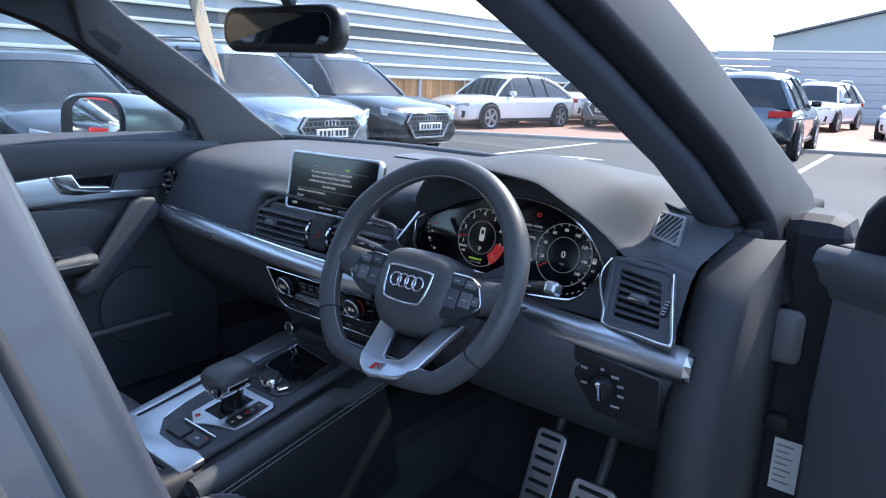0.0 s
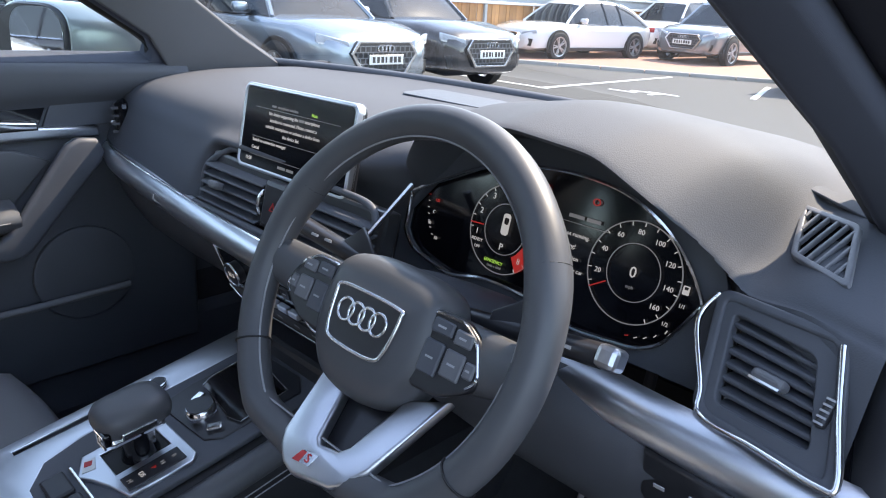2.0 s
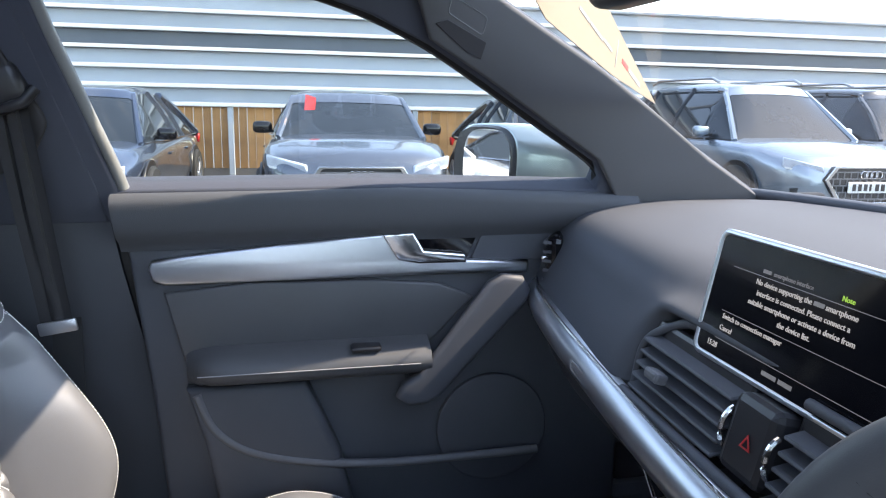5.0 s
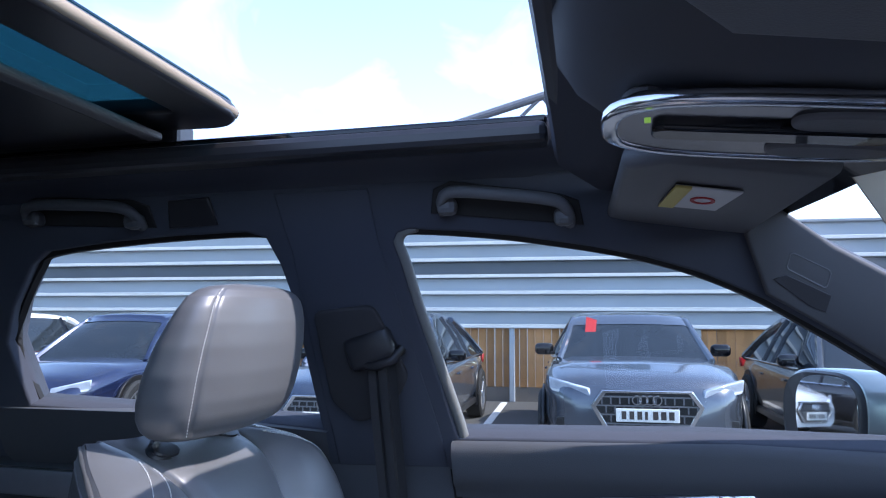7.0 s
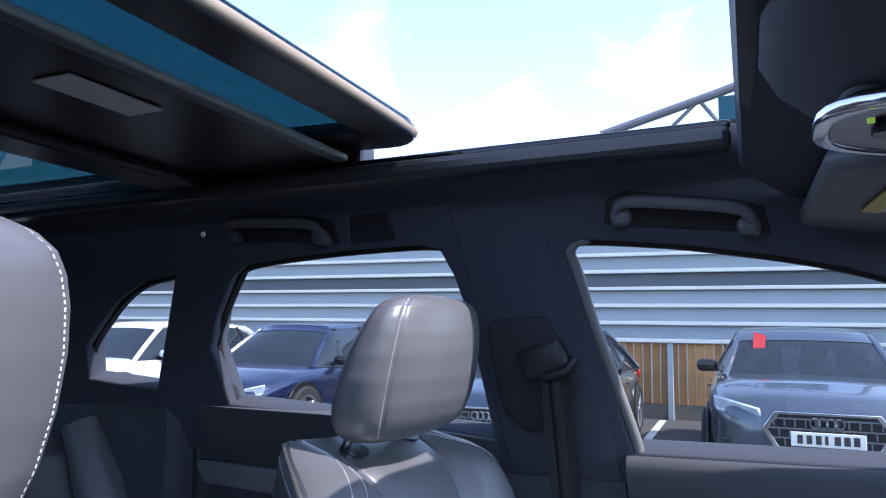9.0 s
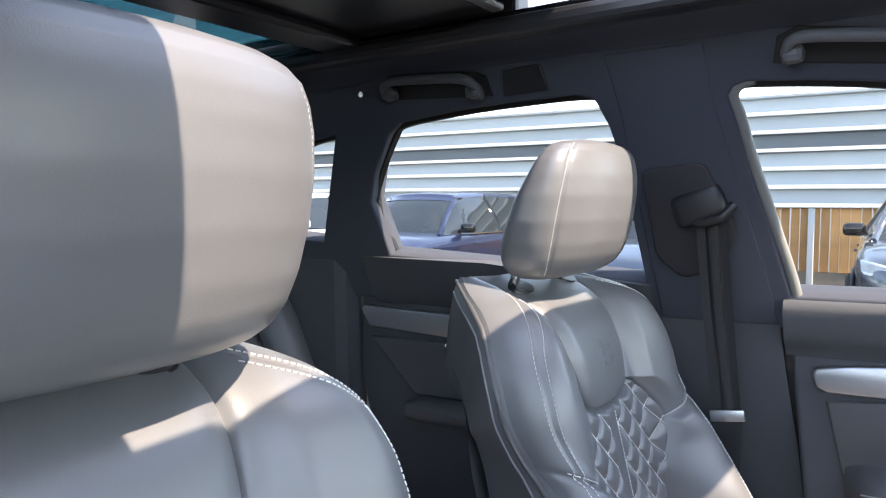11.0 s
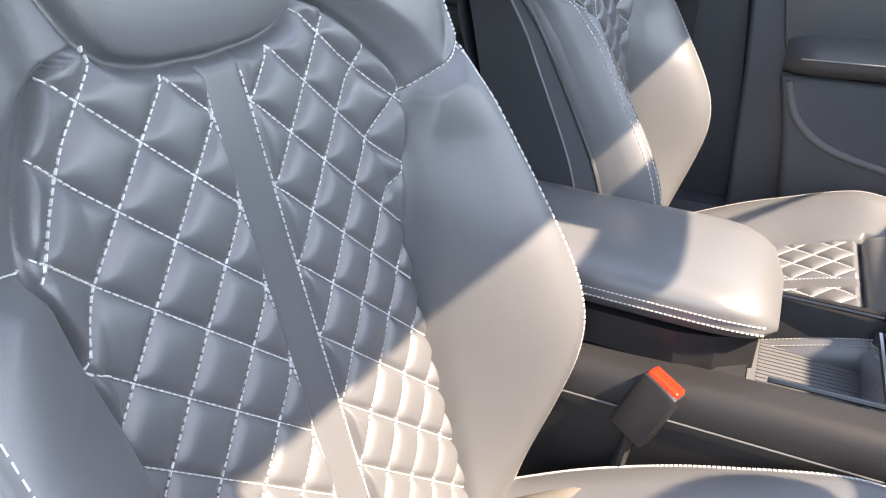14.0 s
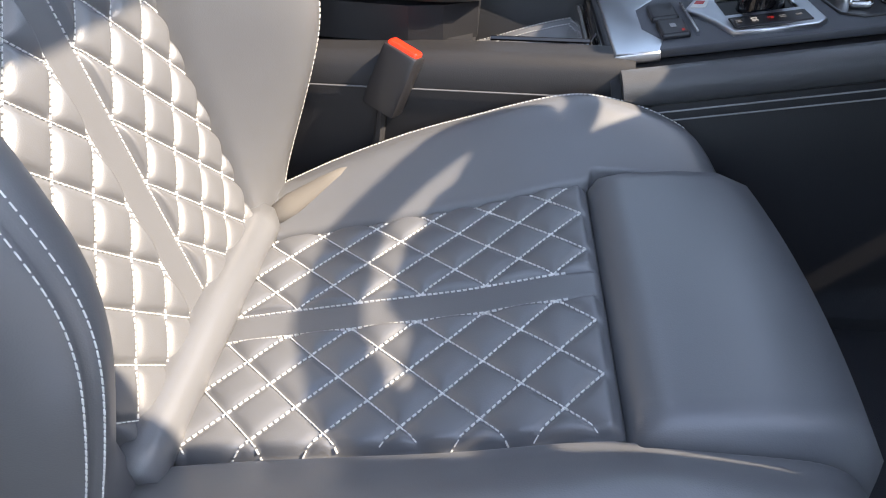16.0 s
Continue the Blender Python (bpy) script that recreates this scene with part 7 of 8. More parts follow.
def console():
    c = thing("centre_console", "black centre console with brushed aluminium surround", "centre console")
    C = frame_of((-0.022, 0.60, 0.660), (1, 0, 0), (0, 1, 0.175))
    # local x right, y forward along the slope, z up; z = 0 is the silver surface
    body = [[(x, y, z) for x, z in ((-0.135, -0.30), (-0.145, -0.10), (-0.14, -0.012), (-0.12, -0.004), (0.10, -0.004), (0.125, -0.015), (0.148, -0.05), (0.158, -0.12), (0.155, -0.30))] for y in (-0.03, 0.0, 0.12, 0.25, 0.36, 0.42)]
    part("body", to_bm(([tuple(C @ Vector(p)) for r in body for p in r], skin(body, closed=True, caps=True)[1])), CONSOLE_BLACK, c, smooth=50)
    silver = [(-0.135, -0.020), (0.108, -0.020), (0.112, 0.020), (0.085, 0.028), (0.045, 0.012), (-0.020, 0.014), (-0.060, 0.045), (-0.072, 0.10), (-0.078, 0.20), (-0.078, 0.37), (-0.06, 0.40), (0.11, 0.40), (0.11, 0.415), (-0.08, 0.415), (-0.135, 0.385)]
    slot = [(-0.122, 0.02), (-0.105, 0.02), (-0.098, 0.175), (-0.12, 0.175)]
    part("aluminium_surround", plate(silver, [slot], 0.012, C @ Matrix.Translation((0, 0, 0.0)), 0.003), ALU, c, "brushed aluminium console surround", 60)
    part("slot_tray", plate(slot, [], 0.004, C @ Matrix.Translation((0, 0, -0.006))), SMOOTH_BLACK, c)
    part("black_field", plate([(0.108, 0.022), (0.085, 0.030), (0.045, 0.014), (-0.020, 0.016), (-0.058, 0.047), (-0.070, 0.10), (-0.076, 0.20), (-0.076, 0.37), (-0.06, 0.398), (0.115, 0.398)], [], 0.010, C @ Matrix.Translation((0, 0, 0.0005)), 0.002), PLASTIC, c)
    # padded side rail with stitched line
    part("knee_pad", tube([tuple(C @ Vector((0.138, y, -0.022 - 0.02 * (y > 0.3)))) for y in np.linspace(-0.02, 0.44, 14)], 0.020, 10), LEATHER_DARK, c, "padded console side", 60)
    for dz in (-0.030, -0.040):
        part("side_seam", tube([tuple(C @ Vector((0.1585, y, dz - 0.012))) for y in np.linspace(-0.02, 0.42, 10)], 0.0009, 5), THREAD_GREY, c)
    # parking brake keys
    for x0, y0, lab in ((-0.005, 0.030, 0), (0.050, 0.032, 1)):
        part("brake_key", boxed((x0 + 0.012, y0 + 0.012, 0.008), (0.048, 0.030, 0.008), None, 0.003, 2, C), SMOOTH_BLACK, c, "black parking brake key")
    part("key_mark", boxed((0.062, 0.044, 0.0125), (0.010, 0.006, 0.0004), None, 0, 1, C), GREY_METAL, c)
    part("key_lamp", boxed((0.078, 0.052, 0.0125), (0.005, 0.003, 0.0004), None, 0, 1, C), GLOW_RED, c)
    part("key_divider", boxed((0.035, 0.066, 0.008), (0.10, 0.004, 0.006), None, 0.001, 1, C), CHROME, c)
    # shift gate
    G = [(-0.020, 0.085), (0.012, 0.068), (0.030, 0.078), (0.060, 0.090), (0.096, 0.100), (0.100, 0.180), (0.090, 0.190), (-0.005, 0.190), (-0.020, 0.178)]
    g = part("shift_gate", plate(G, [[(-0.008, 0.100), (0.050, 0.100), (0.050, 0.178), (-0.008, 0.178)]], 0.008, C @ Matrix.Translation((0, 0, 0.007)), 0.002), ALU, c, "satin shift gate")
    part("shift_boot", plate([(-0.010, 0.098), (0.052, 0.098), (0.052, 0.180), (-0.010, 0.180)], [], 0.006, C @ Matrix.Translation((0, 0, 0.004))), RUBBER, g)
    part("gear_letters_strip", boxed((0.076, 0.140, 0.0115), (0.030, 0.078, 0.002), None, 0.001, 1, C), SMOOTH_BLACK, g)
    for t, y, mm in (("R", 0.168, GLOW_DIM), ("N", 0.152, GLOW_DIM), ("P", 0.140, GLOW_RED), ("DS", 0.124, GLOW_WHITE), ("M", 0.108, GLOW_DIM)):
        words(t, 0.009, C @ Matrix.Translation((0.076, y, 0.0132)) @ Matrix.Rotation(radians(0), 4, "Z"), mm, g, "gear_letter")
    sb = part("s_badge", plate([(-0.010, 0.082), (0.012, 0.072), (0.016, 0.088), (-0.006, 0.096)], [], 0.001, C @ Matrix.Translation((0, 0, 0.0115))), WHITE_LABEL, g)
    part("badge_red", plate([(-0.006, 0.082), (0.003, 0.078), (0.006, 0.087), (-0.002, 0.091)], [], 0.0014, C @ Matrix.Translation((0, 0, 0.012))), INK_RED, sb)
    # start button, controller, pad
    sx, sy = -0.094, 0.222
    part("start_button", tube([tuple(C @ Vector((sx, sy, z))) for z in (0.004, 0.014)], 0.0135, 24), SMOOTH_BLACK, c, "round start button", 40)
    part("start_ring", tube([tuple(C @ Vector((sx + 0.0135 * math.cos(a), sy + 0.0135 * math.sin(a), 0.012))) for a in np.linspace(0, 2 * math.pi, 28, endpoint=False)], 0.0024, 6, closed=True), CHROME, c)
    part("controller_field", plate([(-0.045, 0.205), (0.072, 0.212), (0.088, 0.230), (0.090, 0.355), (0.06, 0.375), (-0.05, 0.372), (-0.055, 0.26)], [], 0.006, C @ Matrix.Translation((0, 0, 0.005)), 0.0015), SMOOTH_BLACK, c)
    kx, ky = 0.024, 0.235
    kn = part("controller_knob", tube([tuple(C @ Vector((kx, ky, z))) for z in (0.006, 0.022, 0.025)], [0.0215, 0.0215, 0.019], 32), CHROME, c, "chrome rotary controller", 40)
    part("controller_top", plate([(0.0185 * math.cos(a), 0.0185 * math.sin(a)) for a in np.linspace(0, 2 * math.pi, 28, endpoint=False)], [], 0.002, C @ Matrix.Translation((kx, ky, 0.0255))), SMOOTH_BLACK, kn)
    for x, y, a in ((-0.012, 0.248, 20), (0.066, 0.232, -30)):
        part("controller_key", boxed((x, y, 0.012), (0.012, 0.022, 0.008), Matrix.Rotation(radians(a), 3, "Z"), 0.003, 2, C), CHROME, c)
    tp = [(-0.035, 0.268), (-0.045, 0.285), (-0.050, 0.362), (0.075, 0.345), (0.083, 0.262), (0.060, 0.255), (0.050, 0.258)]
    part("touch_pad", plate(tp, [], 0.002, C @ Matrix.Translation((0, 0, 0.009))), GLOSS_BLACK, c, "glossy black touch pad")
    part("touch_pad_rim", tube([tuple(C @ Vector((p[0], p[1], 0.0098))) for p in tp + tp[:1]], 0.0013, 6), CHROME, c)
    # rear part: box with tray, then the armrest
    B = Matrix.Translation((-0.022, 0, 0))
    part("rear_body", to_bm(skin([[tuple(B @ Vector(p)) for p in ((-0.128, y, 0.34), (-0.135, y, 0.60), (-0.128, y, 0.652 + dz), (-0.112, y, 0.660 + dz), (0.070, y, 0.660 + dz), (0.0755, y, 0.655 + dz), (0.0755, y, 0.34))] for y, dz in ((0.00, -0.012), (0.10, -0.01), (0.25, -0.006), (0.425, -0.002))], closed=True, caps=True)), CONSOLE_BLACK, c, "grained rear console", 50)
    dzr = lambda y: float(np.interp(y, [0.0, 0.25, 0.425, 0.6], [-0.012, -0.006, -0.001, 0.0]))
    railr = [(0.054, 0.34), (0.054, 0.654), (0.058, 0.6605), (0.084, 0.6605), (0.095, 0.656), (0.102, 0.646), (0.1050, 0.632), (0.1065, 0.618), (0.1065, 0.60), (0.1065, 0.34)]
    part("tray_side", to_bm(skin([[(x, y, z + dzr(y) * (z > 0.5)) for x, z in railr] for y in np.linspace(0.0, 0.598, 13)], closed=True, caps=True)), CONSOLE_BLACK, c, "grained console side", 50)
    raill = [(-0.126, 0.34), (-0.126, 0.652), (-0.132, 0.6605), (-0.145, 0.658), (-0.155, 0.645), (-0.158, 0.34)]
    part("tray_side", to_bm(skin([[(x, y, z) for x, z in raill] for y in (0.425, 0.50, 0.598)], closed=True, caps=True)), CONSOLE_BLACK, c, smooth=50)
    part("tray_front", boxed((-0.036, 0.583, 0.50), (0.182, 0.028, 0.318), None, 0.004), CONSOLE_BLACK, c)
    part("tray_wall", boxed((-0.036, 0.5655, 0.62), (0.18, 0.006, 0.075), None, 0.002), GLOSS_BLACK, c)
    part("tray_floor", boxed((-0.035, 0.50, 0.585), (0.19, 0.14, 0.02)), PLASTIC_GREY, c, "pale ribbed tray mat")
    for k in range(24):
        part("mat_rib", boxed((-0.122 + 0.0075 * k, 0.50, 0.5955), (0.003, 0.12, 0.0012)), PLASTIC_GREY, c)
    part("tray_edge", tube([(-0.126, 0.445, 0.662), (-0.122, 0.556, 0.662), (-0.10, 0.5625, 0.662), (0.03, 0.560, 0.662), (0.052, 0.553, 0.662), (0.054, 0.445, 0.662)], 0.0028, 6), GLOSS_BLACK, c)
    part("tray_insert", boxed((-0.03, 0.552, 0.63), (0.15, 0.012, 0.05), Matrix.Rotation(radians(-10), 3, "X"), 0.004), CHROME, c, "bright tray end clip")
    part("side_trim_line", tube([(0.1085, y, 0.622 + 0.02 * (y > 0.3) * 0) for y in (0.05, 0.30, 0.575)], 0.0010, 5), PLASTIC_GREY, c)
    a = thing("armrest", "padded grey leather armrest lid with double stitching", "armrest")
    rows = []
    for t in np.linspace(0, 1, 30):
        y = 0.02 + 0.425 * t
        k = math.sqrt(max(0.0, 1 - max(0, (t - 0.80) / 0.20) ** 2.4)) if t > 0.8 else 1.0
        hw = 0.104 * (0.55 + 0.45 * k)
        zt = 0.765 - 0.014 * t - (1 - k) * 0.045
        zb = 0.700 - 0.012 * t + (1 - k) * 0.006
        ring = []
        for s in np.linspace(0, 2 * math.pi, 44, endpoint=False):
            cx, sz = math.cos(s), math.sin(s)
            ring.append((-0.036 + hw * math.copysign(abs(cx) ** 0.55, cx), y, (zt + zb) / 2 + (zt - zb) / 2 * math.copysign(abs(sz) ** 0.68, sz)))
        rows.append(ring)
    upper = lambda r: [r[k % 44] for k in range(-1, 24)]
    lower = lambda r: [r[k % 44] for k in range(23, 44)]
    part("pad", skin([upper(r) for r in rows]), LEATHER, a, smooth=170)
    part("flank", skin([lower(r) for r in rows]), LEATHER_DARK, a, "darker leather flank below the seam", 170)
    part("rear_face", ([tuple(p) for p in rows[0]], [tuple(range(44))]), LEATHER, a)
    lid = []
    for t in np.linspace(0, 1, 12):
        y = 0.02 + 0.41 * t
        hw = 0.098 * (1 - 0.35 * max(0, (t - 0.8) / 0.2) ** 2)
        lid.append([(-0.036 + sx * hw, y, z - 0.012 * t) for sx, z in ((-1, 0.665), (-1, 0.705), (1, 0.705), (1, 0.665))])
    part("lid_base", to_bm(skin(lid, closed=True, caps=True)), CONSOLE_BLACK, a)
    part("hinge", boxed((-0.036, 0.06, 0.662), (0.14, 0.08, 0.03)), CONSOLE_BLACK, a)
    v, f = [], []
    for dz in (0.0, -0.011):
        pts = []
        for t in np.linspace(0.04, 0.975, 90):
            kk = math.sqrt(max(0.0, 1 - ((t - 0.80) / 0.20) ** 2.4)) if t > 0.8 else 1.0
            zm = (0.765 - 0.014 * t - (1 - kk) * 0.045 + 0.700 - 0.012 * t + (1 - kk) * 0.006) / 2
            pts.append((-0.036 + 0.104 * (0.55 + 0.45 * kk) + 0.0004, 0.02 + 0.425 * t, zm + 0.002 + dz * 0.8))
        for i in range(0, 89):
            p, q = Vector(pts[i]), Vector(pts[i]) * 0.35 + Vector(pts[i + 1]) * 0.65
            o = len(v)
            for b in (p, q):
                v += [tuple(b + Vector((-0.002, 0, 0.0004))), tuple(b + Vector((0.0005, 0, 0.0004))), tuple(b + Vector((0.0005, 0, -0.0004))), tuple(b + Vector((-0.002, 0, -0.0004)))]
            f += [(o, o + 1, o + 5, o + 4), (o + 1, o + 2, o + 6, o + 5), (o + 2, o + 3, o + 7, o + 6)]
    part("stitching", (v, f), THREAD, a, "white double stitching")
    # gear selector
    s = thing("gear_selector", "black leather gear selector with chrome accents", "gear lever")
    S = frame_of((0.005, 0.735, 0.745), (1, 0, 0), (0, 1, 0.1))
    knob = []
    for z, kx, ky, dy in ((-0.004, 0.70, 0.75, 0.0), (0.002, 0.95, 0.95, 0.0), (0.012, 1.0, 1.0, 0), (0.022, 0.98, 0.98, 0.0), (0.030, 0.86, 0.88, 0.0), (0.034, 0.6, 0.62, 0.0), (0.0355, 0.2, 0.2, 0.0)):
        knob.append([tuple(S @ Vector((0.037 * kx * math.copysign(abs(math.cos(a)) ** 0.6, math.cos(a)), 0.048 * ky * math.copysign(abs(math.sin(a)) ** 0.6, math.sin(a)) + dy, z))) for a in np.linspace(0, 2 * math.pi, 40, endpoint=False)])
    part("knob", to_bm(skin(knob, closed=True, caps=True)), RIM_LEATHER, s, "black leather knob", 60)
    part("knob_base", tube([tuple(S @ Vector((0, 0, z))) for z in (-0.062, -0.035, -0.012, 0.0)], [0.027, 0.021, 0.024, 0.029], 24), GLOSS_BLACK, s, smooth=60)
    part("chrome_collar", boxed((0.0, -0.004, -0.008), (0.050, 0.074, 0.014), None, 0.006, 2, S), CHROME, s)
    part("park_key", boxed((0.020, -0.043, 0.006), (0.024, 0.010, 0.018), None, 0.003, 2, S), GLOSS_BLACK, s)
    part("park_key_rim", tube([tuple(S @ Vector((0.020 + x, -0.0485, 0.006 + z))) for x, z in ((-0.012, -0.009), (0.012, -0.009), (0.012, 0.009), (-0.012, 0.009), (-0.012, -0.009))], 0.0015, 6), CHROME, s)
    words("P", 0.010, S @ Matrix.Translation((0.020, -0.0492, 0.006)) @ Matrix.Rotation(radians(90), 4, "X"), GLOW_WHITE, s, "park_letter")
    part("side_key", boxed((0.036, -0.005, 0.006), (0.006, 0.046, 0.010), None, 0.002, 2, S), CHROME, s, "chrome release key")
    # belt buckle beside the seat
    b = thing("belt_buckle", "black belt buckle with a red release button, glow added", "belt buckle")
    Bk = frame_of((0.110, 0.344, 0.632), (0.35, 0.80, -0.30), (-0.1, 0.28, 1))
    part("body", boxed((0, 0, 0), (0.042, 0.072, 0.026), None, 0.005, 2, Bk), SMOOTH_BLACK, b, smooth=40)
    part("release_button", boxed((0, 0.034, 0.0), (0.036, 0.012, 0.018), None, 0.003, 2, Bk), RED_LIT, b, "red release button")
    part("strap", tube([tuple(Bk @ Vector((0, -0.03, 0))), (0.112, 0.325, 0.55), (0.118, 0.30, 0.44)], [0.014, 0.017, 0.018], 8, squash=0.4), WEBBING, b)

# ---- seats ----
def sstep(a, b, x):
    t = np.clip((x - a) / (b - a), 0, 1)
    return t * t * (3 - 2 * t)


CELL = 0.0275        # half diagonal of a quilted square
STRIPE = 0.0172      # half width of the plain band down the middle


def quilt(ax, v, v0):
    """Puffed squares standing on their points; ax = |x| and v along the seat. Height 0 on the seams, 1 on the puffs."""
    a = (ax - STRIPE + (v - v0)) / (2 * CELL)
    b = (ax - STRIPE - (v - v0)) / (2 * CELL)
    s, t = np.abs(np.sin(np.pi * a)), np.abs(np.sin(np.pi * b))
    return (1 - np.exp(-(s / 0.30) ** 1.4)) * (1 - np.exp(-(t / 0.30) ** 1.4)) * (0.72 + 0.28 * s * t)


BACK_Y = ([0.44, 0.50, 0.56, 0.70, 0.857, 1.0, 1.08, 1.12, 1.145, 1.16, 1.172, 1.192], [0.232, 0.216, 0.201, 0.166, 0.128, 0.096, 0.072, 0.053, 0.034, 0.014, -0.012, -0.060])
BACK_W = ([0.44, 0.50, 0.58, 0.68, 0.78, 0.88, 0.945, 0.97, 1.00, 1.04, 1.09, 1.13, 1.16, 1.18, 1.192], [0.222, 0.236, 0.245, 0.252, 0.252, 0.248, 0.244, 0.244, 0.252, 0.258, 0.252, 0.236, 0.208, 0.170, 0.12])
BOLST = ([0.44, 0.50, 0.543, 0.583, 0.62, 0.667, 0.70, 0.743, 0.79, 0.848, 0.906, 0.96, 1.02, 1.10, 1.19], [0.0, 0.006, 0.026, 0.049, 0.071, 0.097, 0.114, 0.126, 0.122, 0.104, 0.083, 0.063, 0.050, 0.03, 0.0])
RISE_IN = ([0.44, 0.76, 0.84, 0.90, 0.943, 1.0, 1.03, 1.08, 1.19], [0.150, 0.150, 0.146, 0.133, 0.121, 0.112, 0.112, 0.112, 0.112])
SHOULDER = ([0.44, 0.90, 0.95, 1.02, 1.10, 1.16, 1.19], [0.045, 0.045, 0.040, 0.031, 0.030, 0.036, 0.030])
QUILT_W = ([0.44, 0.80, 0.86, 0.90, 0.935, 0.95, 0.965, 0.99, 1.01, 1.022, 1.03], [0.150, 0.150, 0.152, 0.158, 0.166, 0.165, 0.158, 0.139, 0.117, 0.098, 0.0])


def eased(table, sigma):
    """The table's curve with its corners rounded over about sigma metres."""
    g = np.arange(table[0][0] - 0.06, table[0][-1] + 0.06, 0.001)
    v = np.interp(g, *table)
    k = np.exp(-0.5 * (np.arange(-60, 61) * 0.001 / sigma) ** 2)
    return g, np.convolve(np.pad(v, 60, mode="edge"), k / k.sum(), mode="valid")


BIB_AX = np.arange(0, 0.30, 0.001)
BIB_Z = np.interp(BIB_AX, [0.0, 0.045, 0.067, 0.080, 0.089, 0.098, 0.106, 0.112, 0.116, 0.30], [1.000, 1.002, 1.007, 1.015, 1.03, 1.06, 1.10, 1.14, 1.19, 4.0])
BIB_Z = np.convolve(np.pad(BIB_Z, 16, mode="reflect", reflect_type="odd"), np.hanning(35)[1:-1] / np.hanning(35)[1:-1].sum(), mode="valid")
BIB_G = np.gradient(BIB_Z, 0.001)


def bib_depth(ax, z):
    """Distance inside the outline of the plain head panel; negative outside."""
    return (z - np.interp(ax, BIB_AX, BIB_Z)) / np.sqrt(1 + np.interp(ax, BIB_AX, BIB_G) ** 2)


RISE_IN = eased(RISE_IN, 0.015)
BACK_W, BOLST, SHOULDER, QUILT_W, BACK_Y = eased(BACK_W, 0.010), eased(BOLST, 0.018), eased(SHOULDER, 0.018), eased(QUILT_W, 0.005), eased(BACK_Y, 0.008)


BACK_SLOPE = np.gradient(BACK_W[1], 0.001)


def edge_line(off):
    """Points on the backrest's right half at a distance inside its outline, from the foot to the bib."""
    out = []
    for z in np.linspace(0.47, 1.186, 120):
        g = float(np.interp(z, BACK_W[0], BACK_SLOPE))
        n = math.hypot(1, g)
        x, v = float(np.interp(z, *BACK_W)) - off / n, z + off * g / n
        if x > 0.128 and (not out or v > out[-1][1] - 0.004):
            out.append((x, v))
    return out


def back_surface(x, z):
    """Front face of the backrest: y over x and z (arrays)."""
    ax = np.abs(x)
    y = np.interp(z, *BACK_Y)
    w = np.interp(z, *BACK_W)
    q = np.interp(z, *QUILT_W)
    # bolsters rise beside the quilt, shoulders beside the bib
    seam = z - (0.940 + (ax - 0.163) * 0.52)          # above it the shoulder pad, below it the bolster
    inner = np.interp(z, *RISE_IN)
    u = np.clip((ax - inner) / np.maximum(0.03, np.minimum(w - 0.020, inner + 0.095) - inner), 0, 1)
    soft = sstep(0.82, 0.92, z)
    rise = (1 - soft) * (1 - (1 - u) ** 2.2) + soft * (0.65 * sstep(0, 1, u) + 0.35 * (1 - (1 - u) ** 2))
    side = sstep(0.0, 0.010, ax - q)
    blur = 0.006 + 0.045 * sstep(0.055, 0.015, w - ax)
    up = sstep(-1, 1, seam / blur) * side + sstep(0.80, 0.98, z) * (1 - side)
    y = y + (np.interp(z, *BOLST) * (1 - up) + np.interp(z, *SHOULDER) * up) * rise
    # puffed shoulder pads and bib
    sd = bib_depth(ax, z)
    out = np.maximum(0, np.minimum(-sd, ax - q))
    sh = sstep(0.0, 0.040, out) * sstep(0.0, 0.05, w - ax) * (1 - sstep(1.13, 1.19, z)) * up
    y = y + 0.018 * sh * (0.55 + 0.45 * sstep(0.0, 0.09, seam))
    y = y + 0.016 * (1 - np.exp(-np.maximum(sd, 0) / 0.026))
    y = y - 0.010 * np.exp(-(sd / 0.004) ** 2)
    # quilt
    m = sstep(0.0, 0.008, q - ax) * sstep(0.0, 0.004, ax - STRIPE) * sstep(0.0, 0.009, -sd)
    y = y + 0.0070 * quilt(ax, z, 0.97) * m
    y = y - 0.0018 * np.exp(-((ax - STRIPE) / 0.0022) ** 2) * sstep(0.0, 0.004, -sd)
    y = y - 0.008 * np.exp(-((ax - q) / 0.004) ** 2) * sstep(0.0, 0.006, -sd)
    # seam between shoulder and bolster
    y = y - 0.007 * np.exp(-(seam / 0.0045) ** 2) * sstep(0, 0.006, ax - q)
    # roll the outer edge back
    d = (w - ax) / np.sqrt(1 + np.interp(z, BACK_W[0], BACK_SLOPE) ** 2)
    e = np.clip((0.026 - d) / 0.026, 0, 1)
    y = y - 0.048 * (1 - np.sqrt(np.clip(1 - e * e, 0, 1)))
    # sewn crease along the front corner
    y = y - 0.0032 * np.exp(-((d - 0.0165) / 0.0022) ** 2) * sstep(0.12, 0.13, ax)
    return y


def sheet(X, Y, Z):
    r, c = X.shape
    v = np.stack([X, Y, Z], -1).reshape(-1, 3).tolist()
    i = np.arange(r * c).reshape(r, c)
    f = np.stack([i[:-1, :-1], i[:-1, 1:], i[1:, 1:], i[1:, :-1]], -1).reshape(-1, 4).tolist()
    return v, f


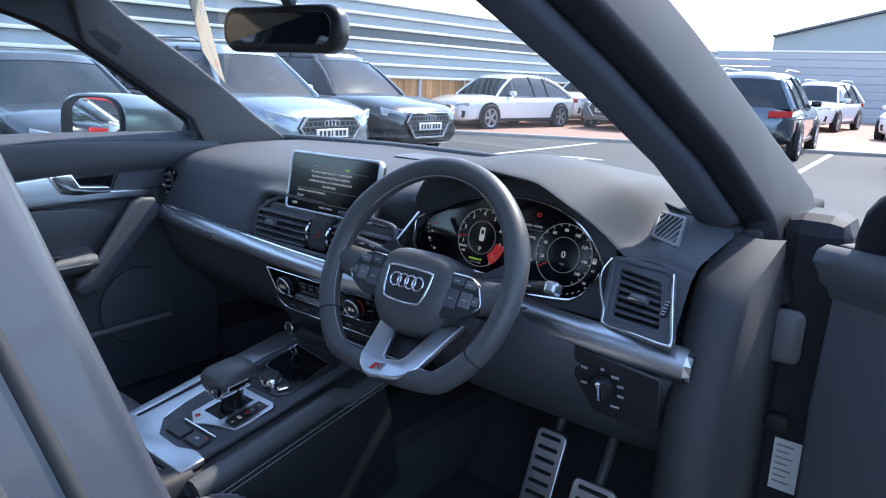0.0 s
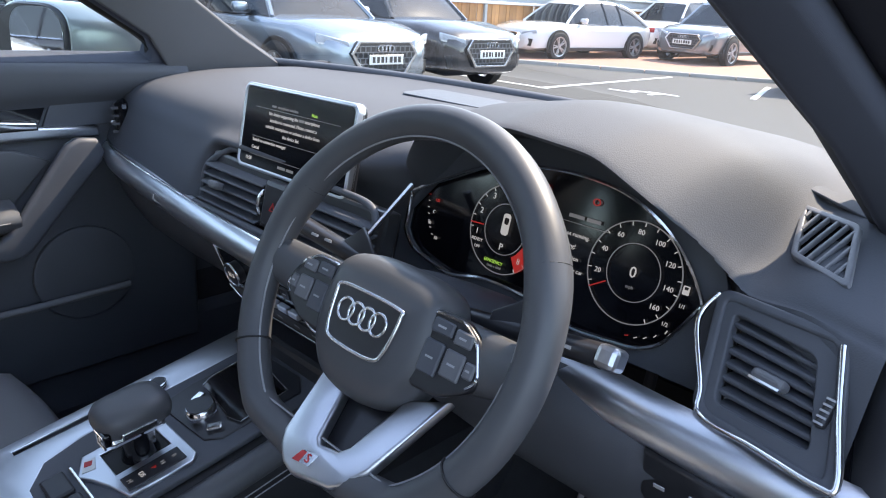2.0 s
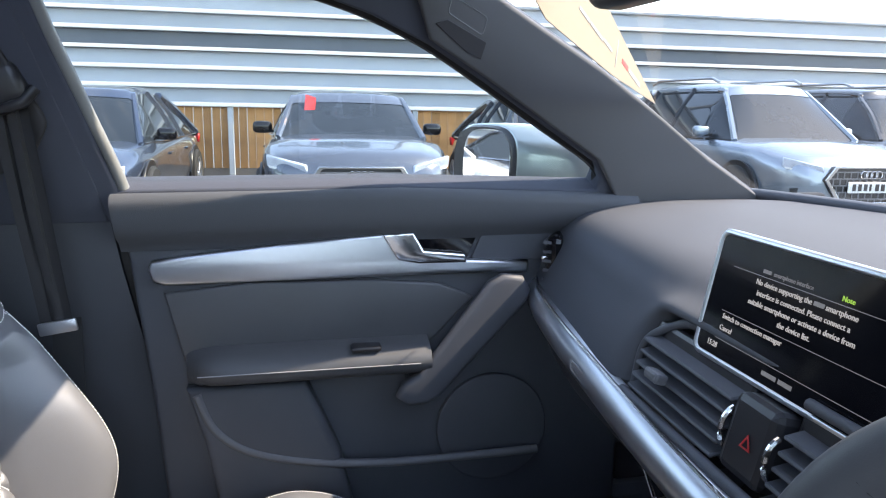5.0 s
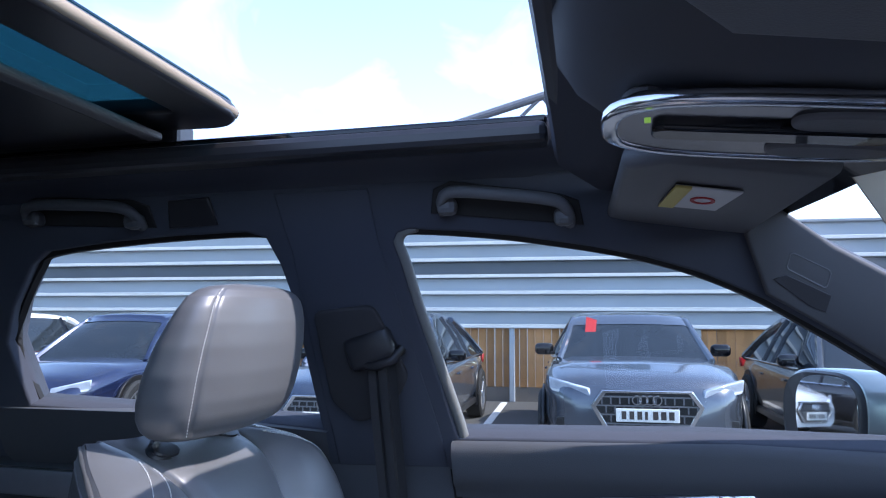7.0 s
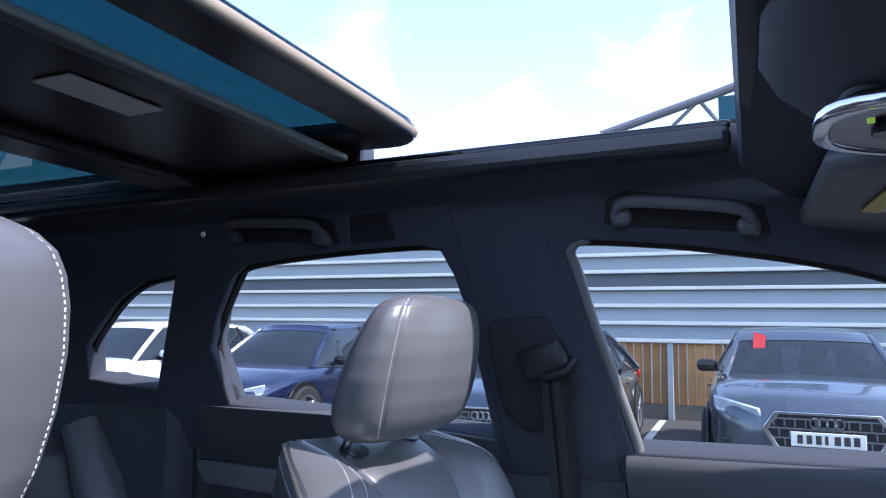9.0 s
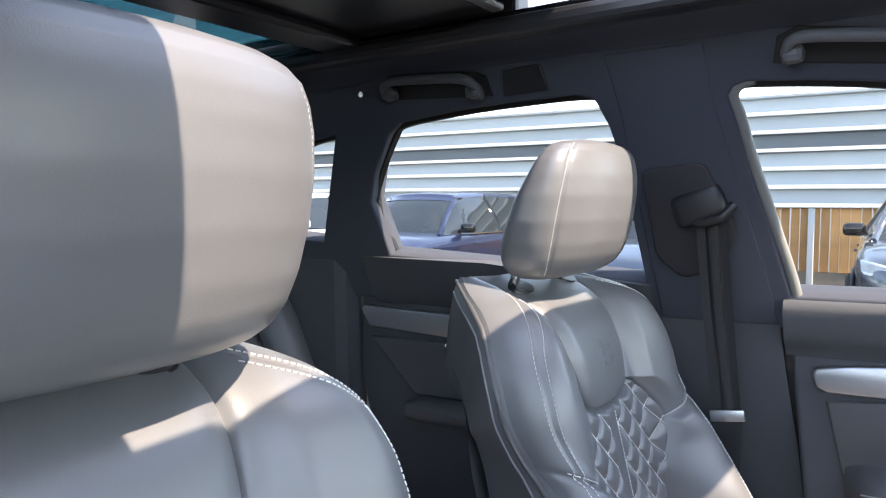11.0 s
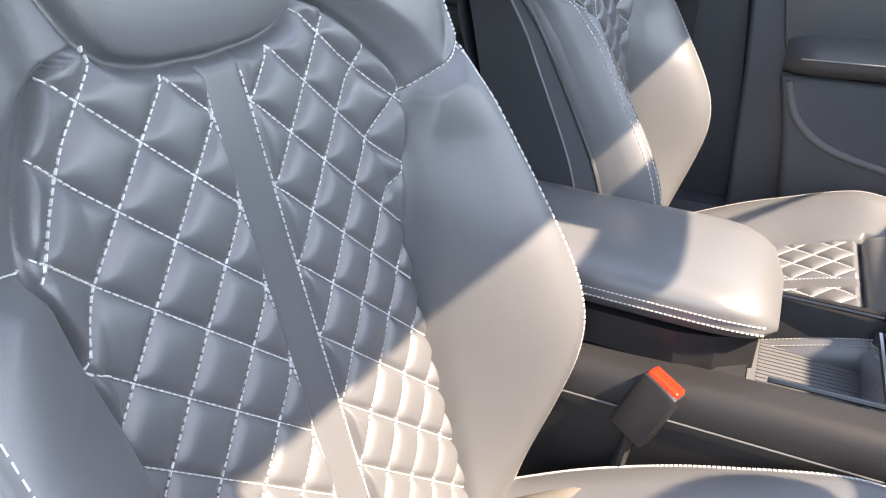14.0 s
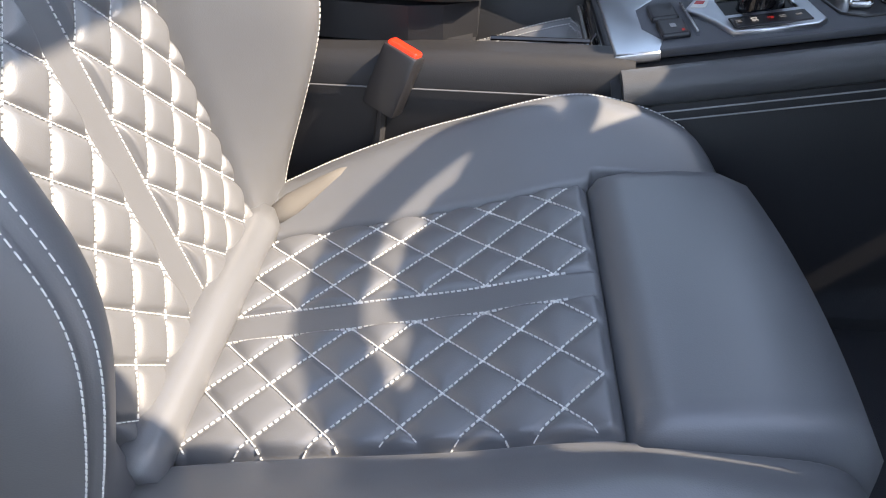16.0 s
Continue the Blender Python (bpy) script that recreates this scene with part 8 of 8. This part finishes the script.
def stitches(surf, lines, step=0.0046, length=0.0031, width=0.0010, lift=0.0009, axis="y"):
    """Thread dashes along lines given in the surface's own two coordinates."""
    v, f = [], []

    def at(p):
        h = float(surf(np.array([p[0]]), np.array([p[1]]))[0])
        return Vector((p[0], h, p[1])) if axis == "y" else Vector((p[0], p[1], h))

    for a, b in lines:
        a, b = np.array(a, float), np.array(b, float)
        L = np.linalg.norm(b - a)
        n = max(1, round(L / step))
        for k in range(n):
            t0, t1 = k / n, (k + length / step) / n
            p, q = at(a + (b - a) * t0), at(a + (b - a) * min(t1, 1))
            d = q - p
            if d.length < 1e-5:
                continue
            mid2 = a + (b - a) * (t0 + t1) / 2
            e = 0.0025
            if axis == "y":
                n1 = at(mid2 + (e, 0)) - at(mid2 - (e, 0))
                n2 = at(mid2 + (0, e)) - at(mid2 - (0, e))
                nn = n2.cross(n1).normalized()
                if nn.y < 0:
                    nn = -nn
            else:
                n1 = at(mid2 + (e, 0)) - at(mid2 - (e, 0))
                n2 = at(mid2 + (0, e)) - at(mid2 - (0, e))
                nn = n1.cross(n2).normalized()
                if nn.z < 0:
                    nn = -nn
            s = d.cross(nn).normalized() * width / 2
            o = len(v)
            up = nn * (lift + 0.0007)
            lo = nn * -0.001
            for base, dd in ((p, 0), (q, 0)):
                v += [tuple(base + s + lo), tuple(base + s * 0.7 + up), tuple(base - s * 0.7 + up), tuple(base - s + lo)]
            f += [(o, o + 1, o + 5, o + 4), (o + 1, o + 2, o + 6, o + 5), (o + 2, o + 3, o + 7, o + 6), (o, o + 3, o + 2, o + 1), (o + 4, o + 5, o + 6, o + 7)]
    return v, f


def lattice(v0, lo, hi, width, keep):
    """Seam pieces of the quilt inside the panel: width(v) its half width, keep(x, v) the mask."""
    out = []
    for sg in (-1, 1):
        for fam in (-1, 1):
            for k in range(-30, 31):
                c = v0 + k * 2 * CELL
                for j in range(12):
                    a0, a1 = STRIPE + j * CELL, STRIPE + (j + 1) * CELL
                    p, q = (a0, c + fam * (a0 - STRIPE)), (a1, c + fam * (a1 - STRIPE))
                    for t in range(4):
                        p2 = (p[0] + (q[0] - p[0]) * t / 4, p[1] + (q[1] - p[1]) * t / 4)
                        q2 = (p[0] + (q[0] - p[0]) * (t + 1) / 4, p[1] + (q[1] - p[1]) * (t + 1) / 4)
                        mx, mv = (p2[0] + q2[0]) / 2, (p2[1] + q2[1]) / 2
                        if lo < mv < hi and mx < width(mv) - 0.002 and keep(mx, mv):
                            out.append(((sg * p2[0], p2[1]), (sg * q2[0], q2[1])))
    return out


CUSH_Z = ([0.14, 0.20, 0.27, 0.44, 0.51, 0.545, 0.63], [0.488, 0.494, 0.512, 0.553, 0.575, 0.583, 0.583])
CUSH_Q = ([0.15, 0.20, 0.30, 0.545], [0.138, 0.138, 0.140, 0.152])
CUSH_W = ([0.10, 0.20, 0.30, 0.40, 0.52, 0.60, 0.66, 0.70], [0.21, 0.235, 0.255, 0.265, 0.266, 0.260, 0.245, 0.215])
CUSH_B = ([0.10, 0.20, 0.27, 0.36, 0.46, 0.54, 0.60, 0.66, 0.71], [0.0, 0.018, 0.033, 0.048, 0.056, 0.055, 0.047, 0.026, -0.03])


CUSH_Z, CUSH_W, CUSH_B = eased(CUSH_Z, 0.012), eased(CUSH_W, 0.014), eased(CUSH_B, 0.018)


def cush_surface(x, y):
    ax = np.abs(x)
    z = np.interp(y, *CUSH_Z)
    q = np.interp(y, *CUSH_Q)
    w = np.interp(y, *CUSH_W)
    z = z + np.interp(y, *CUSH_B) * sstep(q - 0.005, w - 0.035, ax)
    m = sstep(0.0, 0.004, q - ax) * sstep(0.0, 0.004, ax - STRIPE) * sstep(0.195, 0.20, y) * (1 - sstep(0.536, 0.541, y))
    z = z + 0.0056 * quilt(ax, y, 0.289) * m
    z = z - 0.0016 * np.exp(-((ax - STRIPE) / 0.0022) ** 2) * (y > 0.19)
    z = z - 0.010 * np.exp(-((ax - q) / 0.004) ** 2)
    e = np.clip((ax - (w - 0.03)) / 0.03, 0, 1)
    z = z - 0.040 * (1 - np.sqrt(np.clip(1 - e * e, 0, 1)))
    e = np.clip((y - 0.537) / 0.012, 0, 1)
    z = z - 0.020 * (1 - np.sqrt(np.clip(1 - e * e, 0, 1))) * (1 - sstep(q - 0.004, q + 0.010, ax))
    z = z - 0.05 * sstep(0.549, 0.555, y) * (1 - sstep(q + 0.006, q + 0.016, ax))
    e = np.clip((y - 0.645) / 0.055, 0, 1)
    z = z - 0.035 * (1 - np.sqrt(np.clip(1 - e * e, 0, 1)))
    return z


# headrest over its height: half width, front and rear face
HEAD_Z = [1.188, 1.191, 1.196, 1.205, 1.219, 1.239, 1.270, 1.304, 1.331, 1.349, 1.362, 1.371, 1.376, 1.380]
HEAD_W = [0.088, 0.110, 0.126, 0.139, 0.148, 0.154, 0.158, 0.157, 0.152, 0.146, 0.137, 0.122, 0.102, 0.060]
HEAD_F = [0.060, 0.074, 0.088, 0.102, 0.113, 0.122, 0.130, 0.135, 0.136, 0.134, 0.131, 0.125, 0.118, 0.107]
HEAD_R = [0.028, 0.014, 0.004, -0.002, -0.004, -0.001, 0.010, 0.026, 0.042, 0.053, 0.061, 0.068, 0.075, 0.088]


def seat():
    s = thing("front_seat", "grey quilted leather sports seat with white stitching", "car seat", "front seats")
    # backrest: front face, then the edge rolled round to the back shell
    nz, nx = 470, 331
    z = np.linspace(0.44, 1.192, nz)
    w = np.interp(z, *BACK_W)
    u = np.linspace(-1, 1, nx)
    X = w[:, None] * u[None, :]
    Z = np.repeat(z[:, None], nx, 1)
    Y = back_surface(X, Z)
    b = part("backrest", sheet(X, Y, Z), LEATHER, s, smooth=170)
    edge = lambda k: np.concatenate([np.stack([X[::6, 0], Y[::6, 0], Z[::6, 0]], 1), np.stack([X[-1, ::6], Y[-1, ::6], Z[-1, ::6]], 1), np.stack([X[::-6, -1], Y[::-6, -1], Z[::-6, -1]], 1)])
    E = edge(0)
    rows = [E]
    for dy, k in ((-0.02, 1.012), (-0.05, 1.0), (-0.10, 0.97), (-0.15, 0.93)):
        R = E.copy()
        base = np.interp(E[:, 2], *BACK_Y)
        R[:, 0] *= k
        t = abs(dy) / 0.15
        R[:, 1] = E[:, 1] * (1 - t) + (base - 0.090 + 0.035 * np.clip((E[:, 2] - 1.0) / 0.19, 0, 1)) * t
        R[:, 2] = E[:, 2] - (0.10 * t * t + 0.03 * t) * np.clip((E[:, 2] - 1.0) / 0.19, 0, 1)
        rows.append(R)
    part("side_wrap", skin(rows[:3]), LEATHER, s, smooth=60)
    part("rear_wrap", skin(rows[2:]), LEATHER_DARK, s, "dark leather backrest side", 60)
    part("rear_piping", tube(rows[2][::2], 0.0016, 6), THREAD_GREY, s, "pale piping", 60)
    zz = np.linspace(0.44, 1.092, 30)
    xb = np.linspace(-1, 1, 15)
    XB = (np.interp(0.44 + (zz - 0.44) * 1.15, *BACK_W) * 0.93)[:, None] * xb[None, :]
    YB = (np.interp(0.44 + (zz - 0.44) * 1.15, *BACK_Y) - 0.090 + 0.035 * np.clip((zz - 0.92) / 0.17, 0, 1))[:, None] - 0.02 * (1 - xb[None, :] ** 2)
    part("back_shell", sheet(XB, YB, np.repeat(zz[:, None], 15, 1)), LEATHER_DARK, s, smooth=170)
    # piping along the outer edge, double seam
    pts = rows[1]
    part("piping", tube(pts[::2], 0.0032, 6), LEATHER_DARK, s, smooth=60)
    # threads
    wq = lambda v: float(np.interp(v, *QUILT_W))
    lines = lattice(0.97, 0.47, 1.03, wq, lambda a, v: float(bib_depth(np.array([a]), np.array([v]))[0]) < -0.003)
    for sg in (-1, 1):
        lines += [((sg * STRIPE * 0.95, 0.47 + 0.02 * i), (sg * STRIPE * 0.95, 0.47 + 0.02 * (i + 1))) for i in range(26)]
    part("quilt_stitching", stitches(back_surface, lines), THREAD, b, "white contrast stitching")["kind"] = "stuff"
    # double row of stitches beside the outer edge
    ln = []
    for sg in (-1, 1):
        for off in (0.0125, 0.0205):
            row = edge_line(off)
            ln += [((sg * p[0], p[1]), (sg * q[0], q[1])) for p, q in zip(row, row[1:])]
        prev = None
        for t in np.linspace(0, 1, 10):
            a = 0.166 + t * 0.074
            p = (sg * a, 0.944 + (a - 0.163) * 0.52)
            if prev is not None:
                ln.append((prev, p))
            prev = p
    part("edge_stitching", stitches(back_surface, ln, step=0.0042, length=0.0028, width=0.0008, lift=0.0005), THREAD, b)["kind"] = "stuff"
    # pressed S mark: a slanted square and a rounded figure in shallow relief
    def on(px, pz, d=0.0001):
        return (px, float(back_surface(np.array([px]), np.array([pz]))[0]) + d, pz)
    cx, cz = -0.010, 1.073
    corners = [(-0.019, 1.092), (0.020, 1.098), (0.032, 1.054), (-0.006, 1.046)]
    emb = []
    for p0, p1 in zip(corners, corners[1:]):
        emb.append(tube([on(p0[0] + (p1[0] - p0[0]) * t, p0[1] + (p1[1] - p0[1]) * t) for t in np.linspace(0, 1, 24)], 0.0008, 5))
    fig = spline([(cx - 0.016, cz + 0.0095), (cx - 0.008, cz + 0.0135), (cx + 0.008, cz + 0.0130), (cx + 0.0145, cz + 0.0085), (cx + 0.010, cz + 0.0025), (cx - 0.008, cz - 0.0015), (cx - 0.0145, cz - 0.0070), (cx - 0.009, cz - 0.0125), (cx + 0.007, cz - 0.0135), (cx + 0.016, cz - 0.0105)], 60)
    tan = np.gradient(fig[:, :2], axis=0)
    nrm = np.stack([-tan[:, 1], tan[:, 0]], 1) / np.linalg.norm(tan, axis=1)[:, None]
    lo, hi = fig[:, :2] - nrm * 0.0026, fig[:, :2] + nrm * 0.0026
    loop = np.concatenate([lo, hi[::-1], lo[:1]])
    emb.append(tube([on(p[0], p[1]) for p in loop], 0.0008, 5))
    part("embossed_mark", merge(*emb), LEATHER, b, "embossed leather mark", 60)
    # headrest
    def hpt(a, p):
        """Point on the headrest: a round the section, p from bottom to top."""
        zc = 1.188 + 0.192 * p
        wx, yf, yr = (float(np.interp(zc, HEAD_Z, tab)) for tab in (HEAD_W, HEAD_F, HEAD_R))
        ca, sa = math.cos(a), math.sin(a)
        x = wx * math.copysign(abs(ca) ** 0.52, ca)
        y = (yf - yr) / 2 * math.copysign(abs(sa) ** 0.74, sa)
        return Vector((x, (yf + yr) / 2 + y - 0.024 * (x / 0.16) ** 2 * (0.6 + 0.4 * sa), zc))
    rows = []
    nn = 120
    P = np.concatenate([np.linspace(0.0, 0.06, 9)[:-1], np.linspace(0.06, 0.90, 40), np.linspace(0.90, 1.0, 15)[1:]])
    for p in P:
        r = []
        for k in range(nn):
            a = 2 * math.pi * k / nn
            q = hpt(a, p)
            c = Vector((0, 0.065, q.z))
            # seam where the face meets the sides
            da = min(abs(a - radians(36)), abs(a - radians(144)))
            g = 0.0035 * math.exp(-(da / 0.05) ** 2)
            r.append(tuple(q - (q - c).normalized() * g))
        rows.append(r)
    h = part("headrest", to_bm(skin(rows, closed=True, caps=True)), LEATHER, s, smooth=170)
    v, f = [], []
    for ang in (36, 144):
        for p in np.linspace(0.05, 0.945, 42):
            A, B = hpt(radians(ang - 2.2 if ang < 90 else ang + 2.2), p), hpt(radians(ang - 2.2 if ang < 90 else ang + 2.2), p + 0.012)
            d = (B - A)
            out = (A - Vector((0, 0.06, A.z))).normalized()
            sd = d.cross(out).normalized() * 0.0005
            o = len(v)
            for base in (A, B):
                v += [tuple(base + sd - out * 0.0032), tuple(base + sd - out * 0.0014), tuple(base - sd - out * 0.0014), tuple(base - sd - out * 0.0032)]
            f += [(o, o + 1, o + 5, o + 4), (o + 1, o + 2, o + 6, o + 5), (o + 2, o + 3, o + 7, o + 6), (o, o + 3, o + 2, o + 1), (o + 4, o + 5, o + 6, o + 7)]
    part("stitching", (v, f), THREAD, h, "white headrest stitching")["kind"] = "stuff"
    for x in (-0.077, 0.077):
        part("headrest_post", tube([(x, -0.022, 1.12), (x, 0.022, 1.245)], 0.0068, 12), CHROME, s, "chrome post", 60)
        col = bmesh.new()
        bmesh.ops.create_cone(col, cap_ends=True, segments=24, radius1=0.031, radius2=0.025, depth=0.014, matrix=Matrix.Translation((x, -0.006, 1.172)) @ Matrix.Rotation(radians(-28), 4, "X") @ Matrix.Diagonal((1.0, 0.72, 1, 1)))
        bmesh.ops.bevel(col, geom=[e for e in col.edges if e.calc_face_angle(0) > 0.6], offset=0.003, segments=2, affect="EDGES")
        part("collar", col, SMOOTH_BLACK, s, "black plastic post collar", 40)
    # cushion
    ny, nx = 300, 301
    y = np.linspace(0.10, 0.70, ny)
    w = np.interp(y, *CUSH_W)
    X = w[:, None] * np.linspace(-1, 1, nx)[None, :]
    Y = np.repeat(y[:, None], nx, 1)
    cu = part("cushion", sheet(X, Y, cush_surface(X, Y)), LEATHER, s, smooth=170)
    Zc = cush_surface(X, Y)
    for j in (0, -1):
        E = np.stack([X[::5, j], Y[::5, j], Zc[::5, j]], 1)
        rws = [E]
        for k, zt in ((1.02, -0.025), (1.0, -0.07), (0.97, -0.14)):
            R = E.copy()
            R[:, 0] *= k
            R[:, 2] += zt
            rws.append(R)
        # darker leather on the -x side only, grey on the other
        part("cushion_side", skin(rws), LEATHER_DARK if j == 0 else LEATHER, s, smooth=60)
        part("cushion_piping", tube(rws[1][::2], 0.003, 6), LEATHER_DARK, s, smooth=60)
    cw = lambda v: float(np.interp(v, *CUSH_Q))
    lines = lattice(0.289, 0.20, 0.537, cw, lambda a, v: True)
    for sg in (-1, 1):
        lines += [((sg * STRIPE * 0.95, 0.20 + 0.02 * i), (sg * STRIPE * 0.95, 0.20 + 0.02 * (i + 1))) for i in range(16)]
    part("quilt_stitching", stitches(cush_surface, lines, axis="z", width=0.0010, lift=0.0013), THREAD, cu, "white contrast stitching")["kind"] = "stuff"
    ln = []
    for sg in (-1, 1):
        for off in (0.012, 0.019):
            prev = None
            for yy in np.linspace(0.22, 0.65, 52):
                p = (sg * (float(np.interp(yy, *CUSH_W)) - off), yy)
                if prev is not None:
                    ln.append((prev, p))
                prev = p
    part("edge_stitching", stitches(cush_surface, ln, step=0.0042, length=0.0028, axis="z", width=0.0008, lift=0.0005), THREAD, cu)["kind"] = "stuff"
    # thigh extension
    rows = []
    for t in np.linspace(-1, 1, 31):
        hw = 0.166
        pr = [(0.545, 0.545), (0.549, 0.580), (0.556, 0.594), (0.575, 0.600), (0.62, 0.606), (0.66, 0.606), (0.69, 0.594), (0.708, 0.565), (0.712, 0.52), (0.70, 0.47), (0.66, 0.45)]
        e = 1 - max(0, (abs(t) - 0.86) / 0.14) ** 2
        rows.append([(t * hw, py - (0.02 * (1 - e) if py > 0.65 else 0) + 0.012 * (1 - t * t) * (py > 0.6), 0.45 + (pz - 0.45) * (0.80 + 0.20 * e)) for py, pz in pr])
    part("thigh_support", to_bm(skin(rows)), LEATHER, s, "smooth extending thigh support", 60)
    # pipe of leather in the crease, and the base
    part("crease_roll", tube([(x, 0.214, 0.514 - 0.04 * abs(x)) for x in np.linspace(-0.165, 0.165, 14)], 0.022, 14), LEATHER, s, smooth=170)
    part("seat_base", boxed((0, 0.36, 0.415), (0.44, 0.50, 0.10), bevel=0.03), PLASTIC, s, smooth=40)
    for sg in (-1, 1):
        part("side_valance", boxed((sg * 0.245, 0.30, 0.435), (0.035, 0.52, 0.10), bevel=0.012), PLASTIC, s, smooth=40)
        part("seat_rail", boxed((sg * 0.19, 0.36, 0.345), (0.05, 0.60, 0.05)), PLASTIC, s)
    part("suede_flap", tube([(-0.160, 0.216, 0.506), (-0.180, 0.244, 0.519), (-0.198, 0.278, 0.538), (-0.212, 0.31, 0.556)], [0.012, 0.017, 0.012, 0.004], 10, squash=0.7), SUEDE, s, "worn suede edge", 170)
    return s


def seats():
    s = seat()
    s.matrix_world = pose(0.372, 0, 0)
    p = copy_thing(s, pose(-0.372, 0.018, -0.003))
    for o in p.children:
        if o.name.startswith("headrest"):
            o.location.y = -0.018
    for o in s.children:
        if o.name == "headrest":
            o.scale, o.location = (1.03, 1.04, 1.09), (0, 0, -0.110)
    p["label"] = "grey quilted leather passenger seat with white stitching"
    # rear bench
    r = thing("rear_bench", "dark quilted leather rear bench", "rear seat")
    z = np.linspace(0.55, 1.10, 120)
    x = np.linspace(-0.68, 0.68, 260)
    X, Z = np.meshgrid(x, z)
    k = np.abs(np.abs(X) - 0.36)
    Y = -0.80 - 0.28 * (Z - 0.55) + 0.05 * sstep(0.17, 0.27, k) + 0.006 * quilt(k + STRIPE, Z, 0.9) * (1 - sstep(0.16, 0.165, k)) - 0.03 * sstep(1.06, 1.10, Z)
    part("backrest", sheet(X, Y, Z), LEATHER_DARK, r, smooth=170)
    part("cushion", boxed((0, -0.56, 0.50), (1.36, 0.52, 0.16), bevel=0.05, seg=3), LEATHER_DARK, r, smooth=60)
    # bolsters take paler leather than the bench, in place of sun on them
    for sg in (-1, 1):
        part("side_bolster", tube([(sg * 0.665, -0.60, 0.60), (sg * 0.66, -0.74, 0.80), (sg * 0.655, -0.83, 1.0), (sg * 0.65, -0.90, 1.13)], [0.06, 0.07, 0.07, 0.05], 12, squash=0.8), LEATHER, r, "side bolster in paler leather standing for sunlight", 60)
    for sg in (-1, 1):
        h = part("rear_headrest", boxed((sg * 0.36, -0.99, 1.16), (0.26, 0.10, 0.15), bevel=0.04, seg=3), LEATHER_DARK, r, smooth=60)

shell()
doors()
roof_things()
dashboard()
steering_wheel()
console()
seats()
outside()
